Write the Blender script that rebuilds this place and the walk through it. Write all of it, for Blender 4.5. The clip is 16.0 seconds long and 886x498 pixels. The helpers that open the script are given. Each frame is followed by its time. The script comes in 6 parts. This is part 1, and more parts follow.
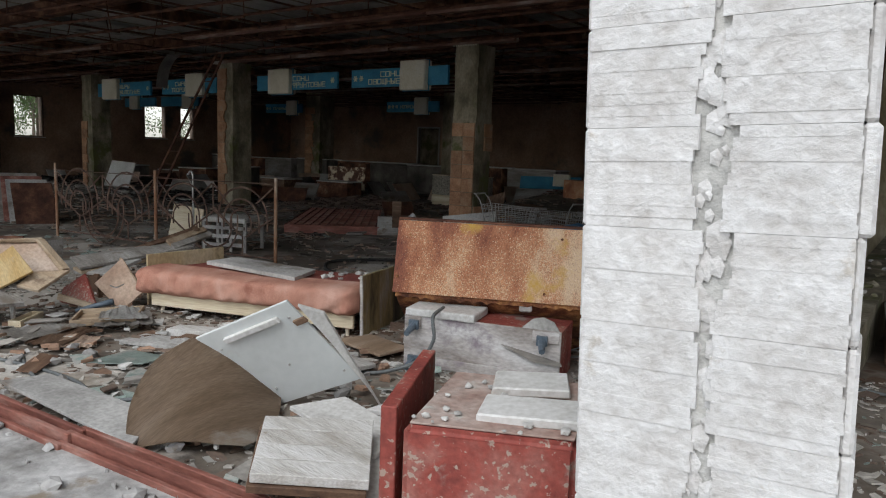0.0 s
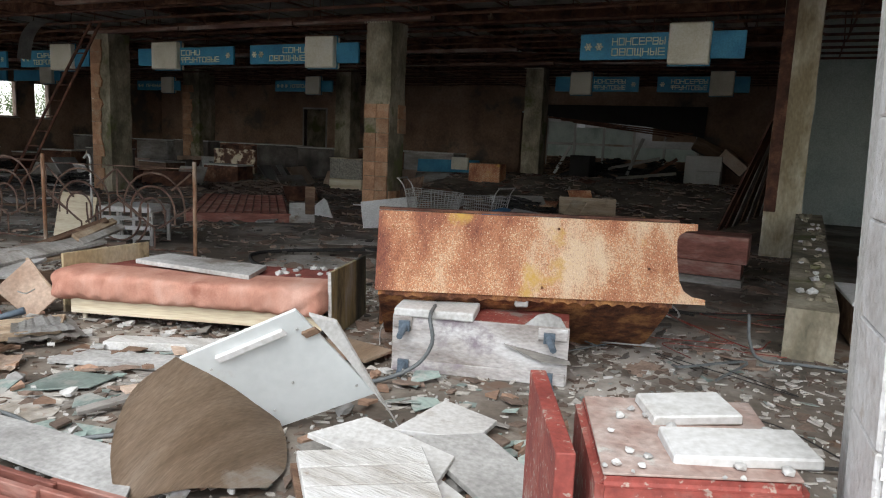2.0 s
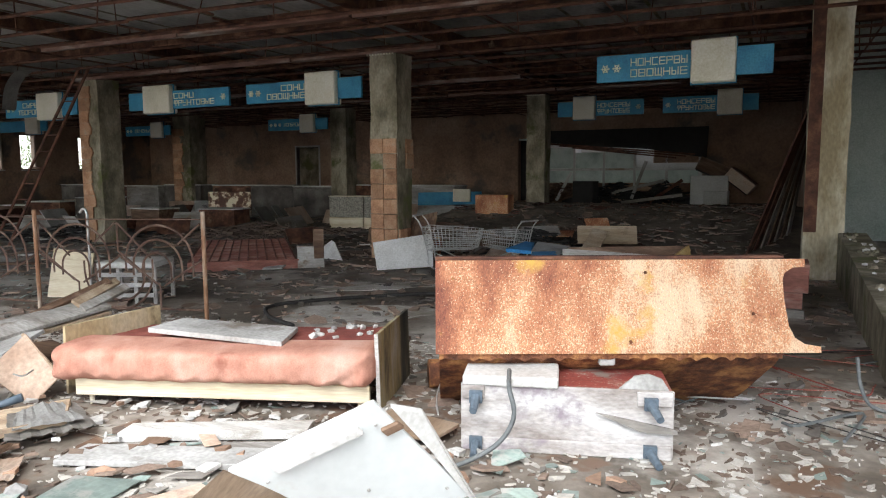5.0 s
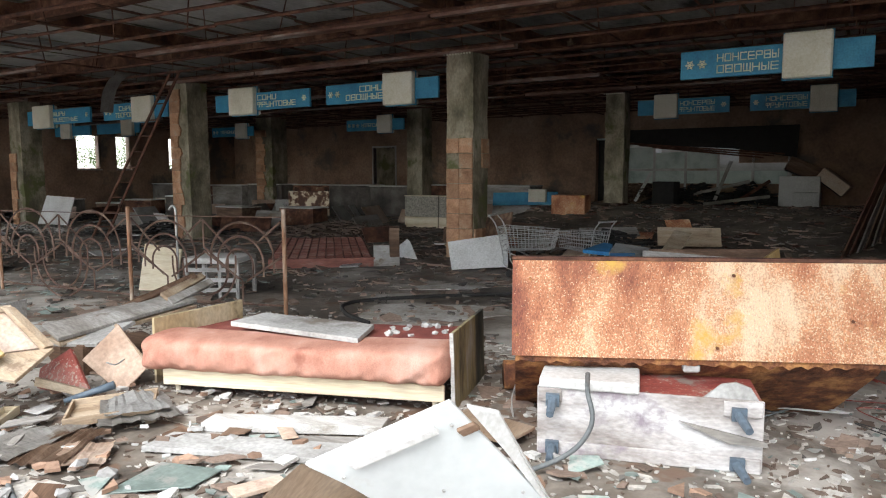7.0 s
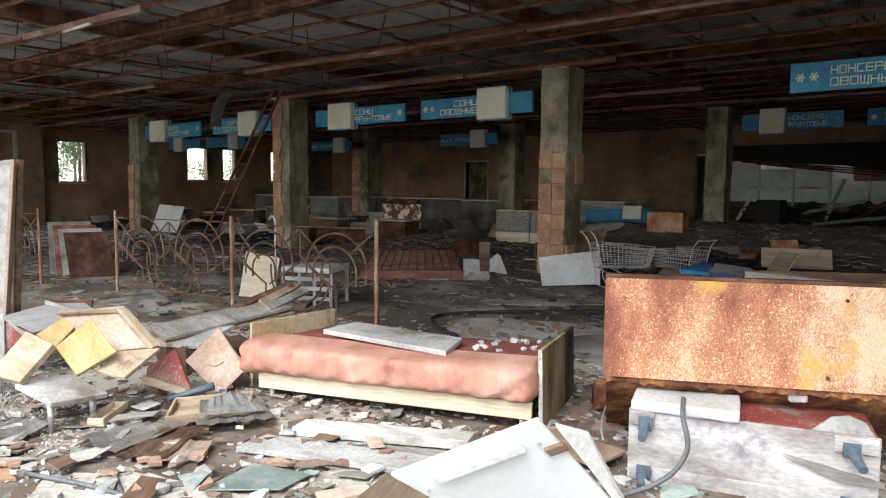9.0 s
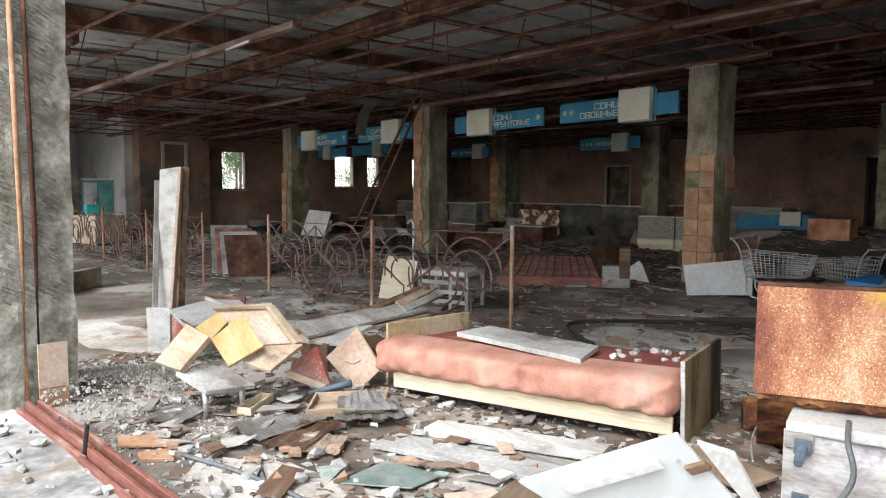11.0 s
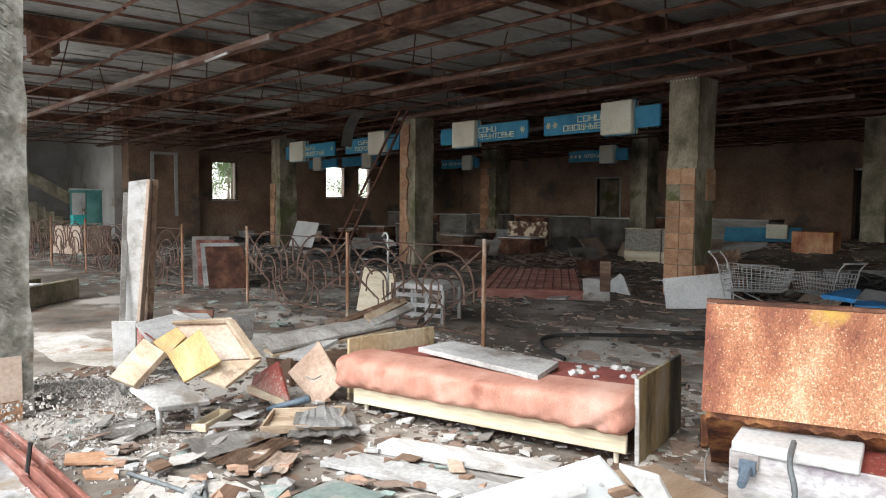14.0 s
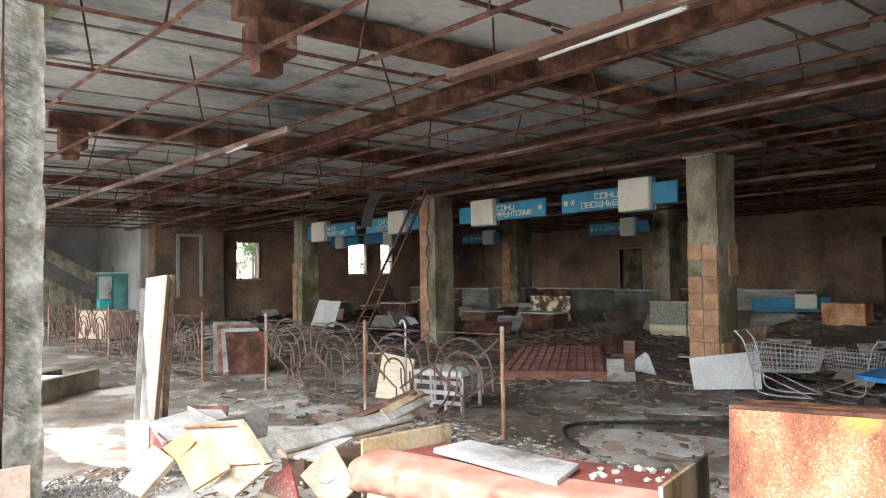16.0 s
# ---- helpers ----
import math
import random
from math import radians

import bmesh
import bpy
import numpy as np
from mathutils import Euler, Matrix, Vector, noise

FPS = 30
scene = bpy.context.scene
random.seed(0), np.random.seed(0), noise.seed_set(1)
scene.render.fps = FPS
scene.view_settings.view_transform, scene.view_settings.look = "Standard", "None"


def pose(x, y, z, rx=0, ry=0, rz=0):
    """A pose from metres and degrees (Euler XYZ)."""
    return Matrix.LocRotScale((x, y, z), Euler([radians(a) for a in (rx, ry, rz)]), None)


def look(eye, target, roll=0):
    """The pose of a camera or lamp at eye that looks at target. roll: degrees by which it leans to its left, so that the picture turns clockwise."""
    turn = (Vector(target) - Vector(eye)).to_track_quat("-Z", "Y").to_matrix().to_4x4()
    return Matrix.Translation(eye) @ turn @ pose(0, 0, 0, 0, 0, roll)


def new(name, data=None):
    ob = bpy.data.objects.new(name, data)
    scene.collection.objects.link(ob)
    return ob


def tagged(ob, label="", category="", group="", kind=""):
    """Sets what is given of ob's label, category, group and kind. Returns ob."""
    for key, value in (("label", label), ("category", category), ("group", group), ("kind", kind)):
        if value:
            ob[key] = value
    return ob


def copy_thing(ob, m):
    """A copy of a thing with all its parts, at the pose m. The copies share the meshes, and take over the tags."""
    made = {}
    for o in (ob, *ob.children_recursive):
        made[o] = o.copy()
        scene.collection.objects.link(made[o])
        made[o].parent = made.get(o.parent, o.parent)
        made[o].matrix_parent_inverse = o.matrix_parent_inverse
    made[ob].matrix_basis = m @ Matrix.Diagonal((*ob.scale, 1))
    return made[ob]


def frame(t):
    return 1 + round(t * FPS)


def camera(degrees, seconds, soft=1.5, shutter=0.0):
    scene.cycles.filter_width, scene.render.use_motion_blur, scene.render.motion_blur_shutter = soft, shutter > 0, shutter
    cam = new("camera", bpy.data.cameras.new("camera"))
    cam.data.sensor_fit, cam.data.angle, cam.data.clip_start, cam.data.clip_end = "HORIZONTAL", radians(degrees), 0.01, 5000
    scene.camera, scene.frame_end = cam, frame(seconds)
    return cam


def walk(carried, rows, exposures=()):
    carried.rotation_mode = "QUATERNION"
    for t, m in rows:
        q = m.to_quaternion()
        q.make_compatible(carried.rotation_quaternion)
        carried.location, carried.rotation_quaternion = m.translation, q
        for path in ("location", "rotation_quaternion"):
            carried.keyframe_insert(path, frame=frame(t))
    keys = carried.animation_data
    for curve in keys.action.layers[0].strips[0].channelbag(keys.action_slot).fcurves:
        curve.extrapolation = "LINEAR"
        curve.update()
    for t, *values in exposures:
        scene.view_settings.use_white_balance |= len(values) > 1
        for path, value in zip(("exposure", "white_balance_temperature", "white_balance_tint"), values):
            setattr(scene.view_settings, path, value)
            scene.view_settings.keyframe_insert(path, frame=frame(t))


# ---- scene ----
cam = camera(64.8, 16.0, soft=1.1)
PATH = [
    (0, (0.746, 0.743, 1.496), (-0.446, 2.326, 1.226), 2.2),
    (0.5, (0.467, 0.738, 1.498), (-0.747, 2.3, 1.203), 3.7),
    (1, (0.237, 0.723, 1.459), (-0.85, 2.375, 1.164), 2.0),
    (1.5, (0.034, 0.653, 1.484), (-0.879, 2.406, 1.178), 1.7),
    (2, (-0.151, 0.694, 1.472), (-1.034, 2.462, 1.167), 2.5),
    (2.5, (-0.367, 0.81, 1.501), (-1.295, 2.561, 1.238), 1.3),
    (3, (-0.558, 0.922, 1.512), (-1.462, 2.688, 1.256), 1.3),
    (5.5, (-0.852, 1.096, 1.5), (-1.723, 2.884, 1.288), -0.6),
    (6, (-0.856, 1.102, 1.496), (-1.773, 2.866, 1.277), -0.4),
    (6.5, (-0.865, 1.104, 1.494), (-1.854, 2.829, 1.275), -0.6),
    (7, (-0.882, 1.117, 1.491), (-1.932, 2.806, 1.275), -0.2),
    (7.5, (-0.885, 1.127, 1.486), (-2.006, 2.771, 1.288), -0.2),
    (8, (-0.889, 1.11, 1.492), (-2.051, 2.727, 1.306), 0.1),
    (10.5, (-0.904, 1.179, 1.466), (-2.377, 2.523, 1.301), 0.3),
    (11, (-0.912, 1.184, 1.461), (-2.453, 2.449, 1.301), 0.3),
    (11.5, (-0.923, 1.175, 1.46), (-2.506, 2.386, 1.294), 0.6),
    (12, (-0.936, 1.191, 1.468), (-2.546, 2.364, 1.297), 0.3),
    (12.5, (-0.866, 1.29, 1.449), (-2.499, 2.433, 1.281), 0.3),
    (13, (-0.917, 1.279, 1.472), (-2.442, 2.563, 1.311), -0.2),
    (13.5, (-0.875, 1.287, 1.468), (-2.324, 2.656, 1.307), 0.4),
    (14, (-0.779, 1.398, 1.49), (-2.314, 2.672, 1.36), 0.5),
    (14.5, (-0.782, 1.553, 1.561), (-2.275, 2.881, 1.482), -0.2),
    (15, (-0.737, 1.53, 1.618), (-2.253, 2.833, 1.676), -0.3),
    (15.5, (-0.759, 1.524, 1.663), (-2.301, 2.796, 1.733), -1.1),
    (16, (-0.774, 1.5, 1.668), (-2.354, 2.723, 1.74), -0.8),
]
EXPOSURES = [(0, 0.35), (1.0, 0.5), (1.5, 0.65), (2.0, 1.1), (2.5, 1.6), (5.5, 1.8), (8.0, 1.75), (10.5, 1.7), (13.5, 1.65), (14.2, 1.9), (15.0, 2.35), (16.0, 2.5)]
walk(cam, [(t, look(eye, target, roll)) for t, eye, target, roll in PATH], EXPOSURES)

# world: bright overcast sky
world = bpy.data.worlds.new("overcast")
scene.world = world
world.use_nodes = True
wn, wl = world.node_tree.nodes, world.node_tree.links
sky = wn.new("ShaderNodeTexSky")
sky.sky_type, sky.sun_disc = "NISHITA", False
sky.sun_elevation, sky.sun_rotation = radians(50), radians(150)
hsv = wn.new("ShaderNodeHueSaturation")
hsv.inputs["Saturation"].default_value = 0.38
wl.new(sky.outputs[0], hsv.inputs["Color"])
wl.new(hsv.outputs[0], wn["Background"].inputs["Color"])
wn["Background"].inputs["Strength"].default_value = 0.15
sun = new("sun", bpy.data.lights.new("sun", "SUN"))
sun.data.energy, sun.data.angle, sun.data.color = 1.5, radians(40), (0.96, 0.985, 1.0)
sun.matrix_world = look((-4, -12, 18), (-4, 2, 0))


# ---------------------------------------------------------------- materials
def material(name, colors, scale=3.0, rough=0.8, metal=0.0, bump=0.3, fine=40.0, spread=0.18, stain=None, stain_scale=1.2, stain_at=0.55, stretch=(1, 1, 1), detail=8.0, spec=0.4, vary=0.0, stain_rough=None, speck=None, overlay=0.45):
    """Two scales of noise over a few colours, with stains of their own shape and fine relief."""
    m = bpy.data.materials.new(name)
    m.use_nodes = True
    n, l = m.node_tree.nodes, m.node_tree.links
    b = n["Principled BSDF"]
    co = n.new("ShaderNodeTexCoord")
    info = n.new("ShaderNodeObjectInfo")
    off = n.new("ShaderNodeVectorMath")
    off.operation = "MULTIPLY_ADD"
    l.new(info.outputs["Random"], off.inputs[0])
    off.inputs[1].default_value = (13.0, 7.0, 5.0)
    l.new(co.outputs["Object"], off.inputs[2])
    mp = n.new("ShaderNodeMapping")
    mp.inputs["Scale"].default_value = stretch
    l.new(off.outputs[0], mp.inputs["Vector"])
    big = n.new("ShaderNodeTexNoise")
    big.inputs["Scale"].default_value, big.inputs["Detail"].default_value, big.inputs["Roughness"].default_value = scale, detail, 0.62
    l.new(mp.outputs[0], big.inputs["Vector"])
    ramp = n.new("ShaderNodeValToRGB")
    els = ramp.color_ramp.elements
    while len(els) < len(colors):
        els.new(0.5)
    k = max(1, len(colors) - 1)
    for i, c in enumerate(colors):
        els[i].position = 0.5 + (i / k - 0.5) * 2 * spread
        els[i].color = (*c, 1)
    l.new(big.outputs["Fac"], ramp.inputs["Fac"])
    grain = n.new("ShaderNodeTexNoise")
    grain.inputs["Scale"].default_value, grain.inputs["Detail"].default_value = fine, 4.0
    l.new(mp.outputs[0], grain.inputs["Vector"])
    mul = n.new("ShaderNodeMix")
    mul.data_type, mul.blend_type = "RGBA", "OVERLAY"
    mul.inputs[0].default_value = overlay
    l.new(ramp.outputs[0], mul.inputs[6])
    l.new(grain.outputs["Fac"], mul.inputs[7])
    out = mul.outputs[2]
    if speck is not None:
        sp = n.new("ShaderNodeTexNoise")
        sp.inputs["Scale"].default_value, sp.inputs["Detail"].default_value, sp.inputs["Roughness"].default_value = speck[1], 3.0, 0.6
        l.new(off.outputs[0], sp.inputs["Vector"])
        sq = n.new("ShaderNodeMath")
        sq.operation = "MULTIPLY_ADD"
        l.new(big.outputs["Fac"], sq.inputs[0])
        sq.inputs[1].default_value = 0.55
        l.new(sp.outputs["Fac"], sq.inputs[2])
        sc = n.new("ShaderNodeValToRGB")
        sc.color_ramp.elements[0].position, sc.color_ramp.elements[1].position = speck[2], speck[2] + 0.05
        l.new(sq.outputs[0], sc.inputs["Fac"])
        ms = n.new("ShaderNodeMix")
        ms.data_type = "RGBA"
        l.new(sc.outputs[0], ms.inputs[0])
        l.new(out, ms.inputs[6])
        ms.inputs[7].default_value = (*speck[0], 1)
        out = ms.outputs[2]
    if stain is not None:
        st = n.new("ShaderNodeTexNoise")
        st.inputs["Scale"].default_value, st.inputs["Detail"].default_value, st.inputs["Roughness"].default_value = stain_scale, 7.0, 0.65
        l.new(off.outputs[0], st.inputs["Vector"])
        sr = n.new("ShaderNodeValToRGB")
        sr.color_ramp.elements[0].position, sr.color_ramp.elements[1].position = stain_at, stain_at + 0.09
        l.new(st.outputs["Fac"], sr.inputs["Fac"])
        mx = n.new("ShaderNodeMix")
        mx.data_type = "RGBA"
        l.new(sr.outputs[0], mx.inputs[0])
        l.new(out, mx.inputs[6])
        mx.inputs[7].default_value = (*stain, 1)
        out = mx.outputs[2]
        if stain_rough is not None:
            rr = n.new("ShaderNodeMapRange")
            rr.inputs["To Min"].default_value, rr.inputs["To Max"].default_value = rough, stain_rough
            l.new(sr.outputs[0], rr.inputs["Value"])
            l.new(rr.outputs[0], b.inputs["Roughness"])
    if vary > 0:
        hv = n.new("ShaderNodeHueSaturation")
        vr = n.new("ShaderNodeMapRange")
        vr.inputs["To Min"].default_value, vr.inputs["To Max"].default_value = 1 - vary, 1 + vary
        l.new(info.outputs["Random"], vr.inputs["Value"])
        l.new(vr.outputs[0], hv.inputs["Value"])
        l.new(out, hv.inputs["Color"])
        out = hv.outputs[0]
    l.new(out, b.inputs["Base Color"])
    if stain_rough is None or stain is None:
        b.inputs["Roughness"].default_value = rough
    b.inputs["Metallic"].default_value = metal
    b.inputs["Specular IOR Level"].default_value = spec
    if bump > 0:
        ad = n.new("ShaderNodeMath")
        ad.operation = "MULTIPLY_ADD"
        l.new(grain.outputs["Fac"], ad.inputs[0])
        ad.inputs[1].default_value = 0.35
        l.new(big.outputs["Fac"], ad.inputs[2])
        bp = n.new("ShaderNodeBump")
        bp.inputs["Strength"].default_value, bp.inputs["Distance"].default_value = bump, 0.02
        l.new(ad.outputs[0], bp.inputs["Height"])
        l.new(bp.outputs[0], b.inputs["Normal"])
    return m


def sheet(c, a=0.75, b=1.2):
    return [tuple(v * a for v in c), c, tuple(min(v * b, 0.9) for v in c)]


M = {}
M["floor"] = material("grimy_concrete", [(0.055, 0.045, 0.037), (0.15, 0.125, 0.10), (0.30, 0.265, 0.225)], 1.1, 0.6, bump=0.7, fine=22, stain=(0.42, 0.385, 0.34), stain_scale=0.62, stain_at=0.53, stain_rough=0.8, speck=((0.15, 0.095, 0.065), 3.0, 0.86))
M["ground"] = material("lime_concrete", [(0.20, 0.19, 0.175), (0.35, 0.34, 0.325), (0.50, 0.49, 0.475)], 2.6, 0.95, bump=1.0, fine=18, spread=0.13, stain=(0.24, 0.19, 0.135), stain_scale=2.4, stain_at=0.57)
M["slab"] = material("stained_roof_slab", [(0.20, 0.20, 0.19), (0.52, 0.52, 0.49), (0.72, 0.72, 0.69)], 0.4, 0.9, bump=0.3, fine=14, spread=0.15, stretch=(1, 0.5, 1), stain=(0.10, 0.10, 0.095), stain_scale=0.55, stain_at=0.57)
M["concrete"] = material("bare_concrete", [(0.12, 0.105, 0.07), (0.23, 0.20, 0.14), (0.36, 0.32, 0.24)], 2.4, 0.92, bump=0.9, fine=30, spread=0.13, stretch=(1, 1, 0.6), stain=(0.12, 0.125, 0.05), stain_scale=1.6, stain_at=0.54)
M["keyed"] = material("keyed_render", [(0.15, 0.145, 0.115), (0.27, 0.26, 0.215), (0.41, 0.395, 0.345)], 7.0, 0.95, bump=1.0, fine=30, spread=0.13, stain=(0.19, 0.14, 0.10), stain_scale=3.2, stain_at=0.57)
M["white_tile"] = material("whitewashed_tile", [(0.55, 0.525, 0.50), (0.64, 0.625, 0.605), (0.74, 0.735, 0.725)], 9.0, 0.85, bump=0.9, fine=34, spread=0.18, vary=0.03, stain=(0.52, 0.48, 0.43), stain_scale=9.0, stain_at=0.60)
M["mortar"] = material("pale_mortar", sheet((0.56, 0.55, 0.52)), 5.0, 0.95, bump=1.0, fine=45)
M["tile"] = material("ochre_clay_tile", [(0.26, 0.13, 0.07), (0.40, 0.22, 0.125), (0.47, 0.31, 0.20)], 4.0, 0.7, bump=0.3, vary=0.25, stain=(0.33, 0.29, 0.23), stain_scale=4.0, stain_at=0.62)
M["wall"] = material("sooty_brown_tile_wall", [(0.16, 0.10, 0.068), (0.30, 0.19, 0.13), (0.40, 0.285, 0.205)], 0.6, 0.8, bump=0.3, fine=12, stain=(0.125, 0.105, 0.085), stain_scale=0.5, stain_at=0.54)
M["green_wall"] = material("pale_green_plaster", [(0.33, 0.39, 0.36), (0.46, 0.52, 0.48), (0.54, 0.59, 0.55)], 0.6, 0.85, bump=0.2, stain=(0.28, 0.31, 0.28), stain_scale=0.6, stain_at=0.58)
M["plaster"] = material("pale_plaster", [(0.36, 0.35, 0.33), (0.52, 0.51, 0.49), (0.62, 0.61, 0.59)], 0.7, 0.9, bump=0.3, stain=(0.30, 0.24, 0.17), stain_scale=0.5, stain_at=0.58)
M["rust"] = material("brown_rust", [(0.035, 0.016, 0.011), (0.10, 0.042, 0.026), (0.21, 0.10, 0.06)], 5.0, 0.85, metal=0.1, bump=0.6, fine=60, spread=0.2)
M["rust_bright"] = material("orange_rusted_enamel", [(0.17, 0.05, 0.027), (0.34, 0.13, 0.062), (0.45, 0.21, 0.105), (0.57, 0.41, 0.28)], 1.7, 0.7, bump=0.35, fine=95, spread=0.17, stretch=(1.5, 1, 0.7), stain=(0.50, 0.30, 0.06), stain_scale=2.1, stain_at=0.58, speck=((0.60, 0.43, 0.27), 105.0, 0.845), overlay=0.95)
M["rail_iron"] = material("weathered_rail_iron", [(0.045, 0.027, 0.021), (0.11, 0.062, 0.044), (0.20, 0.14, 0.105)], 6.0, 0.85, bump=0.4, fine=60)
M["post"] = material("rust_streaked_paint", [(0.16, 0.06, 0.03), (0.30, 0.16, 0.09), (0.44, 0.38, 0.31)], 5.0, 0.75, bump=0.3, stretch=(1, 1, 0.3))
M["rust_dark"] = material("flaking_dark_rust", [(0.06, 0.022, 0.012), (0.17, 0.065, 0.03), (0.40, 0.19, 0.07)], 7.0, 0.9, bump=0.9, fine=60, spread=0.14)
M["rust_beam"] = material("rusted_beam", [(0.045, 0.02, 0.014), (0.13, 0.056, 0.033), (0.28, 0.15, 0.09)], 2.4, 0.9, bump=0.5, fine=40, spread=0.14, stain=(0.40, 0.30, 0.21), stain_scale=1.8, stain_at=0.62)
M["red_paint"] = material("worn_red_paint", [(0.15, 0.03, 0.025), (0.27, 0.06, 0.045), (0.33, 0.16, 0.13)], 3.5, 0.7, bump=0.5, fine=50, stain=(0.24, 0.19, 0.16), stain_scale=5.0, stain_at=0.58, speck=((0.36, 0.27, 0.22), 40.0, 0.88))
M["red_frame"] = material("red_brown_painted_steel", [(0.13, 0.045, 0.033), (0.24, 0.09, 0.065), (0.36, 0.22, 0.18)], 6.0, 0.7, bump=0.3, fine=60, stretch=(0.3, 1, 1))
M["dusty_red"] = material("dust_covered_red", [(0.26, 0.15, 0.12), (0.36, 0.27, 0.23), (0.48, 0.42, 0.38)], 4.0, 0.9, bump=0.6, fine=40, stain=(0.52, 0.55, 0.50), stain_scale=4.0, stain_at=0.58)
M["fabric"] = material("faded_orange_velour", [(0.36, 0.15, 0.105), (0.50, 0.25, 0.18), (0.58, 0.35, 0.275)], 2.6, 0.95, bump=0.5, fine=160, stretch=(1.6, 1, 0.7), stain=(0.33, 0.13, 0.09), stain_scale=1.6, stain_at=0.63)
M["fabric_dark"] = material("dark_red_velour", [(0.12, 0.03, 0.025), (0.24, 0.065, 0.05), (0.33, 0.12, 0.09)], 3.0, 0.9, bump=0.5, fine=120)
M["cream"] = material("cream_varnished_board", [(0.52, 0.42, 0.27), (0.66, 0.57, 0.41), (0.72, 0.66, 0.53)], 2.0, 0.6, bump=0.2, fine=30, stretch=(0.25, 1, 4))
M["white_board"] = material("white_laminate_board", [(0.46, 0.445, 0.42), (0.57, 0.56, 0.535), (0.64, 0.63, 0.615)], 1.8, 0.6, bump=0.15, stain=(0.33, 0.295, 0.25), stain_scale=2.6, stain_at=0.62)
M["clean_white"] = material("cool_white_enamel_board", [(0.55, 0.575, 0.565), (0.62, 0.645, 0.635), (0.66, 0.69, 0.68)], 0.9, 0.5, bump=0.05, fine=20, overlay=0.15, stain=(0.54, 0.53, 0.50), stain_scale=1.6, stain_at=0.64)
M["weathered"] = material("weathered_grey_plank", [(0.15, 0.13, 0.11), (0.27, 0.25, 0.225), (0.40, 0.385, 0.36)], 2.2, 0.9, bump=0.5, fine=35, stretch=(0.4, 1.6, 1.6), stain=(0.16, 0.115, 0.08), stain_scale=2.4, stain_at=0.60)
M["grey_board"] = material("dusty_grey_board", [(0.24, 0.23, 0.215), (0.37, 0.36, 0.34), (0.50, 0.49, 0.47)], 1.6, 0.9, bump=0.3, stain=(0.16, 0.135, 0.11), stain_scale=1.5, stain_at=0.58)
M["white_wood"] = material("peeling_white_painted_wood", [(0.34, 0.31, 0.27), (0.54, 0.525, 0.495), (0.64, 0.63, 0.61)], 2.6, 0.85, bump=0.7, fine=45, stretch=(0.5, 3, 3), stain=(0.21, 0.14, 0.085), stain_scale=2.2, stain_at=0.62)
M["crate"] = material("water_bleached_plywood", [(0.27, 0.235, 0.21), (0.47, 0.44, 0.42), (0.66, 0.655, 0.645)], 2.0, 0.85, bump=0.4, fine=35, stretch=(0.8, 1, 2.0), spread=0.14, stain=(0.27, 0.23, 0.25), stain_scale=2.6, stain_at=0.55)
M["yellow"] = material("yellow_painted_drawer", [(0.33, 0.21, 0.08), (0.44, 0.295, 0.115), (0.50, 0.375, 0.19)], 2.0, 0.65, bump=0.15, stretch=(0.5, 3, 1), stain=(0.40, 0.33, 0.22), stain_scale=3.0, stain_at=0.6)
M["brown_ply"] = material("brown_veneer", [(0.20, 0.135, 0.085), (0.29, 0.21, 0.145), (0.38, 0.305, 0.235)], 2.0, 0.5, bump=0.15, fine=50, stretch=(3, 0.4, 0.4), stain=(0.45, 0.41, 0.36), stain_scale=1.3, stain_at=0.62)
M["brown_wood"] = material("dark_brown_wood", [(0.06, 0.03, 0.02), (0.13, 0.075, 0.045), (0.24, 0.16, 0.11)], 3.0, 0.75, bump=0.3, stretch=(0.4, 3, 3))
M["pale_wood"] = material("pale_raw_wood", [(0.23, 0.155, 0.095), (0.37, 0.28, 0.19), (0.47, 0.39, 0.295)], 2.4, 0.85, bump=0.3, stretch=(0.4, 3, 3), stain=(0.20, 0.14, 0.095), stain_scale=3.0, stain_at=0.60)
M["veneer"] = material("pinkish_beige_veneer", [(0.36, 0.24, 0.17), (0.50, 0.37, 0.28), (0.58, 0.48, 0.40)], 1.8, 0.7, bump=0.2, stain=(0.24, 0.13, 0.10), stain_scale=2.2, stain_at=0.6)
M["black_panel"] = material("mould_blackened_board", [(0.03, 0.03, 0.027), (0.10, 0.09, 0.06), (0.34, 0.28, 0.14), (0.40, 0.38, 0.33)], 2.2, 0.6, bump=0.3, stretch=(1, 1.4, 0.4), spread=0.16)
M["blue"] = material("blue_painted_sign", [(0.015, 0.13, 0.24), (0.03, 0.22, 0.37), (0.06, 0.29, 0.43)], 2.5, 0.5, bump=0.05, spread=0.25)
M["blue_board"] = material("bright_blue_board", sheet((0.03, 0.19, 0.42)), 2.5, 0.6, bump=0.1)
M["ivory"] = material("yellowed_lightbox_plastic", [(0.56, 0.52, 0.40), (0.66, 0.62, 0.50), (0.70, 0.67, 0.58)], 1.5, 0.5, bump=0.05, stain=(0.42, 0.32, 0.18), stain_scale=1.6, stain_at=0.68)
M["letters"] = material("pale_sign_paint", sheet((0.70, 0.72, 0.52)), 6.0, 0.6, bump=0.0)
M["chrome"] = material("dull_chrome_wire", sheet((0.50, 0.49, 0.47)), 8.0, 0.45, metal=0.7, bump=0.1)
M["plastic"] = material("slate_blue_plastic", sheet((0.10, 0.13, 0.16)), 6.0, 0.5, bump=0.1)
M["hose"] = material("grey_rubber_hose", sheet((0.13, 0.14, 0.14)), 6.0, 0.6, bump=0.1)
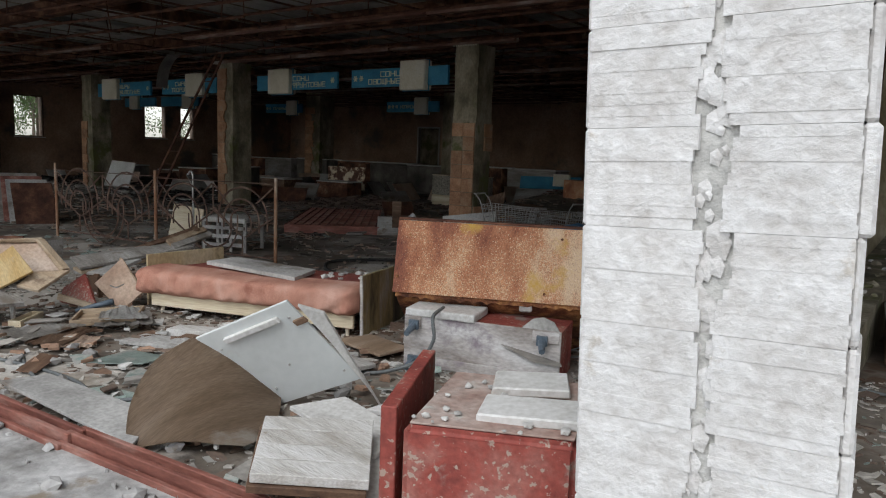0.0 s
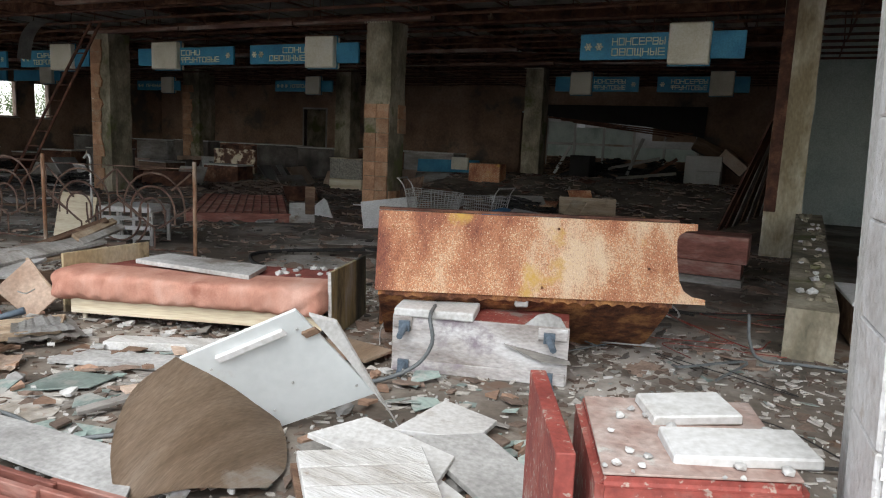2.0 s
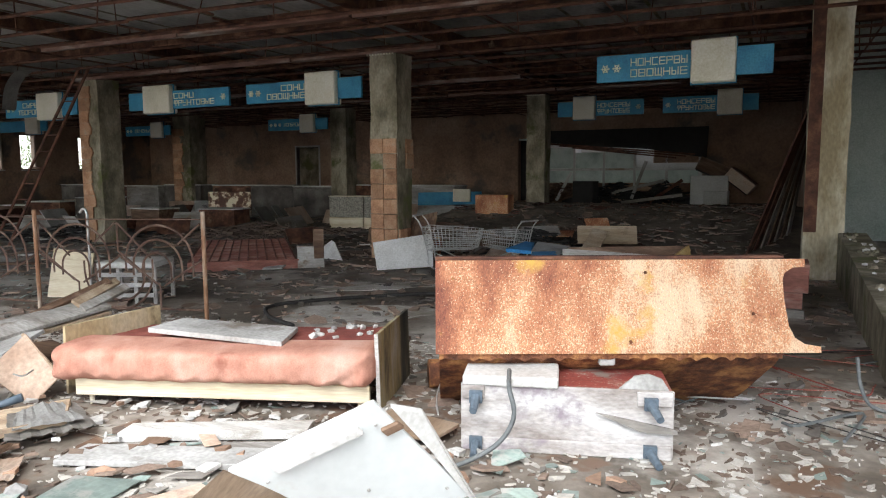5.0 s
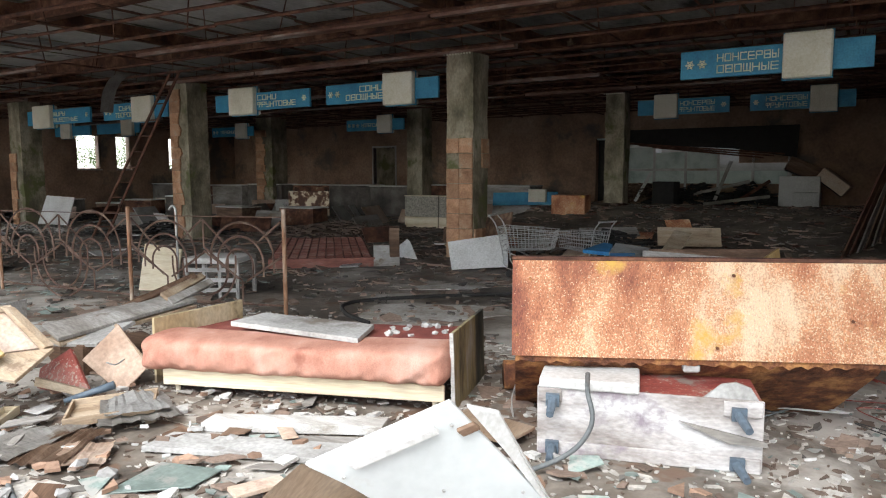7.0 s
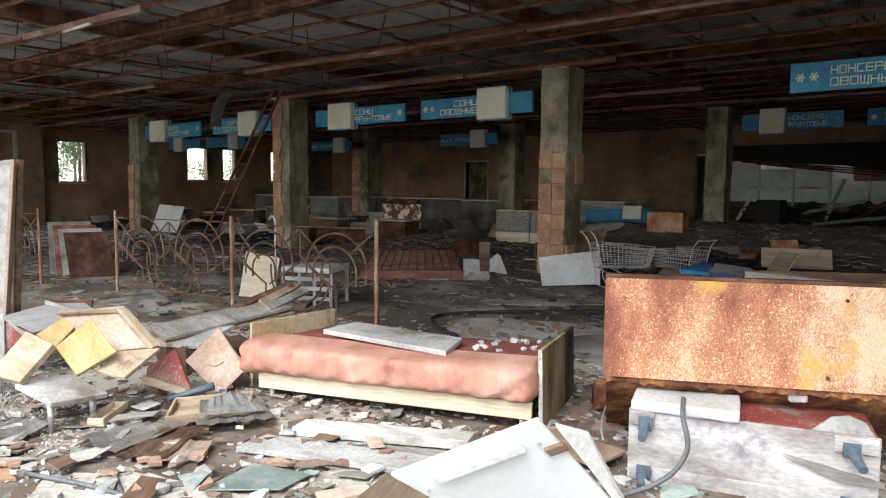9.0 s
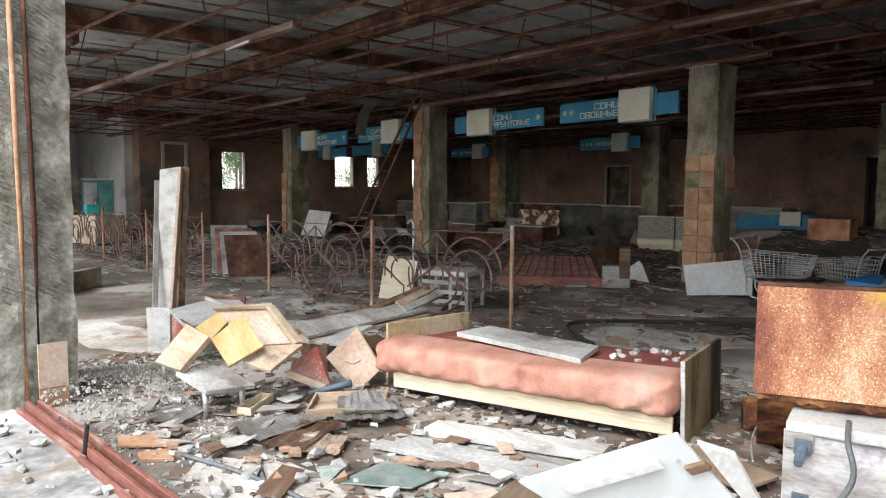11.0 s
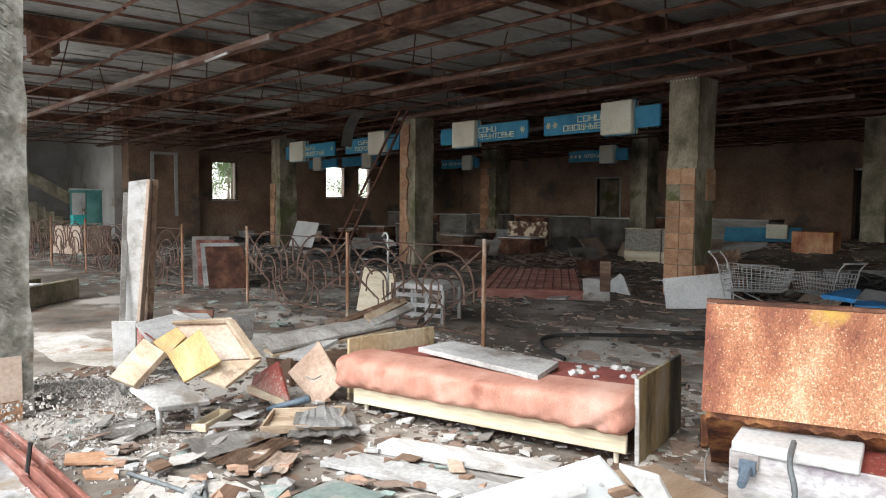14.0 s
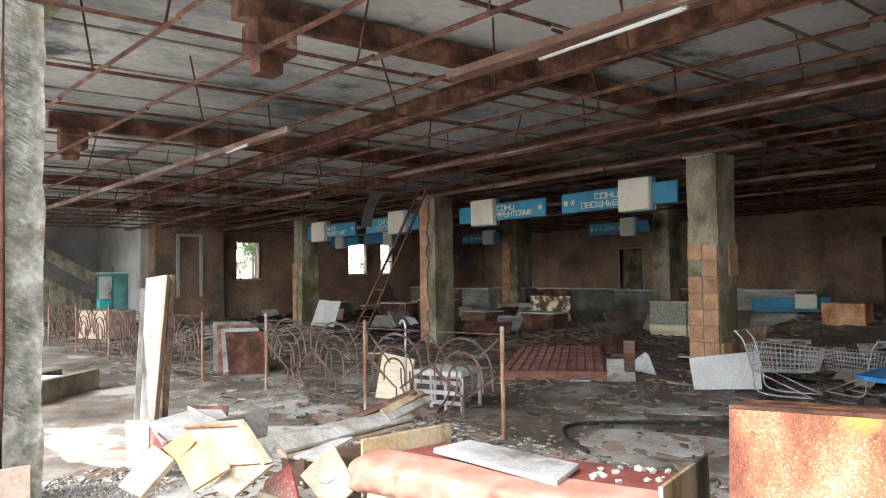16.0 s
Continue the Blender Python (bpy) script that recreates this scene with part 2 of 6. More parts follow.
# black clutter; its colour also stands in for the unlit depth behind doorways
M["dark"] = material("black_clutter_and_unlit_depth", sheet((0.03, 0.028, 0.026)), 4.0, 0.9, bump=0.5)
M["teal"] = material("teal_painted_metal", [(0.03, 0.12, 0.11), (0.06, 0.20, 0.18), (0.10, 0.26, 0.23)], 2.0, 0.6, bump=0.2)
M["turquoise"] = material("turquoise_plastic", sheet((0.03, 0.42, 0.40)), 2.0, 0.5, bump=0.05)
M["glass_shard"] = material("dusty_green_glass", sheet((0.24, 0.30, 0.27)), 3.0, 0.35, bump=0.1, vary=0.3, stain=(0.38, 0.37, 0.34), stain_scale=5.0, stain_at=0.52)
M["shard_white"] = material("broken_white_tile", sheet((0.48, 0.47, 0.445)), 4.0, 0.8, bump=0.3, vary=0.25)
M["shard_brown"] = material("broken_brown_board", sheet((0.18, 0.13, 0.10)), 4.0, 0.9, bump=0.4, vary=0.4)
M["shard_grey"] = material("broken_grey_lino", sheet((0.30, 0.28, 0.25)), 4.0, 0.9, bump=0.4, vary=0.4)
M["hall_grey"] = material("sooty_debris", [(0.05, 0.045, 0.04), (0.12, 0.105, 0.09), (0.22, 0.2, 0.18)], 1.5, 0.9, bump=0.4)
M["shard_orange"] = material("broken_clay_tile", sheet((0.30, 0.19, 0.13)), 4.0, 0.85, bump=0.3, vary=0.3)
M["frosted"] = material("dusty_greenish_pane", [(0.36, 0.44, 0.41), (0.52, 0.60, 0.56), (0.62, 0.68, 0.64)], 1.6, 0.6, bump=0.1)
M["tube"] = material("milky_lamp_tube", sheet((0.74, 0.74, 0.72), 0.95, 1.05), 3.0, 0.3, bump=0.0)
M["speckled"] = material("speckled_grey_laminate", [(0.12, 0.105, 0.085), (0.26, 0.24, 0.20), (0.40, 0.37, 0.31)], 26.0, 0.7, bump=0.1, fine=60)
M["ochre_plaster"] = material("stained_ochre_plaster", [(0.27, 0.215, 0.13), (0.43, 0.37, 0.26), (0.58, 0.54, 0.44)], 2.4, 0.9, bump=0.7, fine=30, spread=0.14, stretch=(1, 1, 0.4), stain=(0.21, 0.19, 0.09), stain_scale=1.8, stain_at=0.57)
M["ochre"] = material("mouldy_ochre_board", [(0.20, 0.145, 0.075), (0.42, 0.33, 0.19), (0.55, 0.48, 0.34)], 1.8, 0.7, bump=0.2, stretch=(1, 1, 0.6), stain=(0.16, 0.12, 0.075), stain_scale=2.4, stain_at=0.58)
M["screed"] = material("worn_pale_screed", [(0.26, 0.225, 0.18), (0.42, 0.39, 0.345), (0.54, 0.52, 0.48)], 1.8, 0.85, bump=0.5, fine=30, spread=0.14, stain=(0.26, 0.135, 0.075), stain_scale=2.2, stain_at=0.58)
M["soil"] = material("dark_dusty_soil", [(0.07, 0.06, 0.045), (0.13, 0.105, 0.08), (0.22, 0.18, 0.14)], 2.0, 0.95, bump=0.9, fine=25)
M["lamp_rail"] = material("flaking_white_lamp_rail", [(0.11, 0.045, 0.03), (0.20, 0.11, 0.08), (0.36, 0.31, 0.275)], 2.6, 0.6, bump=0.3, fine=50, spread=0.15, stretch=(0.4, 2, 1))
M["bark"] = material("grey_bark", sheet((0.14, 0.11, 0.08)), 6.0, 0.9, bump=0.6)
M["leaf"] = material("spring_leaf", [(0.06, 0.10, 0.03), (0.10, 0.16, 0.05), (0.15, 0.21, 0.08)], 2.0, 0.6, bump=0.0)


# ---------------------------------------------------------------- mesh helpers
def box(bm, lo, hi, m=None):
    x0, y0, z0 = lo
    x1, y1, z1 = hi
    v = [bm.verts.new(p) for p in ((x0, y0, z0), (x1, y0, z0), (x1, y1, z0), (x0, y1, z0), (x0, y0, z1), (x1, y0, z1), (x1, y1, z1), (x0, y1, z1))]
    if m is not None:
        for w in v:
            w.co = m @ w.co
    for f in ((3, 2, 1, 0), (4, 5, 6, 7), (0, 1, 5, 4), (1, 2, 6, 5), (2, 3, 7, 6), (3, 0, 4, 7)):
        bm.faces.new([v[i] for i in f])
    return v


def boxes(*items, bevel=0.0, m=None):
    bm = bmesh.new()
    for lo, hi in items:
        box(bm, lo, hi, m)
    if bevel:
        bmesh.ops.bevel(bm, geom=list(bm.edges), offset=bevel, segments=1, affect="EDGES")
    return bm


def prism(points, depth, m=None):
    """A closed outline in x and z, made thick along y."""
    bm = bmesh.new()
    a = [bm.verts.new((x, 0, z)) for x, z in points]
    b = [bm.verts.new((x, depth, z)) for x, z in points]
    n = len(points)
    bm.faces.new(a)
    bm.faces.new(b[::-1])
    for i in range(n):
        bm.faces.new((a[i], b[i], b[(i + 1) % n], a[(i + 1) % n]))
    if m is not None:
        bmesh.ops.transform(bm, matrix=m, verts=bm.verts)
    bmesh.ops.recalc_face_normals(bm, faces=bm.faces)
    return bm


def rod(bm, a, b, r, sides=6, r2=None):
    a, b = Vector(a), Vector(b)
    q = (b - a).to_track_quat("Z", "Y").to_matrix()
    ring = []
    for p, rr in ((a, r), (b, r if r2 is None else r2)):
        ring.append([bm.verts.new(p + q @ Vector((rr * math.cos(2 * math.pi * i / sides), rr * math.sin(2 * math.pi * i / sides), 0))) for i in range(sides)])
    for i in range(sides):
        j = (i + 1) % sides
        bm.faces.new((ring[0][i], ring[0][j], ring[1][j], ring[1][i]))
    bm.faces.new(ring[0][::-1])
    bm.faces.new(ring[1])


def tube(bm, pts, r, sides=6):
    """A bent tube through points."""
    pts = [Vector(p) for p in pts]
    rings = []
    for i, p in enumerate(pts):
        d = (pts[min(i + 1, len(pts) - 1)] - pts[max(i - 1, 0)]).normalized()
        q = d.to_track_quat("Z", "Y").to_matrix()
        rings.append([bm.verts.new(p + q @ Vector((r * math.cos(2 * math.pi * k / sides), r * math.sin(2 * math.pi * k / sides), 0))) for k in range(sides)])
    for a, b in zip(rings, rings[1:]):
        for k in range(sides):
            j = (k + 1) % sides
            bm.faces.new((a[k], a[j], b[j], b[k]))
    bm.faces.new(rings[0][::-1])
    bm.faces.new(rings[-1])


def curve_points(ctrl, steps=8):
    """Catmull-Rom points through control points."""
    c = [Vector(p) for p in ctrl]
    c = [2 * c[0] - c[1]] + c + [2 * c[-1] - c[-2]]
    out = []
    for i in range(1, len(c) - 2):
        for s in range(steps):
            t = s / steps
            out.append(0.5 * (2 * c[i] + (c[i + 1] - c[i - 1]) * t + (2 * c[i - 1] - 5 * c[i] + 4 * c[i + 1] - c[i + 2]) * t * t + (3 * c[i] - c[i - 1] - 3 * c[i + 1] + c[i + 2]) * t ** 3))
    return out + [c[-2]]


def data(name, bm, mat, smooth=False):
    me = bpy.data.meshes.new(name)
    bm.to_mesh(me)
    bm.free()
    me.materials.append(mat)
    if smooth:
        for p in me.polygons:
            p.use_smooth = True
    return me


def part(name, bm, mat, parent, label="", smooth=False):
    ob = new(name, data(name, bm, mat, smooth))
    ob.parent = parent
    if label:
        tagged(ob, label)
    return ob


def thing(name, label, category, m=None, group="", kind=""):
    ob = new(name)
    if m is not None:
        ob.matrix_world = m
    return tagged(ob, label, category, group, kind)


def solo(name, bm, mat, label, category, m=None, group="", kind="", smooth=False):
    ob = new(name, data(name, bm, mat, smooth))
    if m is not None:
        ob.matrix_world = m
    return tagged(ob, label, category, group, kind)


def board_between(name, a, b, c, thick, mat, label, category, group=""):
    """A rectangular board with corner a, along a-b and across a-c."""
    a, b, c = Vector(a), Vector(b), Vector(c)
    u = b - a
    w = c - a
    un = u.normalized()
    n = un.cross(w).normalized()
    wn_ = n.cross(un)
    m = Matrix((un, wn_, n)).transposed().to_4x4()
    m.translation = a
    return solo(name, boxes(((0, 0, -thick), (u.length, w.dot(wn_), 0)), bevel=min(0.004, thick * 0.3)), mat, label, category, m, group)


def shard_bm(rng, r, thick):
    n = rng.choice((3, 4, 4, 5))
    angs = [6.283 * (i + rng.uniform(-0.33, 0.33)) / n for i in range(n)]
    k = rng.uniform(0.25, 0.85)
    return prism([(r * math.cos(a) * rng.uniform(0.7, 1.1), k * r * math.sin(a) * rng.uniform(0.7, 1.1)) for a in angs], thick, pose(0, 0, 0, 90))


def lump_bm(rng, r):
    bm = bmesh.new()
    bmesh.ops.create_icosphere(bm, subdivisions=1, radius=r)
    for v in bm.verts:
        v.co *= rng.uniform(0.6, 1.15)
        v.co.z *= 0.65
    return bm


# ---------------------------------------------------------------- structure
def facade(x):
    """The line of the open front, which runs slightly askew to the pillars."""
    return 2.36 + 0.1 * (x + 1.5)


def structure(name, bm, mat, smooth=False):
    return solo(name, bm, mat, "", "", kind="structure", smooth=smooth)


def slab_outline(x0, x1, back, z0, z1, front=0.0):
    return prism([(x0, facade(x0) + front), (x1, facade(x1) + front), (x1, back), (x0, back)], z1 - z0, Matrix(((1, 0, 0, 0), (0, 0, 1, 0), (0, 1, 0, z0), (0, 0, 0, 1))))


gm = bmesh.new()
bmesh.ops.create_grid(gm, x_segments=2, y_segments=2, size=400)
g = structure("ground", gm, M["ground"])
g.location.z = -0.12
structure("floor", slab_outline(-29.8, 7, 26.6, -0.1, 0.0), M["floor"])
structure("floor_stair", slab_outline(-38, -29.802, 9.2, -0.1, 0.0), M["floor"])
# raised lime-dusted threshold along the front
structure("threshold", prism([(-14, facade(-14) - 0.75), (4, facade(4) - 0.75), (4, facade(4) - 0.02), (-14, facade(-14) - 0.02)], 0.11, Matrix(((1, 0, 0, 0), (0, 0, 1, 0), (0, 1, 0, -0.1), (0, 0, 0, 1)))), M["ground"])

ROOF = 4.45
structure("ceiling", slab_outline(-29.8, 7, 27, ROOF, ROOF + 0.35, -0.25), M["slab"])
bm = bmesh.new()
for x in [-28.6 + 1.5 * i for i in range(24)]:
    box(bm, (x - 0.03, facade(x) + 0.95, ROOF - 0.014), (x + 0.03, 26.5, ROOF - 0.002))
structure("ceiling_joints", bm, M["concrete"])
structure("ceiling_stair", slab_outline(-38, -29.802, 9.2, ROOF, ROOF + 0.35, -0.25), M["slab"])
bm = bmesh.new()
for y in (7.95, 11.9, 15.6, 19.5, 23.2):
    box(bm, (-29.4, y - 0.09, ROOF - 0.02), (6.5, y + 0.09, ROOF + 0.02))
    box(bm, (-29.4, y - 0.02, ROOF - 0.32), (6.5, y + 0.02, ROOF - 0.02))
    box(bm, (-29.4, y - 0.10, ROOF - 0.35), (6.5, y + 0.10, ROOF - 0.32))
for x in (-27.5, -21.3, -13.6, -7.2, -0.4):
    box(bm, (x - 0.09, facade(x) + 2.2, ROOF - 0.30), (x + 0.09, 26, ROOF - 0.05))
    box(bm, (x - 0.2, facade(x) + 2.35, ROOF - 0.62), (x + 0.2, facade(x) + 2.75, ROOF - 0.3))
    box(bm, (x - 0.12, facade(x) + 2.4, ROOF - 0.8), (x + 0.12, facade(x) + 2.64, ROOF - 0.6))
structure("ceiling_beams", bm, M["rust_beam"])
structure("lintel", prism([(-38, facade(-38) + 0.55), (7, facade(7) + 0.55), (7, facade(7) + 0.9), (-38, facade(-38) + 0.9)], 0.3, Matrix(((1, 0, 0, 0), (0, 0, 1, 0), (0, 1, 0, ROOF - 0.3), (0, 0, 0, 1)))), M["concrete"])

# rusted grid of the lost hung ceiling
rng = random.Random(5)
bm = bmesh.new()
GRID = 3.6


def skew(y, x):
    k = 0.105 * max(0.0, 1 - (y - 3) / 8.5)
    return y + k * (x + 5)


rows = [3.2 + 0.84 * i for i in range(27)]
for n, y in enumerate(rows):
    xs = [-30 + 3 * i for i in range(13)]
    for a, b in zip(xs, xs[1:]):
        ya, yb = skew(y, a), skew(y, b)
        if min(ya, yb) < facade(a) + 0.1:
            continue
        z = GRID + rng.uniform(-0.02, 0.02)
        rod(bm, (a, ya, z), (b, yb, z), 0.026, 4)
xs = [-29.5 + 1.66 * i for i in range(22)]
for x in xs:
    y0 = facade(x) + 0.25
    y = y0
    while y < 26:
        e = min(y + 3.3, 26.4)
        if rng.random() < 0.93:
            z = GRID + 0.04 + rng.uniform(-0.03, 0.03)
            rod(bm, (x + rng.uniform(-0.04, 0.04), y, z), (x + rng.uniform(-0.04, 0.04), e, z), 0.018, 4)
        y = e
    for y in rows[::2]:
        if rng.random() < 0.75 and skew(y, x) > facade(x) + 0.2:
            rod(bm, (x, skew(y, x), GRID), (x + rng.uniform(-0.1, 0.1), skew(y, x) + rng.uniform(-0.25, 0.25), ROOF), 0.012, 4)
structure("ceiling_grid", bm, M["rust"])
bm = bmesh.new()
for y in (5.75, 9.15, 11.7, 15.8, 18.4):
    for a in range(-30, 0, 3):
        if rng.random() < 0.85:
            ya, yb = skew(y, a), skew(y, a + 3)
            if min(ya, yb) > facade(a) + 0.2:
                q = math.atan2(yb - ya, 3)
                box(bm, (0, -0.07, -0.05), (2.96, 0.07, 0.03), pose(a, ya, GRID - 0.02, rng.uniform(-8, 8), 0, math.degrees(q)))
structure("ceiling_lamp_rails", bm, M["lamp_rail"])


def lamp_tube(x0, x1, y, z):
    t = thing("fluorescent_tube", "milky white broken fluorescent lamp tube on its rail", "lamp", pose(x0, y, z))
    bm = bmesh.new()
    rod(bm, (0, 0, 0), (x1 - x0, 0, 0), 0.02, 10)
    part("glass_tube", bm, M["tube"], t, smooth=True)
    bm = bmesh.new()
    rod(bm, (-0.02, 0, 0), (0.02, 0, 0), 0.022, 8)
    part("cap", bm, M["chrome"], t)
    bm = bmesh.new()
    rod(bm, (x1 - x0 - 0.02, 0, 0), (x1 - x0 + 0.02, 0, 0), 0.022, 8)
    part("cap", bm, M["chrome"], t)


lamp_tube(-4.95, -3.55, 5.84, 3.52)
lamp_tube(-10.9, -10.1, 5.3, 3.52)
# hanging warped strip of ceiling sheet
sheet_bm = bmesh.new()
prof = curve_points([(0, 0, 0), (-0.25, 0, -0.10), (-0.5, 0, -0.35), (-0.62, 0, -0.75)], 5)
for dy in (0, 0.3):
    for p in prof:
        sheet_bm.verts.new((p.x, dy, p.z))
sheet_bm.verts.ensure_lookup_table()
for i in range(len(prof) - 1):
    k = len(prof)
    sheet_bm.faces.new([sheet_bm.verts[j] for j in (i, i + 1, k + i + 1, k + i)])
bmesh.ops.solidify(sheet_bm, geom=list(sheet_bm.faces), thickness=0.012)
solo("ceiling_strip", sheet_bm, M["grey_board"], "grey warped strip of ceiling sheet hanging from the grid", "ceiling panel", pose(-14.6, 10.2, 3.58), smooth=True)


def wall_x(name, y0, y1, x0, x1, z0, z1, holes, mat):
    """A wall along x with openings (xa, xb, za, zb) through it."""
    bm = bmesh.new()
    cuts = sorted(holes)
    x = x0
    for xa, xb, za, zb in cuts:
        box(bm, (x, y0, z0), (xa, y1, z1))
        if za > z0:
            box(bm, (xa, y0, z0), (xb, y1, za))
        box(bm, (xa, y0, zb), (xb, y1, z1))
        x = xb
    box(bm, (x, y0, z0), (x1, y1, z1))
    return structure(name, bm, mat)


def wall_y(name, x0, x1, y0, y1, z0, z1, holes, mat):
    bm = bmesh.new()
    y = y0
    for ya, yb, za, zb in sorted(holes):
        box(bm, (x0, y, z0), (x1, ya, z1))
        if za > z0:
            box(bm, (x0, ya, z0), (x1, yb, za))
        box(bm, (x0, ya, zb), (x1, yb, z1))
        y = yb
    box(bm, (x0, y, z0), (x1, y1, z1))
    return structure(name, bm, mat)


wall_x("wall_north", 26.6, 26.9, -29.8, -0.3, 0, ROOF, [(-20.4, -19.2, 0, 2.65), (-9.95, -9.5, 0, 2.76), (-8.9, -3.3, 0.0, 2.75)], M["wall"])
wall_y("wall_west", -29.8, -29.5, 11.9, 26.6, 0, ROOF, [(12.65, 13.75, 1.55, 3.2), (18.1, 19.15, 1.7, 3.2), (19.9, 20.6, 1.7, 3.2), (22.6, 23.6, 1.7, 3.2)], M["wall"])
# added black sheet behind the door openings, darkness of the space beyond as colour
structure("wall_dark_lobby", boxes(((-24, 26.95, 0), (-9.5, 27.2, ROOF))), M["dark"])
structure("wall_pier", boxes(((-29.8, 9.2, 0), (-28.9, 11.9, ROOF))), M["wall"])
wall_y("wall_east", -0.35, -0.1, 12.45, 26.6, 0, ROOF, [], M["wall"])
wall_x("wall_side_room", 18.5, 18.8, -0.1, 7, 0, ROOF, [], M["green_wall"])
wall_y("wall_side", 6.7, 7.0, 3.3, 18.5, 0, ROOF, [], M["green_wall"])
wall_y("wall_stair", -38, -37.7, -1.2, 8.9, 0, ROOF + 0.3, [], M["plaster"])
structure("wall_stair_back", boxes(((-37.7, 8.9, 0), (-29.8, 9.2, ROOF))), M["plaster"])
structure("wall_front_west", boxes(((-38, -1.6, 0), (-31.5, -1.3, ROOF))), M["plaster"])
# room behind the glazed partition, open to the sky
structure("floor_yard", boxes(((-9.3, 26.9, -0.1), (0, 33, -0.004))), M["concrete"])
wall_x("wall_yard", 33, 33.2, -9.3, 0, 0, ROOF, [], M["plaster"])
wall_y("wall_yard_side", -9.35, -9.2, 26.9, 33, 0, ROOF, [], M["plaster"])
wall_y("wall_yard_east", -0.3, -0.1, 26.9, 33, 0, ROOF, [], M["plaster"])
structure("ceiling_yard", boxes(((-9.35, 26.9, ROOF), (-0.1, 31.9, ROOF + 0.2))), M["slab"])


def window_frame(name, x, ya, yb, za, zb):
    w = thing(name, "", "", pose(x, ya, za), kind="structure")
    wd, ht = yb - ya, zb - za
    part("window_frame", boxes(((-0.05, 0, 0), (0.05, 0.06, ht)), ((-0.05, wd - 0.06, 0), (0.05, wd, ht)), ((-0.05, 0.06, ht - 0.06), (0.05, wd - 0.06, ht)), ((-0.05, 0.06, 0), (0.05, wd - 0.06, 0.05))), M["brown_wood"], w)
    part("window_sill", boxes(((0.05, -0.03, -0.03), (0.22, wd + 0.03, 0.004))), M["white_board"], w)
    part("jamb", boxes(((-0.04, wd - 0.11, 0.05), (0.2, wd - 0.065, ht - 0.06))), M["veneer"], w)


for i, (a, b, c, d) in enumerate(((12.65, 13.75, 1.55, 3.2), (18.1, 19.15, 1.7, 3.2), (19.9, 20.6, 1.7, 3.2), (22.6, 23.6, 1.7, 3.2))):
    window_frame("window_%d" % (i + 1), -29.65, a, b, c, d)

# glazed partition in the back wall
p = thing("window_5", "", "", pose(-8.9, 26.7, 0), kind="structure")
for i in range(6):
    part("mullion", boxes(((i * 1.1 - 0.04, 0, 0), (i * 1.1 + 0.04, 0.08, 2.75))), M["plaster"], p)
part("transom", boxes(((0.04, 0.01, 1.55), (5.46, 0.07, 1.62))), M["plaster"], p)
part("panel_band", boxes(((0.04, 0.01, 0.0), (5.46, 0.07, 1.1))), M["wall"], p)
part("dark_panel", boxes(((3.95, 0.0, 1.8), (5.46, 0.06, 2.75))), M["wall"], p)
for i in range(5):
    part("pane", boxes(((i * 1.1 + 0.05, 0.03, 1.101), (i * 1.1 + 1.05, 0.045, 1.54))), M["frosted"], p)
    if i < 3:
        part("pane", boxes(((i * 1.1 + 0.05, 0.03, 1.63), (i * 1.1 + 1.05, 0.045, 2.2 + 0.2 * (i == 0)))), M["frosted"], p)
part("door_frame", boxes(((-0.72, -0.02, 0), (-0.64, 0.1, 2.7)), ((-1.1, -0.02, 2.7), (-0.6, 0.1, 2.76))), M["frosted"], p)
fs = thing("fallen_ceiling", "blackened strips of fallen ceiling slanting before the glazed partition", "ceiling panel", pose(-8.9, 26.2, 0))
part("sheet", prism([(-0.25, 2.62), (2.0, 2.40), (3.8, 2.28), (5.75, 1.95), (5.8, 3.0), (-0.25, 3.0)], 0.04, pose(0, 0.05, 0)), M["dark"], fs)
for i in range(3):
    part("strip", prism([(0.2 + 0.5 * i, 2.5 - 0.08 * i), (5.4 - 0.3 * i, 2.05 - 0.06 * i), (5.4 - 0.3 * i, 2.10 - 0.06 * i), (0.2 + 0.5 * i, 2.57 - 0.08 * i)], 0.04, pose(0, -0.06 - 0.05 * i, 0)), M["rust"], fs)
part("prop", boxes(((5.5, 0.1, 0), (5.58, 0.2, 2.9))), M["plaster"], fs)
part("prop", boxes(((0.0, 0.1, 0), (0.06, 0.2, 2.9))), M["brown_wood"], fs)
d = thing("door_1", "", "", pose(-20.4, 26.6, 0), kind="structure")
part("door_frame", boxes(((-0.06, -0.05, 0), (0.0, 0.3, 2.65)), ((1.2, -0.05, 0), (1.26, 0.3, 2.65)), ((-0.06, -0.05, 2.65), (1.26, 0.3, 2.71))), M["plaster"], d)
part("door_leaf", boxes(((0.0, 0, 0.01), (0.04, -0.9, 2.6)), m=pose(1.16, 0, 0, 0, 0, -25)), M["concrete"], d)

# stairs at the far west end
st = thing("staircase", "dark concrete staircase with debris on the steps", "stairs", pose(-34.5, 8.8, 0), kind="structure")
for i in range(14):
    part("step", boxes(((0, -0.3 * (i + 1), 0.0), (2.2, -0.3 * i, 0.175 * (i + 1))), bevel=0.01), M["concrete"], st)
part("string_wall", prism([(-0.3, 0.9), (-4.4, 3.4), (-4.4, 3.9), (-0.3, 1.4)], 0.12, Matrix(((0, 1, 0, 2.2), (1, 0, 0, 0), (0, 0, 1, 0), (0, 0, 0, 1)))), M["concrete"], st)
structure("wall_stair_upper", boxes(((-34.6, 3.0, 2.9), (-30.2, 3.3, ROOF))), M["plaster"])
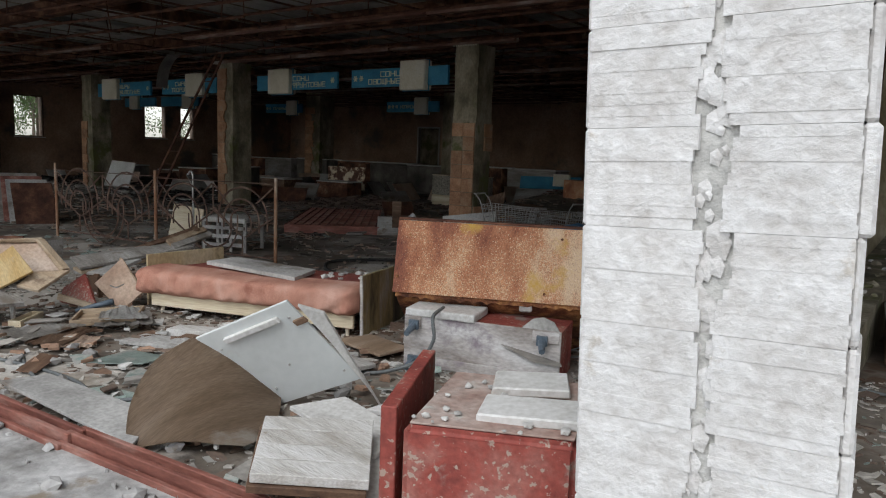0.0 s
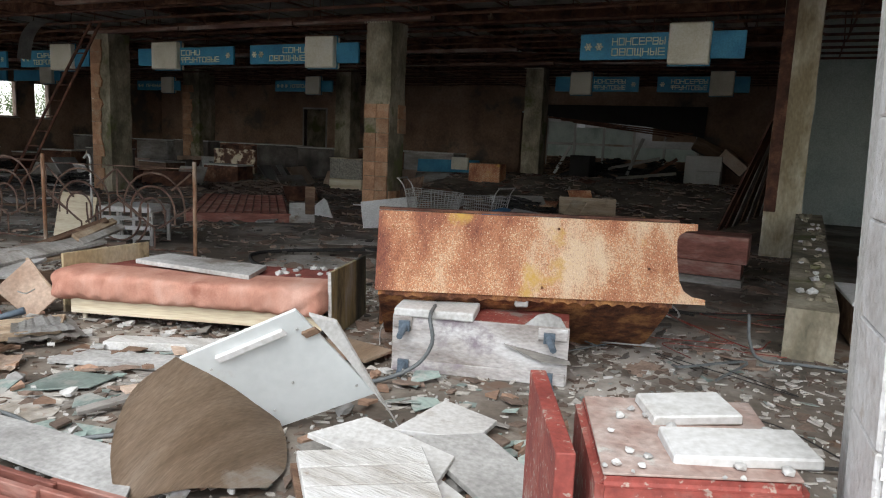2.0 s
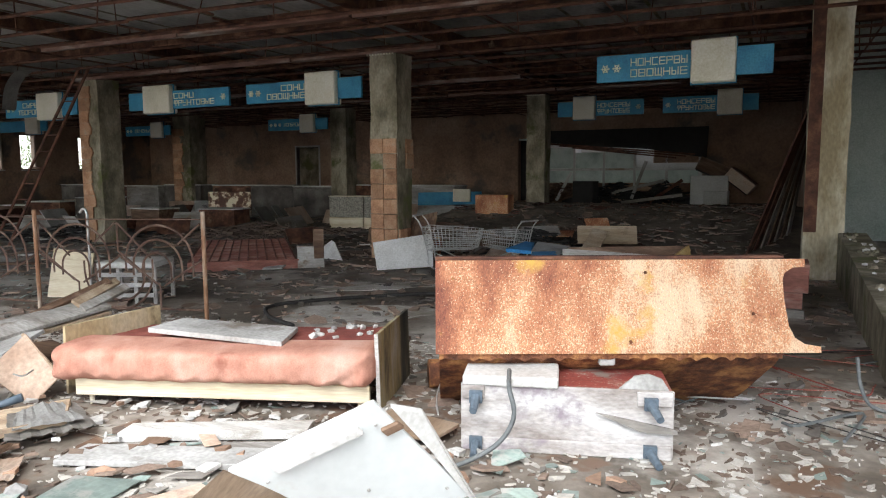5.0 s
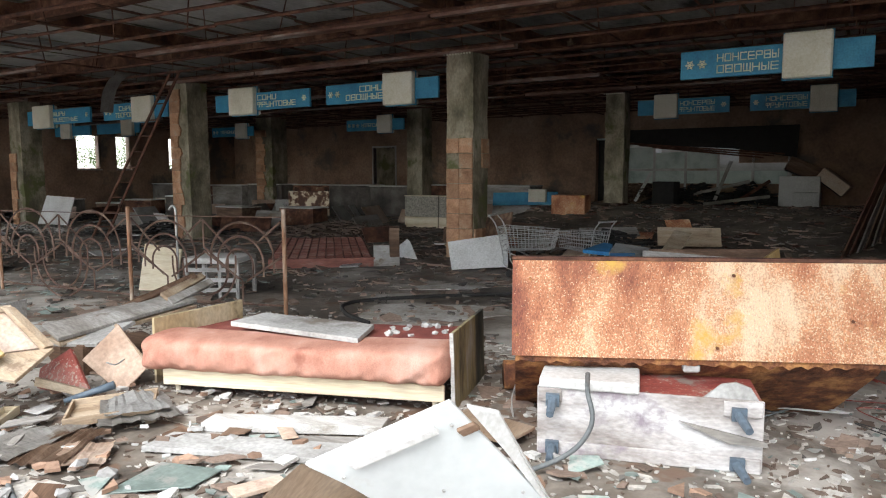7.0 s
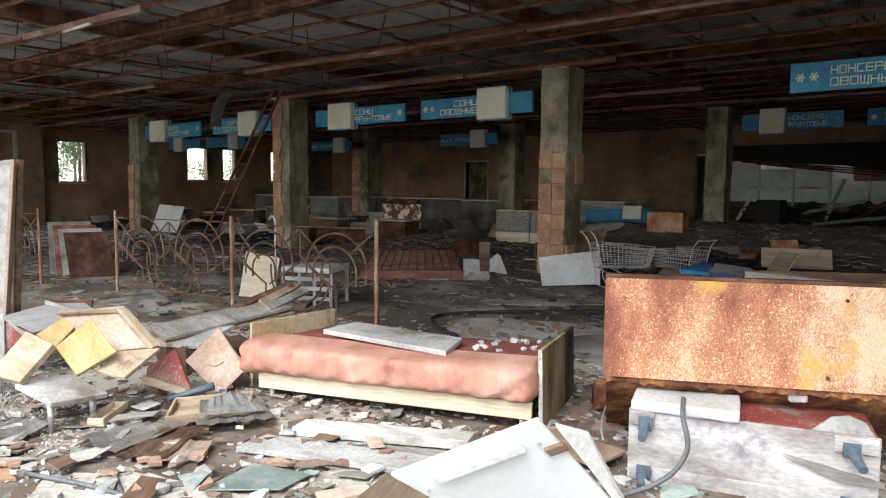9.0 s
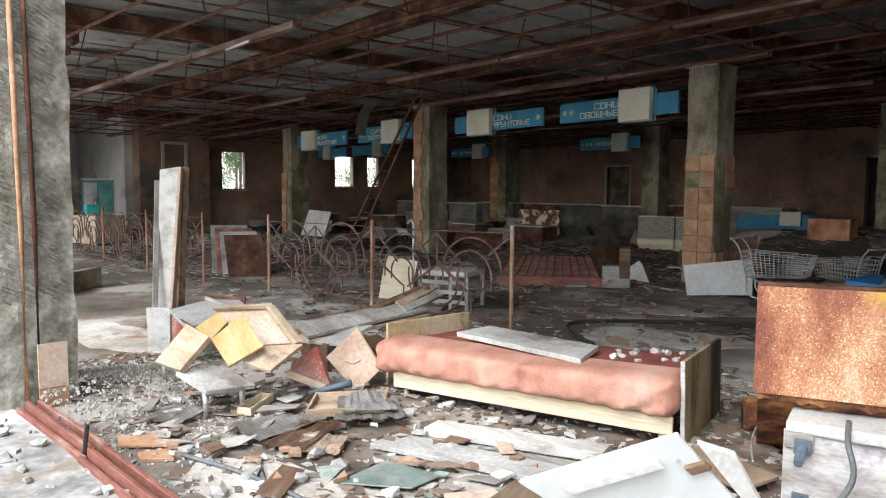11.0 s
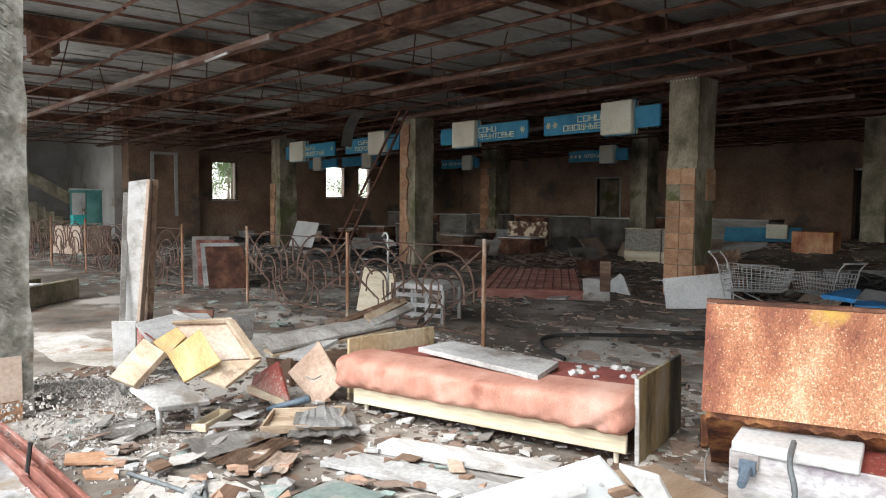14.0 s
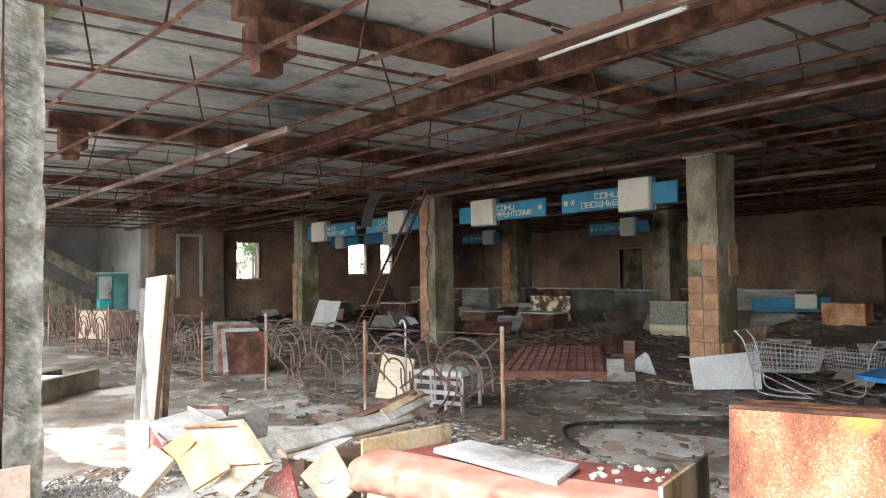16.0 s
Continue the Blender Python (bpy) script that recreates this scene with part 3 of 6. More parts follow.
structure("trim_pier", boxes(((-28.9, 10.0, 0.9), (-28.82, 10.12, 3.4)), ((-28.9, 10.9, 0.9), (-28.82, 11.02, 3.4)), ((-28.9, 10.12, 3.3), (-28.82, 10.9, 3.4))), M["plaster"])

# dusty soil heaped over the floor in the back bay
sm = bmesh.new()
NX, NY = 60, 80
vs = []
for j in range(NY + 1):
    for i in range(NX + 1):
        x, y = -10.5 + 10.1 * i / NX, 12.6 + 13.95 * j / NY
        up = min(1.0, max(0.0, (y - 12.9) / 5.2))
        up = up * up * (3 - 2 * up)
        down = 1 - 0.35 * min(1.0, max(0.0, (y - 19) / 5))
        side = min(1.0, max(0.0, (x + 10.2) / 2.4))
        z = 0.66 * up * down * side * side * (3 - 2 * side) + 0.05 * (noise.noise(Vector((x * 1.6, y * 1.6, 0))) + 0.5 * noise.noise(Vector((x * 5, y * 5, 2)))) * up
        vs.append(sm.verts.new((x, y, max(z, 0.0) + (0.012 if up > 0.01 and side > 0.01 else -0.03))))
for j in range(NY):
    for i in range(NX):
        k = j * (NX + 1) + i
        sm.faces.new((vs[k], vs[k + 1], vs[k + NX + 2], vs[k + NX + 1]))
structure("ground_soil", sm, M["soil"], smooth=True)

YZW = Matrix(((0, 1, 0, 0), (1, 0, 0, 0), (0, 0, 1, 0), (0, 0, 0, 1)))
# worn patches where the pale screed still lies on the floor


def screed_patch(cx, cy, rx, ry, turn, seed):
    r = random.Random(seed)
    n = 28
    pts = []
    for i in range(n):
        a = 2 * math.pi * i / n
        k = 1 + 0.45 * noise.noise(Vector((math.cos(a) * 1.6, math.sin(a) * 1.6, seed))) + r.uniform(-0.06, 0.06)
        pts.append((rx * k * math.cos(a), ry * k * math.sin(a)))
    bm = prism(pts, 0.005, Matrix(((1, 0, 0, 0), (0, 0, 1, 0), (0, 1, 0, 0), (0, 0, 0, 1))))
    ob = structure("floor_screed", bm, M["screed"])
    ob.matrix_world = pose(cx, cy, 0.001, 0, 0, turn)


screed_patch(-3.95, 2.66, 0.62, 0.30, 12, 1)
screed_patch(-3.75, 4.02, 0.75, 0.16, 20, 2)
screed_patch(-7.6, 4.6, 1.3, 0.55, 25, 3)
screed_patch(-8.6, 3.0, 0.9, 0.4, 5, 4)
screed_patch(-4.9, 7.3, 0.9, 0.45, 30, 5)
screed_patch(-4.3, 6.1, 0.7, 0.3, 15, 6)
screed_patch(-5.6, 9.0, 0.8, 0.3, 40, 7)

# low wall that divides off the side room
lw = thing("low_wall", "broken grey concrete low wall with a dirty capping", "wall", pose(-0.12, 6.3, 0), kind="structure")
part("body", prism([(0, 0), (5.7, 0), (5.7, 0.66), (0, 0.38)], 0.34, YZW), M["concrete"], lw)
rng = random.Random(9)
for i in range(46):
    y = rng.uniform(0.05, 5.6)
    bm = lump_bm(rng, rng.uniform(0.02, 0.07))
    bmesh.ops.transform(bm, matrix=pose(rng.uniform(0.08, 0.30), y, 0.385 + 0.049 * y + 0.012, 0, 0, rng.uniform(0, 180)), verts=bm.verts)
    part("capping", bm, M["mortar" if i % 3 == 0 else "concrete"], lw)


def pillar(name, x, y, w, top, tiles, tops, seed, mat="concrete", ragged=False):
    """A concrete pillar whose lower part keeps some of its clay tiles."""
    r = random.Random(seed)
    t = thing(name, "", "", pose(x, y, 0), kind="structure")
    bm = bmesh.new()
    n = 14
    ring = []
    for k in range(n + 1):
        z = top * k / n
        ring.append([bm.verts.new((px + r.uniform(-0.012, 0.012), py + r.uniform(-0.012, 0.012), z)) for px, py in ((0, 0), (w / 2, 0), (w, 0), (w, w / 2), (w, w), (w / 2, w), (0, w), (0, w / 2))])
    for a, b in zip(ring, ring[1:]):
        for k in range(8):
            j = (k + 1) % 8
            bm.faces.new((a[k], a[j], b[j], b[k]))
    part("shaft", bm, M[mat], t)
    if tops:
        part("head_plate", boxes(((-0.05, -0.05, top), (w + 0.05, w + 0.05, top + 0.03))), M["rust"], t)
        bm = bmesh.new()
        for k in range(10):
            box(bm, (-0.04 + k * w / 9.5, -0.035, top - 0.03), (-0.015 + k * w / 9.5, -0.013, top))
        part("foam_edge", bm, M["ivory"], t)
    if ragged:
        for k in range(int(tiles / 0.262)):
            u = w * r.uniform(0.42, 0.66)
            e0, e1 = r.uniform(-0.05, 0.05), r.uniform(-0.05, 0.05)
            z0, z1 = k * 0.262 + 0.003, k * 0.262 + 0.258
            part("tile", prism([(-0.012, z0), (u + e0, z0), (u + r.uniform(-0.05, 0.06), (z0 + z1) / 2), (u + e1, z1), (-0.012, z1)], r.uniform(0.02, 0.034), pose(0, -0.046, 0)), M["tile"], t)
        return t
    s = w / 2
    for side in range(2):
        for i in range(2):
            for k in range(int(tiles / 0.26)):
                if r.random() < (0.04 if side == 0 else 0.85) or (k > tiles / 0.26 - 3 and i == 0 and r.random() < 0.5):
                    continue
                z0, z1 = k * 0.262 + 0.004, k * 0.262 + 0.256
                th = r.uniform(0.02, 0.032)
                if side == 0:
                    part("tile", boxes(((i * s + 0.004, -th - 0.012, z0), (i * s + s - 0.004, -0.004, z1)), bevel=0.004), M["tile"], t)
                else:
                    part("tile", boxes(((w + 0.004, i * s + 0.004, z0), (w + th + 0.012, i * s + s - 0.004, z1)), bevel=0.004), M["tile"], t)
    return t


pillar("pillar_1", -7.36, 11.68, 0.53, 3.54, 2.15, True, 1)
pillar("pillar_2", -14.8, 11.68, 0.56, 3.56, 3.5, False, 2, ragged=True)
pillar("pillar_3", -22.2, 11.8, 0.6, 3.56, 2.3, False, 3, ragged=True)
pillar("pillar_4", -7.04, 19.1, 0.5, 3.54, 0.4, True, 4)
pillar("pillar_5", -14.2, 20.3, 0.6, ROOF, 0.3, False, 5)
pillar("pillar_6", -21.2, 20.3, 0.8, ROOF, 3.4, False, 6, ragged=True)
pillar("pillar_7", -0.55, 11.95, 0.5, ROOF, 0.0, False, 7, mat="ochre_plaster")
rp = part("rust_strip", boxes(((0.0, -0.03, 0.66), (0.16, -0.014, 4.3))), M["rust"], bpy.data.objects["pillar_7"], "rust-stained steel angle")

# near front pillar, clad with whitewashed relief tiles
np_ = thing("pillar_8", "", "", pose(0.088, 2.24, 0, 0, 0, 5.7) @ pose(0, 0, 0, 0, -2.1, 0), kind="structure")
part("core", boxes(((0.015, 0.004, -0.1), (0.535, 0.5, ROOF))), M["mortar"], np_)
r = random.Random(21)
walk_l, walk_r = 0.245, 0.30
for k in range(-1, 20):
    z0 = k * 0.2195 + 0.03
    for i in range(2):
        bm = bmesh.new()
        dz = 0.0
        for q in range(9):
            walk_l = min(0.262, max(0.222, walk_l + r.uniform(-0.012, 0.012)))
            walk_r = min(0.322, max(0.278, walk_r + r.uniform(-0.012, 0.012)))
            x0, x1 = (r.uniform(-0.003, 0.003), walk_l) if i == 0 else (walk_r, 0.54 + r.uniform(-0.004, 0.004))
            jut = 0.0025 + 0.0025 * noise.noise(Vector((i * 7, q * 0.9, k * 3.1)))
            box(bm, (x0, -0.010 - jut, z0 + dz + q * 0.0243), (x1, 0.018, z0 + dz + q * 0.0243 + 0.0242))
        part("tile", bm, M["white_tile"], np_)
    part("tile", boxes(((-0.012, 0.0, z0), (0.012, 0.27, z0 + 0.218)), bevel=0.005), M["white_tile"], np_)
    part("tile", boxes(((0.536, 0.0, z0), (0.575 - r.uniform(0, 0.02), 0.2, z0 + 0.219)), bevel=0.008), M["white_tile"], np_)
bm = bmesh.new()
for k in range(260):
    z = r.uniform(0, ROOF)
    c = Vector((0.27 + r.uniform(-0.03, 0.03), r.uniform(-0.002, 0.006), z))
    rr = r.uniform(0.008, 0.028)
    vs = [bm.verts.new(c + Vector((rr * math.cos(a), -0.004 * r.random(), rr * 1.5 * math.sin(a)))) for a in (0.2, 1.4, 2.6, 3.7, 5.2)]
    tip = bm.verts.new(c + Vector((0, -0.007, 0)))
    for a in range(5):
        bm.faces.new((vs[a], vs[(a + 1) % 5], tip))
part("mortar_lumps", bm, M["white_tile"], np_)

# front pillar with keyed render and two pipes
kp = thing("pillar_9", "", "", pose(-6.78, 1.72, 0, 0, 0, 5.7), kind="structure")
bm = bmesh.new()
r = random.Random(8)
n = 26
ring = []
for k in range(n + 1):
    z = -0.1 + (ROOF + 0.1) * k / n
    ring.append([bm.verts.new((px + r.uniform(-0.01, 0.01), py + r.uniform(-0.01, 0.01), z)) for px, py in ((0, 0), (0.27, 0), (0.54, 0), (0.56, 0.14), (0.55, 0.28), (0.54, 0.5), (0.27, 0.5), (0, 0.5))])
for a, b in zip(ring, ring[1:]):
    for k in range(8):
        j = (k + 1) % 8
        bm.faces.new((a[k], a[j], b[j], b[k]))
part("shaft", bm, M["keyed"], kp)
bm = bmesh.new()
for k in range(190):
    z = 0.72 + k * 0.0195
    y = r.uniform(0.0, 0.06)
    while y < 0.34:
        w_ = r.uniform(0.04, 0.13)
        bare = noise.noise(Vector((y * 5, z * 1.6, 3))) > 0.28
        if not bare and z < 4.35:
            box(bm, (0.0, -w_ / 2, 0.0), (r.uniform(0.010, 0.017), w_ / 2, 0.010), pose(0.548, y + w_ / 2, z + r.uniform(-0.004, 0.004), -28 + r.uniform(-8, 8)))
        y += w_ + r.uniform(0.0, 0.02)
part("render_ridges", bm, M["keyed"], kp)
for y, mt in ((0.16, "tile"), (0.24, "rust")):
    bm = bmesh.new()
    tube(bm, [(0.60, y, 0), (0.605, y + 0.005, 1.2), (0.60, y - 0.01, 2.6), (0.60, y, 4.4)], 0.017, 8)
    part("pipe", bm, M[mt], kp, smooth=True)
bm = bmesh.new()
for k in range(15):
    box(bm, (-0.03, -0.03, k * 0.29), (0.10 + r.uniform(-0.02, 0.02), 0.02, k * 0.29 + 0.28))
part("tile_edge", bm, M["white_tile"], kp)
part("tile", boxes(((0.64, 0.22, 0.14), (0.66, 0.40, 0.44))), M["veneer"], kp)
part("tile", boxes(((0.64, 0.22, 0.0), (0.66, 0.40, 0.135))), M["tile"], kp)
for x in (-13.2, -19.8, -26.4):
    structure("pillar_front", boxes(((x, facade(x) - 0.1, 0), (x + 0.5, facade(x) + 0.4, ROOF))), M["keyed"])


# ---------------------------------------------------------------- signs
STROKES = {
    "К": "ad ef bc", "О": "adcba", "Н": "ad bc ef", "С": "badc", "Е": "badc ef", "Р": "dabfe", "В": "dabcd ef", "Ы": "ad ejkd bc", "Щ": "adc bc gh cz",
    "И": "adcb", "Ф": "eabfe gh", "У": "aef bc cd", "Т": "ab gh", "Г": "dab", "Л": "dabc", "Б": "badcfe", "А": "dabc ef", "П": "dabc", "Ч": "aef bc", "Ь": "adcf fe", "Ж": "ad bc ef gh", "Ю": "ad ef", "М": "dabc gi",
}
NODES = {"a": (0, 1), "b": (1, 1), "c": (1, 0), "d": (0, 0), "e": (0, 0.5), "f": (1, 0.5), "g": (0.5, 1), "h": (0.5, 0), "i": (0.5, 0.5), "j": (0.6, 0.5), "k": (0.6, 0), "z": (1.12, -0.16)}


def text_bm(body, size):
    """Square stencil-like capitals built from bars, as on the painted signs."""
    bm = bmesh.new()
    w, h, t = size * 0.62, size * 0.72, size * 0.115
    x = 0.0
    for ch in body:
        for stroke in STROKES.get(ch, "ab bc cd da").split():
            for p, q in zip(stroke, stroke[1:]):
                (x0, z0), (x1, z1) = NODES[p], NODES[q]
                x0, x1 = x + x0 * w, x + x1 * w
                z0, z1 = z0 * h, z1 * h
                d = math.hypot(x1 - x0, z1 - z0)
                box(bm, (-t * 0.5, -t * 0.5, 0.0), (d + t * 0.5, t * 0.5, 0.008), pose(x0, z0, 0, 0, 0, math.degrees(math.atan2(z1 - z0, x1 - x0))))
        x += w * 1.38
    return bm, x - w * 0.38


def snowflake(bm, x, z, r):
    for a in (0, 60, 120):
        box(bm, (-r, -0.004, -0.008), (r, 0.004, 0.008), pose(x, -0.012, z, 0, a, 0))
    for a in range(0, 360, 60):
        box(bm, (r * 0.55, -0.004, -0.02), (r * 0.72, 0.004, 0.02), pose(x, -0.012, z, 0, a, 0))


def aisle_sign(x0, x1, bx0, bx1, y, z0, z1, lines, flakes, label, tilt=0.0):
    t = thing("aisle_sign", label, "sign", pose(x0, y, z0, 0, tilt, 0), group="hanging aisle signs")
    h = z1 - z0
    a, b, w = bx0 - x0, bx1 - x0, x1 - x0
    left_text = a > w - b
    part("panel", boxes(((0, 0, 0), (a - 0.005, 0.06, h)), bevel=0.004), M["blue"], t)
    part("panel", boxes(((b + 0.005, 0, 0), (w, 0.06, h)), bevel=0.004), M["blue"], t)
    part("light_box", boxes(((a, -0.10, -0.09), (b, 0.14, h + 0.12)), bevel=0.02), M["ivory"], t, "yellowed plastic light box")
    part("box_frame", boxes(((a - 0.012, 0.02, -0.105), (b + 0.012, 0.05, -0.09)), ((a - 0.012, 0.02, h + 0.12), (b + 0.012, 0.05, h + 0.135)), ((a - 0.012, 0.02, -0.09), (a, 0.05, h + 0.12)), ((b, 0.02, -0.09), (b + 0.012, 0.05, h + 0.12))), M["blue"], t)
    u0, u1 = (0.06, a - 0.06) if left_text else (b + 0.06, w - 0.06)
    fl = 0.17 * flakes
    for i, line in enumerate(lines):
        bm, wd = text_bm(line, 0.165)
        room = (u1 - u0 - fl) * 0.88
        s = min(1.0, room / max(wd, 0.01))
        x = (u1 - wd * s) if left_text else u0
        z = h * (0.56 - 0.40 * i) if len(lines) > 1 else h * 0.36
        bmesh.ops.transform(bm, matrix=pose(x, -0.006, z, 90) @ Matrix.Diagonal((s, 0.82, 1, 1)), verts=bm.verts)
        part("lettering", bm, M["letters"], t)
    if flakes:
        bm = bmesh.new()
        for i in range(flakes):
            snowflake(bm, (u0 + 0.07 + 0.17 * i) if left_text else (u1 - 0.07 - 0.17 * i), h * 0.5, 0.065)
        part("snowflake", bm, M["letters"], t)
    bm = bmesh.new()
    rod(bm, (a + 0.1, 0.03, h + 0.13), (a + 0.1, 0.03, 4.44 - z0), 0.006, 5)
    part("hanger", bm, M["rust"], t)
    bm = bmesh.new()
    rod(bm, (b - 0.1, 0.03, h + 0.13), (b - 0.1, 0.03, 4.44 - z0), 0.006, 5)
    part("hanger", bm, M["rust"], t)


aisle_sign(-3.42, -1.01, -2.07, -1.48, 11.77, 2.83, 3.22, ["КОНСЕРВЫ", "ОВОЩНЫЕ"], 2, "blue hanging sign with ivory light box for canned vegetables")
aisle_sign(-10.2, -7.6, -8.76, -8.10, 11.77, 2.83, 3.20, ["СОКИ", "ОВОЩНЫЕ"], 2, "blue hanging sign with ivory light box for vegetable juices")
aisle_sign(-13.4, -10.64, -12.89, -12.14, 11.77, 2.83, 3.19, ["СОКИ", "ФРУКТОВЫЕ"], 1, "blue hanging sign with ivory light box for fruit juices")
aisle_sign(-17.56, -15.04, -16.3, -15.55, 11.77, 2.83, 3.22, ["СЫРЫ", "ТВОРОГ"], 2, "blue hanging sign with ivory light box for cheese and curd")
aisle_sign(-21.12, -18.15, -20.7, -19.85, 11.77, 2.83, 3.22, ["ЖИРЫ", "ЖИВОТНЫЕ"], 1, "blue hanging sign with ivory light box for animal fats")
aisle_sign(-6.23, -4.02, -5.8, -5.23, 19.2, 2.93, 3.31, ["КОНСЕРВЫ", "ФРУКТОВЫЕ"], 1, "blue hanging sign with ivory light box for canned fruit")
aisle_sign(-3.56, -1.4, -2.3, -1.75, 19.2, 2.93, 3.31, ["КОНСЕРВЫ", "ФРУКТОВЫЕ"], 1, "blue hanging sign with ivory light box for canned fruit")
aisle_sign(-15.84, -13.55, -14.54, -14.0, 19.2, 2.86, 3.21, ["КОЛБАСЫ"], 3, "blue hanging sign with ivory light box for sausages")
aisle_sign(-22.38, -20.2, -21.04, -20.5, 19.2, 2.86, 3.2, ["ПЕЧЕНЬЕ"], 2, "blue hanging sign with ivory light box for biscuits")
aisle_sign(-26.6, -24.4, -26.1, -25.5, 15.6, 2.86, 3.2, [], 0, "blue hanging sign with ivory light box, lettering lost")
aisle_sign(-24.0, -21.6, -22.5, -21.9, 15.6, 2.86, 3.2, [], 0, "blue hanging sign with ivory light box, lettering lost")


# ---------------------------------------------------------------- things near the front
def quad_board(name, pts, thick, mat, label, category, group="", parent=None):
    """A board from four corners, made thick against its normal."""
    v = [Vector(p) for p in pts]
    base = sum(v, Vector()) / 4
    n = (v[2] - v[0]).cross(v[3] - v[1]).normalized()
    bm = bmesh.new()
    a = [bm.verts.new(p - base) for p in v]
    b = [bm.verts.new(p - base - n * thick) for p in v]
    bm.faces.new(a)
    bm.faces.new(b[::-1])
    for i in range(4):
        j = (i + 1) % 4
        bm.faces.new((a[i], b[i], b[j], a[j]))
    bmesh.ops.recalc_face_normals(bm, faces=bm.faces)
    bmesh.ops.bevel(bm, geom=list(bm.edges), offset=min(0.003, thick * 0.25), segments=1, affect="EDGES")
    if parent is not None:
        ob = part(name, bm, M[mat], parent, label)
        ob.location = parent.matrix_world.inverted() @ base
        return ob
    return solo(name, bm, M[mat], label, category, Matrix.Translation(base), group)


def soft_box(lo, hi, r, amp, seed):
    bm = bmesh.new()
    box(bm, lo, hi)
    bmesh.ops.bevel(bm, geom=list(bm.edges), offset=r, segments=4, profile=0.6, affect="EDGES")
    bmesh.ops.subdivide_edges(bm, edges=[e for e in bm.edges if e.calc_length() > 0.12], cuts=12, use_grid_fill=True)
    bm.normal_update()
    for v in bm.verts:
        p = v.co
        w = noise.noise(Vector((p.x * 2.2 + seed, p.y * 3, p.z * 4))) * amp
        w += noise.noise(Vector((p.x * 9 + 3 * p.z * seed, p.y * 5, p.z * 3))) * amp * 0.45
        w += max(0.0, noise.noise(Vector((p.x * 14 + 5 * p.z, p.y * 2, p.z * 2 + seed)))) * amp * 0.5
        v.co = p + v.normal * w
    return bm


# sofa without its back
sofa = thing("sofa", "faded orange velour sofa seat, sagging, on a cream plinth without backrest", "sofa", pose(-4.97, 3.985, 0, 0, 0, 19.6))


def roll_cushion(length, depth, z0, z1, seed):
    """A stuffed front roll with a rounded section, sagging cloth and pleats at both ends."""
    bm = bmesh.new()
    ns, nu = 40, 130
    rings = []
    for i in range(nu + 1):
        f = i / nu
        end = max(0.0, 1 - min(f, 1 - f) * length / 0.07)
        shrink = 1 - 0.42 * end ** 2.2
        ring = []
        for k in range(ns):
            a = 2 * math.pi * k / ns
            ca, sa = math.cos(a), math.sin(a)
            py = math.copysign(abs(ca) ** 0.45, ca) * depth / 2 * shrink
            pz = math.copysign(abs(sa) ** 0.55, sa) * (z1 - z0) / 2 * shrink
            front = max(0.0, -ca)
            x = f * length
            near_end = math.exp(-min(x, length - x) / 0.32)
            pleat = noise.noise(Vector((x * 13 + pz * 16, seed, pz * 3)))
            fold = noise.noise(Vector((x * 9 - pz * 14, seed + 4, 1)))
            bulge = (0.034 * near_end * pleat + 0.024 * fold + 0.012 * noise.noise(Vector((x * 1.7, seed, a)))) * (0.3 + 0.7 * front)
            sag = 0.018 * math.sin(math.pi * f) + 0.02 * noise.noise(Vector((x * 1.3, 2, seed)))
            ring.append(bm.verts.new((x, py - bulge, (z0 + z1) / 2 + pz - sag * max(0, sa) + 0.5 * bulge * sa)))
        rings.append(ring)
    for a, b in zip(rings, rings[1:]):
        for k in range(ns):
            j = (k + 1) % ns
            bm.faces.new((a[k], b[k], b[j], a[j]))
    bm.faces.new(rings[0])
    bm.faces.new(rings[-1][::-1])
    bmesh.ops.recalc_face_normals(bm, faces=bm.faces)
    bmesh.ops.translate(bm, vec=(0, depth / 2, 0), verts=bm.verts)
    return bm


cu = part("cushion", roll_cushion(2.13, 0.46, 0.175, 0.41, 2), M["fabric"], sofa, "faded orange velour front roll", smooth=True)
cu.location = (-0.10, -0.04, 0)
# rear seat in a darker, redder velour than the front roll
part("seat_back", soft_box((0.02, 0.36, 0.17), (1.98, 0.88, 0.372), 0.04, 0.02, 5), M["fabric_dark"], sofa, "dark red velour rear seat", smooth=True)
part("plinth", boxes(((0.05, 0.03, 0.075), (2.0, 0.06, 0.185)), bevel=0.004), M["cream"], sofa)
part("plinth_side", boxes(((0.05, 0.061, 0.075), (0.08, 0.85, 0.17))), M["cream"], sofa)
for x, y in ((0.13, 0.08), (1.93, 0.08), (0.13, 0.8), (1.93, 0.8)):
    bm = bmesh.new()
    rod(bm, (x, y, 0), (x, y, 0.08), 0.014, 8, 0.02)
    part("leg", bm, M["cream"], sofa)
part("side_panel", boxes(((0, 0, 0.0), (0.024, 0.82, 0.50)), bevel=0.003, m=pose(2.035, 0.11, 0, 0, -1.5, -4)), M["black_panel"], sofa, "mould-blackened side panel")
part("panel_edge", boxes(((0.0, -0.016, 0.0), (0.024, -0.001, 0.50)), m=pose(2.035, 0.11, 0, 0, -1.5, -4)), M["white_wood"], sofa, "split pale panel edge")
part("side_panel", boxes(((0, 0, 0.0), (0.024, 0.82, 0.46)), bevel=0.003, m=pose(-0.10, 0.15, 0.04, 0, 0, -18)), M["ochre"], sofa, "ochre stained side panel")
quad_board("loose_board", [(-4.74, 4.46, 0.45), (-3.70, 4.60, 0.425), (-3.86, 4.98, 0.43), (-4.75, 4.80, 0.455)], 0.035, "grey_board", "grey weathered cabinet door lying on the sofa", "board")
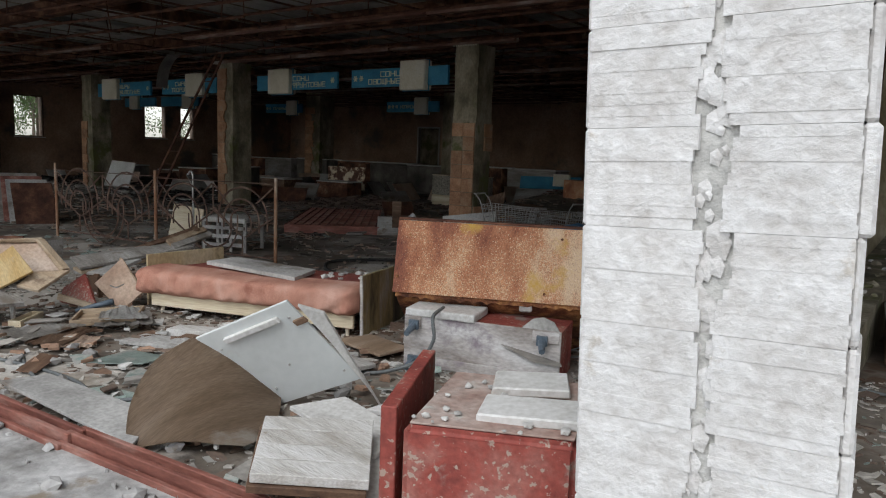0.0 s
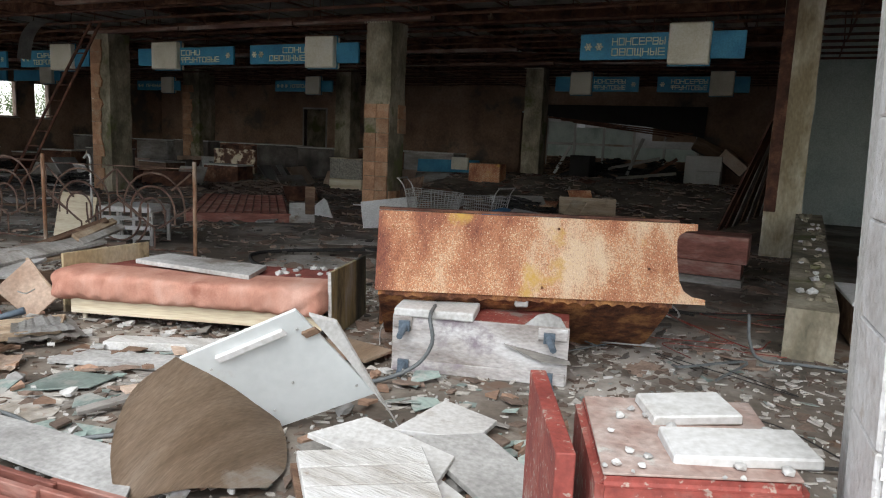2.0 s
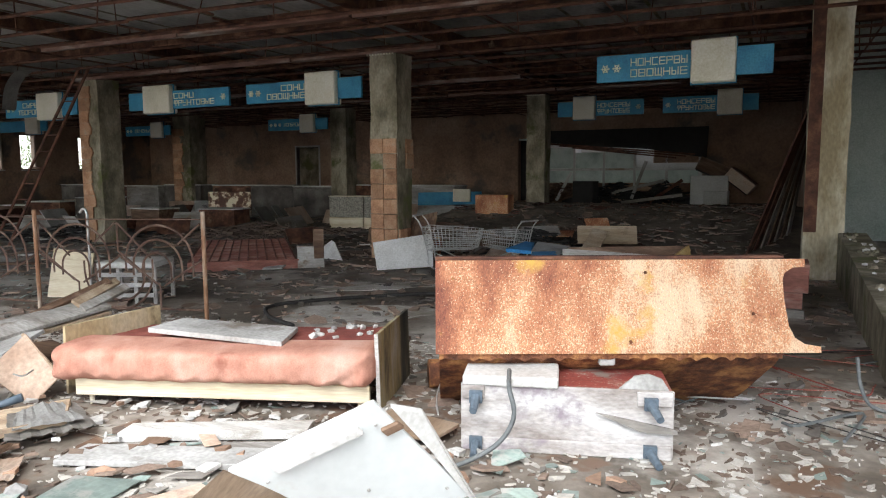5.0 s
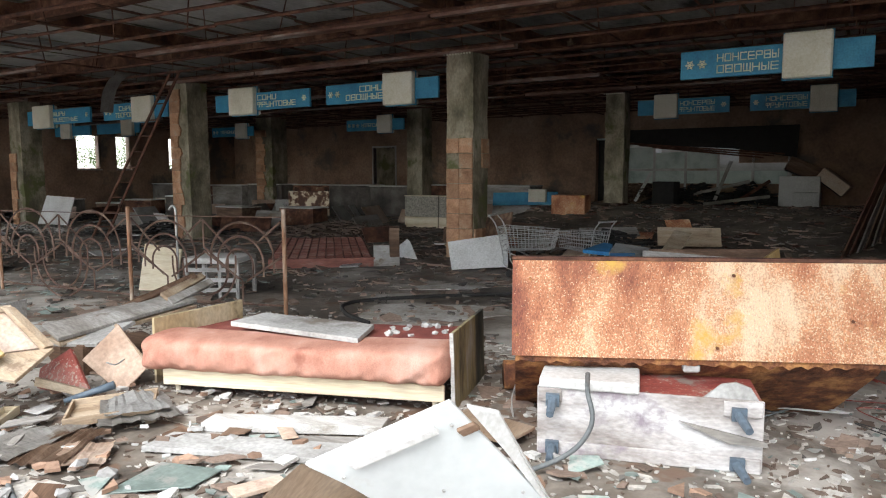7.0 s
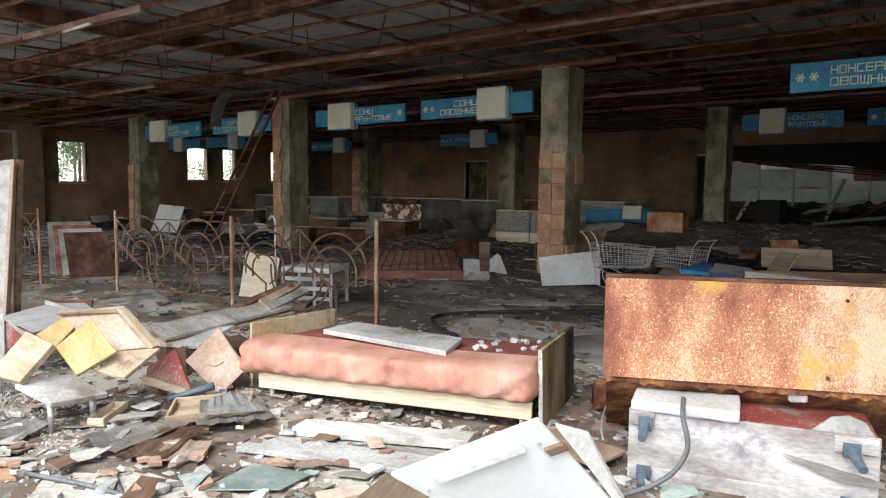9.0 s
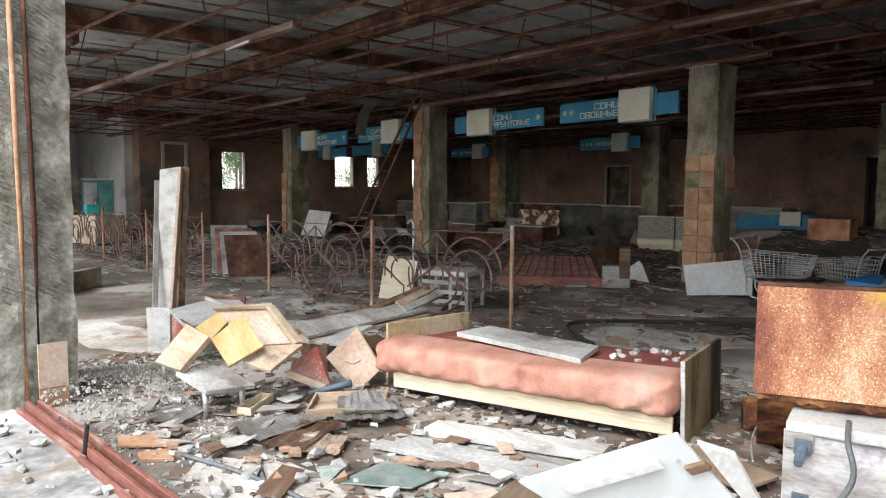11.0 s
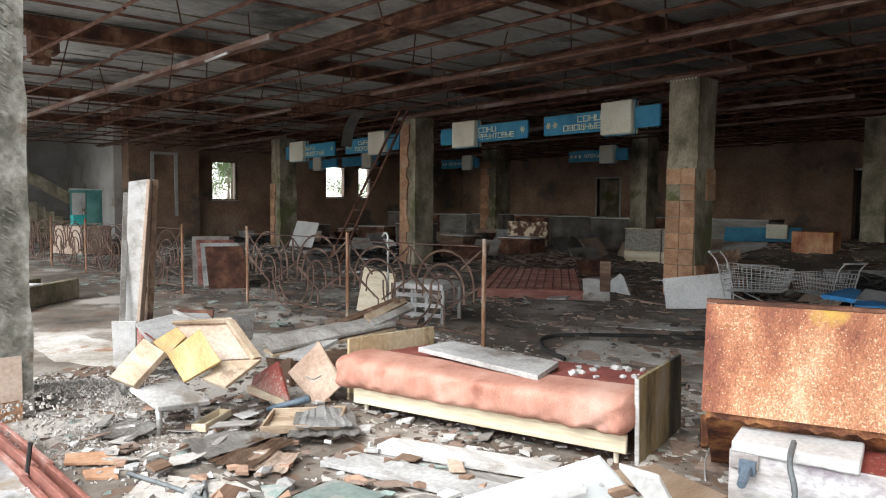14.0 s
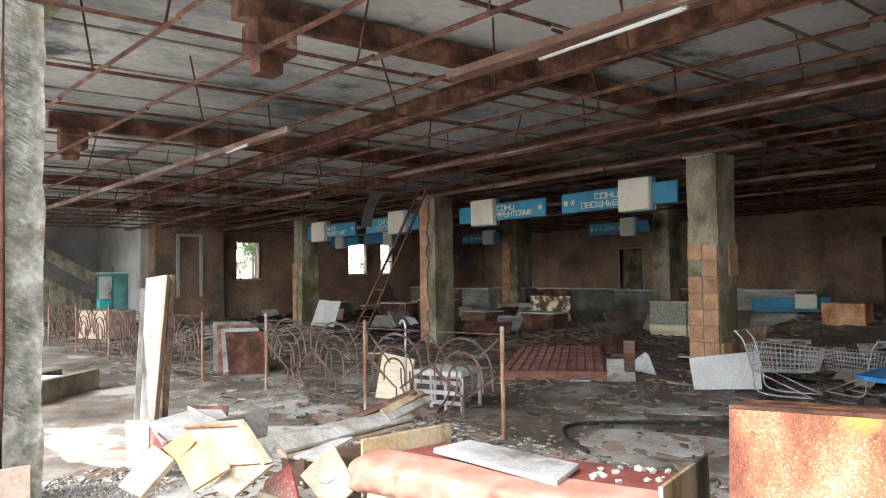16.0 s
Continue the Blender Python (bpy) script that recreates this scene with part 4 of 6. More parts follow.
rng = random.Random(3)
for i in range(16):
    u, v = rng.uniform(1.35, 1.95), rng.uniform(0.45, 0.82)
    q = pose(-4.97, 3.985, 0, 0, 0, 19.6) @ Vector((u, v, 0.37))
    solo("plaster_crumb", lump_bm(rng, rng.uniform(0.012, 0.05)), M["shard_white"], "white plaster crumb fallen on the sofa seat", "rubble", pose(q.x, q.y, q.z + 0.02, 0, 0, rng.uniform(0, 90)), "plaster crumbs on the sofa")

# cabinet lying on its back, feet towards the front
cr = thing("cabinet", "water-bleached plywood cabinet tipped over, its four feet pointing out", "cabinet", pose(-2.37, 4.46, 0, 0, 0, 16.5))
part("bottom_board", boxes(((0, 0, 0.0), (1.12, 0.02, 0.365)), bevel=0.004), M["crate"], cr)
part("skid", boxes(((0.01, -0.022, 0.0), (1.11, -0.002, 0.075)), bevel=0.004), M["crate"], cr)
part("skid", boxes(((0.01, -0.016, 0.285), (0.13, -0.002, 0.36)), bevel=0.003), M["crate"], cr)
part("skid", boxes(((0.93, -0.016, 0.285), (1.11, -0.002, 0.36)), bevel=0.003), M["crate"], cr)
part("carcass", boxes(((0.004, 0.022, 0.0), (1.116, 0.44, 0.355)), bevel=0.004), M["red_paint"], cr, "dull red stained carcass")
part("paper_top", soft_box((0.01, -0.015, 0.36), (0.52, 0.3, 0.41), 0.012, 0.008, 3), M["white_board"], cr, "curled white veneer layers")
part("splinter", prism([(0.72, 0.245), (1.13, 0.17), (1.14, 0.145), (0.95, 0.15)], 0.012, pose(0, -0.03, 0)), M["weathered"], cr)
part("fan_shard", prism([(0.84, 0.358), (0.92, 0.43), (0.99, 0.445), (1.06, 0.42), (1.1, 0.358)], 0.02, pose(0, 0.03, 0)), M["grey_board"], cr)
for x, z in ((0.085, 0.30), (0.085, 0.045), (1.0, 0.30), (1.0, 0.045)):
    bm = bmesh.new()
    box(bm, (x - 0.035, -0.045, z - 0.03), (x + 0.035, -0.018, z + 0.035))
    rod(bm, (x, -0.04, z), (x + (0.03 if x > 0.5 else 0.0), -0.16, z - 0.055 + (0.02 if z > 0.2 else 0.03)), 0.026, 8, 0.02)
    part("foot", bm, M["plastic"], cr, "slate blue plastic foot")
bm = bmesh.new()
tube(bm, curve_points([(-2.15, 4.62, 0.42), (-2.07, 4.40, 0.40), (-2.03, 4.36, 0.25), (-2.12, 4.30, 0.10), (-2.32, 4.12, 0.02), (-2.62, 3.98, 0.015)], 7), 0.013, 7)
solo("rubber_hose", bm, M["hose"], "grey rubber hose draped over the tipped cabinet", "hose", smooth=True)

# rusted freezer body
tk = thing("freezer_body", "bright orange rusted steel freezer body lying tilted, enamel flaking", "freezer", pose(-2.62, 4.66, 0, 0, 0, 25.5))
YZ = Matrix(((0, 1, 0, 0), (1, 0, 0, 0), (0, 0, 1, 0), (0, 0, 0, 1)))
ear = [(0.0, 0.0), (1.93, 0.0), (2.17, 0.0), (2.17, 0.035), (2.08, 0.05), (2.03, 0.085), (2.0, 0.15), (1.985, 0.30), (1.985, 0.42), (2.0, 0.455), (2.05, 0.485), (2.12, 0.49), (2.12, 0.534), (0.0, 0.534)]
tilt = math.degrees(math.atan2(0.14, 0.515))
part("front_panel", prism(ear, 0.02, pose(0, -0.14, 0.485, -tilt)), M["rust_bright"], tk, "orange rusted enamel front")
part("top_edge", prism([(0.0, 1.004), (0.0, 1.02), (0.06, 1.02), (0.06, 1.004)], 2.0, YZ), M["rust"], tk)
ragged = [(0.0, 0.0)] + [(1.94 * i / 60, -0.025 - 0.022 * abs(noise.noise(Vector((i * 0.7, 3, 1)))) - 0.012 * (i % 3 == 0)) for i in range(61)] + [(1.94, 0.0)]
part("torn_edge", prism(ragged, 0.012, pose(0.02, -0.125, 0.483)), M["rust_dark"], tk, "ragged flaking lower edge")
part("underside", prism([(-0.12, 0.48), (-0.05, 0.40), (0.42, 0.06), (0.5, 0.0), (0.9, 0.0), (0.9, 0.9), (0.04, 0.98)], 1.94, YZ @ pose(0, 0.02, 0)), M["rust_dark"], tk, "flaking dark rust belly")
bm = bmesh.new()
for z, u in ((0.9, 0.1), (0.6, 0.03), (0.55, 1.1), (0.93, 1.2), (0.7, 1.8)):
    y = -0.005 - (1.0 - z) * 0.272
    rod(bm, (u, y, z), (u, y - 0.012, z), 0.009, 6)
part("rivet", bm, M["rust_dark"], tk)
part("bracket", boxes(((0.93, -0.12, 0.405), (1.02, -0.03, 0.455)), bevel=0.01), M["grey_board"], tk)
bm = bmesh.new()
rod(bm, (-3.02, 5.35, 0.10), (-2.72, 5.55, 0.10), 0.1, 16)
solo("steel_pipe", bm, M["rust_dark"], "short rusted steel pipe lying on the floor", "pipe", smooth=True)
bm = bmesh.new()
tube(bm, curve_points([(-2.95, 5.5, 0.45), (-2.8, 5.3, 0.32), (-2.78, 5.0, 0.1), (-2.7, 4.85, 0.01), (-2.85, 5.1, 0.01)], 6), 0.005, 5)
solo("loose_wire", bm, M["chrome"], "pale loose wire curling beside the sofa", "wire")

# broken white cabinet with bent veneer sheet
wc = thing("broken_cabinet", "collapsed white cabinet panels with a bent brown veneer sheet", "cabinet", pose(-2.2, 3.2, 0))
quad_board("back_panel", [(-2.625, 2.95, 0.42), (-2.36, 3.34, 0.0), (-1.93, 3.57, 0.20), (-2.146, 3.195, 0.675)], 0.02, "clean_white", "", "", parent=wc)
quad_board("side_panel", [(-2.09, 3.22, 0.655), (-1.935, 3.575, 0.21), (-1.83, 3.66, -0.01), (-2.03, 3.36, 0.60)], 0.03, "white_board", "", "", parent=wc)
quad_board("batten", [(-2.477, 3.022, 0.425), (-2.463, 3.043, 0.401), (-2.185, 3.185, 0.549), (-2.2, 3.164, 0.572)], 0.028, "white_board", "pale wooden batten", "", parent=wc)
quad_board("clip", [(-2.139, 3.229, 0.554), (-2.123, 3.252, 0.528), (-2.066, 3.281, 0.559), (-2.082, 3.258, 0.584)], 0.02, "brown_wood", "", "", parent=wc)
for a, b in ((0.1, 0.2), (0.9, 0.15), (0.5, 0.6), (0.15, 0.8), (0.92, 0.85)):
    e0 = Vector((-2.625, 2.95, 0.42)).lerp(Vector((-2.146, 3.195, 0.675)), a)
    e1 = Vector((-2.36, 3.34, 0.0)).lerp(Vector((-1.93, 3.57, 0.20)), a)
    p_ = e0.lerp(e1, b) + Vector((0.003, -0.004, -0.002)) - wc.location
    bm = bmesh.new()
    bmesh.ops.create_icosphere(bm, subdivisions=1, radius=0.008)
    bmesh.ops.translate(bm, vec=p_, verts=bm.verts)
    part("screw", bm, M["chrome"], wc)
bm = bmesh.new()
A = [(-2.635, 2.94, 0.43), (-2.66, 2.72, 0.33), (-2.56, 2.53, 0.17), (-2.38, 2.40, 0.01)]
B = [(-2.35, 3.335, 0.02), (-2.18, 3.18, 0.015), (-2.02, 2.98, 0.0), (-1.93, 2.76, 0.03)]
ca, cb = curve_points(A, 6), curve_points(B, 6)
grid = []
for p0, p1 in zip(ca, cb):
    row_ = []
    for k in range(9):
        f = k / 8
        q = p0.lerp(p1, f)
        q.z += 0.05 * math.sin(math.pi * f) - (0.0 if f < 0.75 else -0.10 * (f - 0.75))
        row_.append(bm.verts.new(q - wc.location))
    grid.append(row_)
for r0, r1 in zip(grid, grid[1:]):
    for k in range(8):
        bm.faces.new((r0[k], r0[k + 1], r1[k + 1], r1[k]))
bmesh.ops.solidify(bm, geom=list(bm.faces), thickness=0.006)
part("bent_sheet", bm, M["brown_ply"], wc, "bent brown veneer sheet", smooth=True)

# white-painted plank panel
wp = thing("painted_planks", "peeling white painted plank panel with dark rotten edge", "board", pose(-1.45, 2.78, 0.0))
for i in range(4):
    f0, f1 = i / 4, (i + 1) / 4 - 0.012
    a, b, c, d_ = Vector((-1.80, 2.78, 0.24)), Vector((-1.42, 3.12, 0.22)), Vector((-1.07, 2.72, 0.17)), Vector((-1.45, 2.42, 0.19))
    quad_board("plank", [a.lerp(d_, f0), a.lerp(d_, f1), b.lerp(c, f1), b.lerp(c, f0)], 0.045, "white_wood", "", "", parent=wp)
quad_board("edge_board", [(-1.82, 2.765, 0.19), (-1.46, 2.41, 0.14), (-1.075, 2.71, 0.12), (-1.43, 3.08, 0.16)], 0.035, "brown_wood", "rotten brown edge board", "", parent=wp)
quad_board("loose_slab", [(-1.73, 3.40, 0.12), (-1.36, 3.56, 0.10), (-1.38, 3.86, 0.08), (-1.70, 3.90, 0.11)], 0.025, "white_board", "dusty white board lying on rubble", "board", "loose boards")
quad_board("loose_slab", [(-1.60, 3.36, 0.13), (-1.0, 3.02, 0.06), (-0.80, 3.28, 0.05), (-1.34, 3.60, 0.12)], 0.03, "grey_board", "dusty grey drawer bottom lying on rubble", "board", "loose boards")
quad_board("loose_slab", [(-1.98, 3.08, 0.16), (-1.3, 3.0, 0.12), (-1.35, 3.3, 0.12), (-1.85, 3.36, 0.17)], 0.025, "white_board", "creased white hardboard under the planks", "board", "loose boards")
quad_board("loose_slab", [(-1.50, 2.70, 0.10), (-1.02, 2.58, 0.03), (-0.98, 3.0, 0.04), (-1.38, 3.15, 0.1)], 0.025, "white_board", "pale board sliding off the rubble", "board", "loose boards")
quad_board("loose_slab", [(-3.55, 2.30, 0.12), (-2.32, 2.40, 0.06), (-2.54, 2.68, 0.08), (-3.52, 2.56, 0.11)], 0.02, "grey_board", "blue-grey painted sheet littered with stones", "board", "loose boards")

# red steel box with a loose door
rb = thing("steel_box", "worn red steel box, its dusty top covered with plaster plates", "steel box", pose(-0.35, 2.6, 0))
top = [(-0.49, 2.22), (-0.04, 2.44), (-0.20, 2.97), (-0.69, 2.73)]
bm = bmesh.new()
lo_ = [bm.verts.new((x + 0.35, y - 2.6, 0)) for x, y in top]
hi_ = [bm.verts.new((x + 0.35, y - 2.6, 0.715)) for x, y in top]
bm.faces.new(lo_[::-1])
bm.faces.new(hi_)
for i in range(4):
    j = (i + 1) % 4
    bm.faces.new((lo_[i], lo_[j], hi_[j], hi_[i]))
bmesh.ops.bevel(bm, geom=list(bm.edges), offset=0.02, segments=3, affect="EDGES")
part("body", bm, M["red_paint"], rb)
quad_board("top_plate", [(-0.482, 2.245, 0.724), (-0.06, 2.455, 0.724), (-0.21, 2.945, 0.724), (-0.66, 2.72, 0.724)], 0.007, "dusty_red", "dust-covered top", "", parent=rb)
quad_board("door", [(-0.60, 2.25, 0.0), (-0.60, 2.25, 0.74), (-0.85, 2.76, 0.76), (-0.85, 2.76, 0.0)], 0.05, "red_paint", "scraped red door leaning open", "", parent=rb)
for k, (cx, cy, z, w, h, a) in enumerate(((-0.36, 2.74, 0.745, 0.26, 0.17, 30), (-0.22, 2.53, 0.742, 0.34, 0.17, 24))):
    bm = boxes(((-w / 2, -h / 2, -0.018), (w / 2, h / 2, 0.012)), bevel=0.005)
    for v in bm.verts:
        v.co.x += noise.noise(v.co * 9 + Vector((k, 0, 0))) * 0.03
    solo("plaster_plate", bm, M["white_board"], "broken white plaster plate lying on the red steel box", "plaster plate", pose(cx, cy, z, 2, -2, a), "plaster plates")
for i in range(26):
    f, g_ = rng.random(), rng.random()
    p_ = Vector((-0.49, 2.22, 0)).lerp(Vector((-0.04, 2.44, 0)), f) .lerp(Vector((-0.66, 2.7, 0)).lerp(Vector((-0.2, 2.94, 0)), f), g_)
    solo("plaster_crumb", lump_bm(rng, rng.uniform(0.006, 0.02)), M["shard_white"], "white plaster crumb on the red steel box", "rubble", pose(p_.x, p_.y, 0.733), "plaster crumbs on the box")

# red window frame profiles along the front
for a, b in ((-6.15, -4.95), (-4.98, -2.62), (-2.68, -1.35)):
    L_ = b - a
    f_ = thing("window_frame_profile", "rust-red painted steel window frame lying along the front", "window frame", pose(a, facade(a) + 0.02, 0.0, 0, 0, 5.7 + rng.uniform(-0.8, 0.8)), "steel frame profiles")
    for y, z, h in ((-0.05, 0.0, 0.04), (0.0, 0.01, 0.065), (0.075, 0.0, 0.07)):
        part("rail", boxes(((0, y, z), (L_, y + 0.028, z + h)), bevel=0.004), M["red_frame"], f_)
    part("web", boxes(((0, -0.03, 0.001), (L_, 0.09, 0.008))), M["red_frame"], f_)
bm = bmesh.new()
rod(bm, (-5.0, 2.02, 0), (-4.98, 2.04, 0.2), 0.012, 6)
solo("steel_pin", bm, M["dark"], "black steel pin standing in the frame", "pin")

# planks before the sofa
quad_board("plank_grey", [(-4.11, 3.67, 0.075), (-3.18, 4.16, 0.075), (-3.24, 4.31, 0.075), (-4.16, 3.82, 0.075)], 0.055, "white_wood", "whitish plank lying before the sofa", "plank", "planks on the floor")
quad_board("plank_grey", [(-4.16, 3.32, 0.045), (-3.0, 3.79, 0.04), (-3.08, 4.0, 0.04), (-4.19, 3.55, 0.045)], 0.03, "grey_board", "flat grey plank lying on the floor", "plank", "planks on the floor")
quad_board("plank_grey", [(-4.1, 3.56, 0.02), (-3.05, 4.02, 0.02), (-3.1, 4.16, 0.02), (-4.1, 3.68, 0.02)], 0.015, "weathered", "thin grey board lying on the floor", "plank", "planks on the floor")
quad_board("plank_grey", [(-2.85, 4.2, 0.05), (-2.35, 4.15, 0.04), (-2.4, 3.95, 0.04), (-2.9, 4.0, 0.05)], 0.03, "weathered", "rotten grey plank by the cabinet", "plank", "planks on the floor")
quad_board("plank_grey", [(-2.95, 4.75, 0.03), (-2.45, 4.62, 0.05), (-2.5, 4.35, 0.04), (-3.05, 4.45, 0.03)], 0.02, "brown_ply", "curling brown veneer sheet beside the cabinet", "plank", "planks on the floor")

# ---------------------------------------------------------------- heap of furniture beside the sofa
dr = thing("dresser", "low dresser with white side and dull red edge, dust on top", "dresser", pose(-7.3, 3.5, 0))
quad_board("side", [(-7.438, 3.072, 0.412), (-7.428, 3.081, -0.063), (-7.283, 3.227, 0.005), (-7.283, 3.237, 0.412)], 0.03, "white_wood", "peeling white side", "", parent=dr)
quad_board("top", [(-7.283, 3.227, 0.403), (-6.691, 3.178, 0.335), (-6.769, 3.78, 0.412), (-7.545, 3.925, 0.451)], 0.03, "grey_board", "dusty top", "", parent=dr)
quad_board("front", [(-7.186, 3.217, 0.374), (-7.002, 3.159, 0.131), (-6.536, 3.314, 0.248), (-6.633, 3.188, 0.354)], 0.02, "red_paint", "dull red front", "", parent=dr)
ld = thing("leaning_doors", "stacked tall cupboard doors standing upright, white and brown", "cupboard door", pose(-7.8, 3.4, 0))
quad_board("white_door", [(-7.83, 3.35, 1.67), (-7.85, 3.29, 0.3), (-7.76, 3.41, 0.3), (-7.72, 3.51, 1.7)], 0.025, "white_wood", "peeling white door", "", parent=ld)
quad_board("stile", [(-7.89, 3.32, 1.57), (-7.72, 3.19, -0.11), (-7.71, 3.24, -0.11), (-7.88, 3.37, 1.57)], 0.03, "weathered", "", "", parent=ld)
bd = quad_board("brown_door", [(-7.7, 3.51, 1.69), (-7.74, 3.4, 0.31), (-7.84, 3.47, 0.29), (-7.81, 3.58, 1.69)], 0.03, "veneer", "", "", parent=ld)
bd = quad_board("brown_door", [(-8.02, 3.58, 1.68), (-8.04, 3.52, 0.29), (-7.79, 3.49, 0.33), (-7.76, 3.56, 1.7)], 0.05, "brown_wood", "", "", parent=ld)
for z in (-0.4, 0.0, 0.4):
    part("hinge", boxes(((0.0, -0.06, z), (0.03, -0.02, z + 0.05))), M["rust"], bd)
bn = thing("small_bench", "small low table with dusty pale top and metal legs", "table", pose(-5.4, 2.9, 0))
quad_board("tabletop", [[-5.451, 2.673, 0.295], [-5.178, 2.764, 0.213], [-5.151, 3.082, 0.204], [-5.478, 3.0, 0.286]], 0.03, "grey_board", "dusty pale top", "", parent=bn)
for x, y, zt in ((-6.22, 2.84, 0.24), (-5.28, 2.80, 0.19), (-5.27, 3.04, 0.19)):
    bm = bmesh.new()
    rod(bm, (x + 5.4, y - 2.9, 0), (x + 5.4, y - 2.9, zt), 0.014, 8, 0.025)
    part("leg", bm, M["chrome"], bn, "grey metal leg", smooth=True)


def drawer(m, w, d, h, bottom, wall_mat, label):
    t = thing("drawer", label, "drawer", m, "broken drawers")
    part("bottom", boxes(((0, 0, 0), (w, d, 0.012))), M[bottom], t)
    part("side", boxes(((0, 0, 0.012), (w, 0.016, h)), bevel=0.002), M[wall_mat], t)
    part("side", boxes(((0, d - 0.016, 0.012), (w, d, h)), bevel=0.002), M[wall_mat], t)
    part("end", boxes(((0, 0.016, 0.012), (0.016, d - 0.016, h)), bevel=0.002), M[wall_mat], t)
    part("end", boxes(((w - 0.016, 0.016, 0.012), (w, d - 0.016, h)), bevel=0.002), M[wall_mat], t)


quad_board("beige_board", [(-5.706, 2.618, 0.323), (-5.406, 2.682, 0.313), (-5.469, 2.9, 0.495), (-5.733, 2.846, 0.55)], 0.04, "pale_wood", "pale wooden drawer front leaning on the heap", "board", "heap of boards")
quad_board("yellow_board", [(-5.506, 2.928, 0.468), (-5.342, 2.982, 0.304), (-5.287, 3.21, 0.423), (-5.515, 3.155, 0.614)], 0.03, "yellow", "yellow painted board leaning on the heap", "board", "heap of boards")
quad_board("yellow_board", [(-5.751, 2.909, 0.514), (-5.633, 2.973, 0.432), (-5.633, 3.1, 0.55), (-5.742, 3.073, 0.605)], 0.03, "yellow", "yellow painted board leaning on the heap", "board", "heap of boards")
quad_board("beige_box_bottom", [(-5.879, 3.091, 0.614), (-5.542, 3.21, 0.377), (-5.333, 3.528, 0.395), (-5.724, 3.464, 0.623)], 0.02, "veneer", "beige plywood box bottom standing in the heap", "board", "heap of boards")
quad_board("rim_lath", [(-5.697, 3.455, 0.632), (-5.624, 3.455, 0.632), (-5.233, 3.483, 0.423), (-5.278, 3.474, 0.395)], 0.06, "pale_wood", "pale rim board of the broken box", "board", "heap of boards")
quad_board("rim_lath", [(-5.861, 3.082, 0.614), (-5.851, 3.082, 0.632), (-5.688, 3.464, 0.641), (-5.697, 3.455, 0.605)], 0.03, "pale_wood", "pale rim board of the broken box", "board", "heap of boards")
quad_board("split_board", [(-5.342, 3.1, 0.313), (-5.105, 3.164, 0.295), (-5.214, 3.464, 0.414), (-5.406, 3.273, 0.395)], 0.025, "pale_wood", "split beige board hanging off the heap", "board", "heap of boards")
quad_board("red_board", [(-5.584, 3.536, 0.073), (-5.138, 3.641, 0.073), (-5.48, 3.717, 0.32), (-5.736, 3.641, 0.159)], 0.03, "red_paint", "dull red board leaning under the heap", "board", "heap of boards")
quad_board("pale_lath", [(-5.584, 3.517, 0.092), (-5.166, 3.603, 0.064), (-5.166, 3.612, 0.111), (-5.584, 3.527, 0.149)], 0.03, "pale_wood", "pale bottom rail under the heap", "board", "heap of boards")
dp = thing("square_cupboard_front", "square veneer cupboard front standing on its corner", "cupboard", pose(-5.3, 3.95, 0.0))
quad_board("leaf", [(-5.527, 3.821, 0.206), (-5.252, 3.926, -0.022), (-5.147, 4.078, 0.159), (-5.366, 4.002, 0.444)], 0.02, "veneer", "", "", parent=dp)
quad_board("rim", [(-5.385, 4.002, 0.453), (-5.356, 4.002, 0.425), (-5.138, 4.078, 0.149), (-5.157, 4.106, 0.159)], 0.03, "pale_wood", "", "", parent=dp)
bm = bmesh.new()
hp = [Vector(p) - Vector((-5.3, 3.95, 0)) for p in [(-5.229, 3.817, 0.232), (-5.163, 3.836, 0.222), (-5.172, 3.911, 0.241)]]
tube(bm, curve_points(hp, 4), 0.006, 5)
part("handle", bm, M["chrome"], bpy.data.objects["leaf"], "chrome bow handle").location = -bpy.data.objects["leaf"].location
for pts, mt, lb in (
    ([(-6.24, 3.94, 0.36), (-5.97, 3.91, 0.29), (-5.87, 5.08, 0.41), (-6.25, 5.23, 0.43)], "weathered", "weathered grey plank resting on the heap"),
    ([(-6.14, 3.92, 0.27), (-5.97, 3.92, 0.25), (-5.87, 5.08, 0.36), (-6.1, 5.11, 0.38)], "pale_wood", "pale plank under the grey one"),
    ([(-6.12, 4.9, 0.47), (-6.01, 4.89, 0.43), (-6.28, 5.52, 0.52), (-6.31, 5.48, 0.56)], "pale_wood", "split pale lath across the heap"),
    ([(-6.3, 4.64, 0.39), (-6.19, 4.63, 0.38), (-6.25, 5.4, 0.54), (-6.27, 5.37, 0.58)], "brown_wood", "dark lath across the heap"),
    ([(-6.01, 4.89, 0.44), (-5.9, 4.86, 0.4), (-6.08, 5.45, 0.49), (-6.18, 5.48, 0.52)], "weathered", "grey splintered lath across the heap"),
    ([(-6.14, 3.92, 0.23), (-5.72, 4.05, 0.25), (-5.83, 4.45, 0.34), (-6.25, 4.14, 0.26)], "grey_board", "grey sheet sagging over the heap"),
    ([(-6.9, 4.3, 0.02), (-6.2, 4.0, 0.02), (-6.0, 4.9, 0.03), (-6.7, 5.1, 0.03)], "brown_wood", "dark board on the floor behind the heap"),
):
    quad_board("plank", pts, 0.03, mt, lb, "plank", "planks of the heap")
solo("broken_box", boxes(((-6.12, 4.0, 0.0), (-5.82, 4.3, 0.232)), bevel=0.005), M["brown_wood"], "small dark broken box under the heap", "box")
ch = thing("open_box", "open wooden chest with grey rusty sides behind the dresser", "box", pose(-7.0, 3.9, 0))
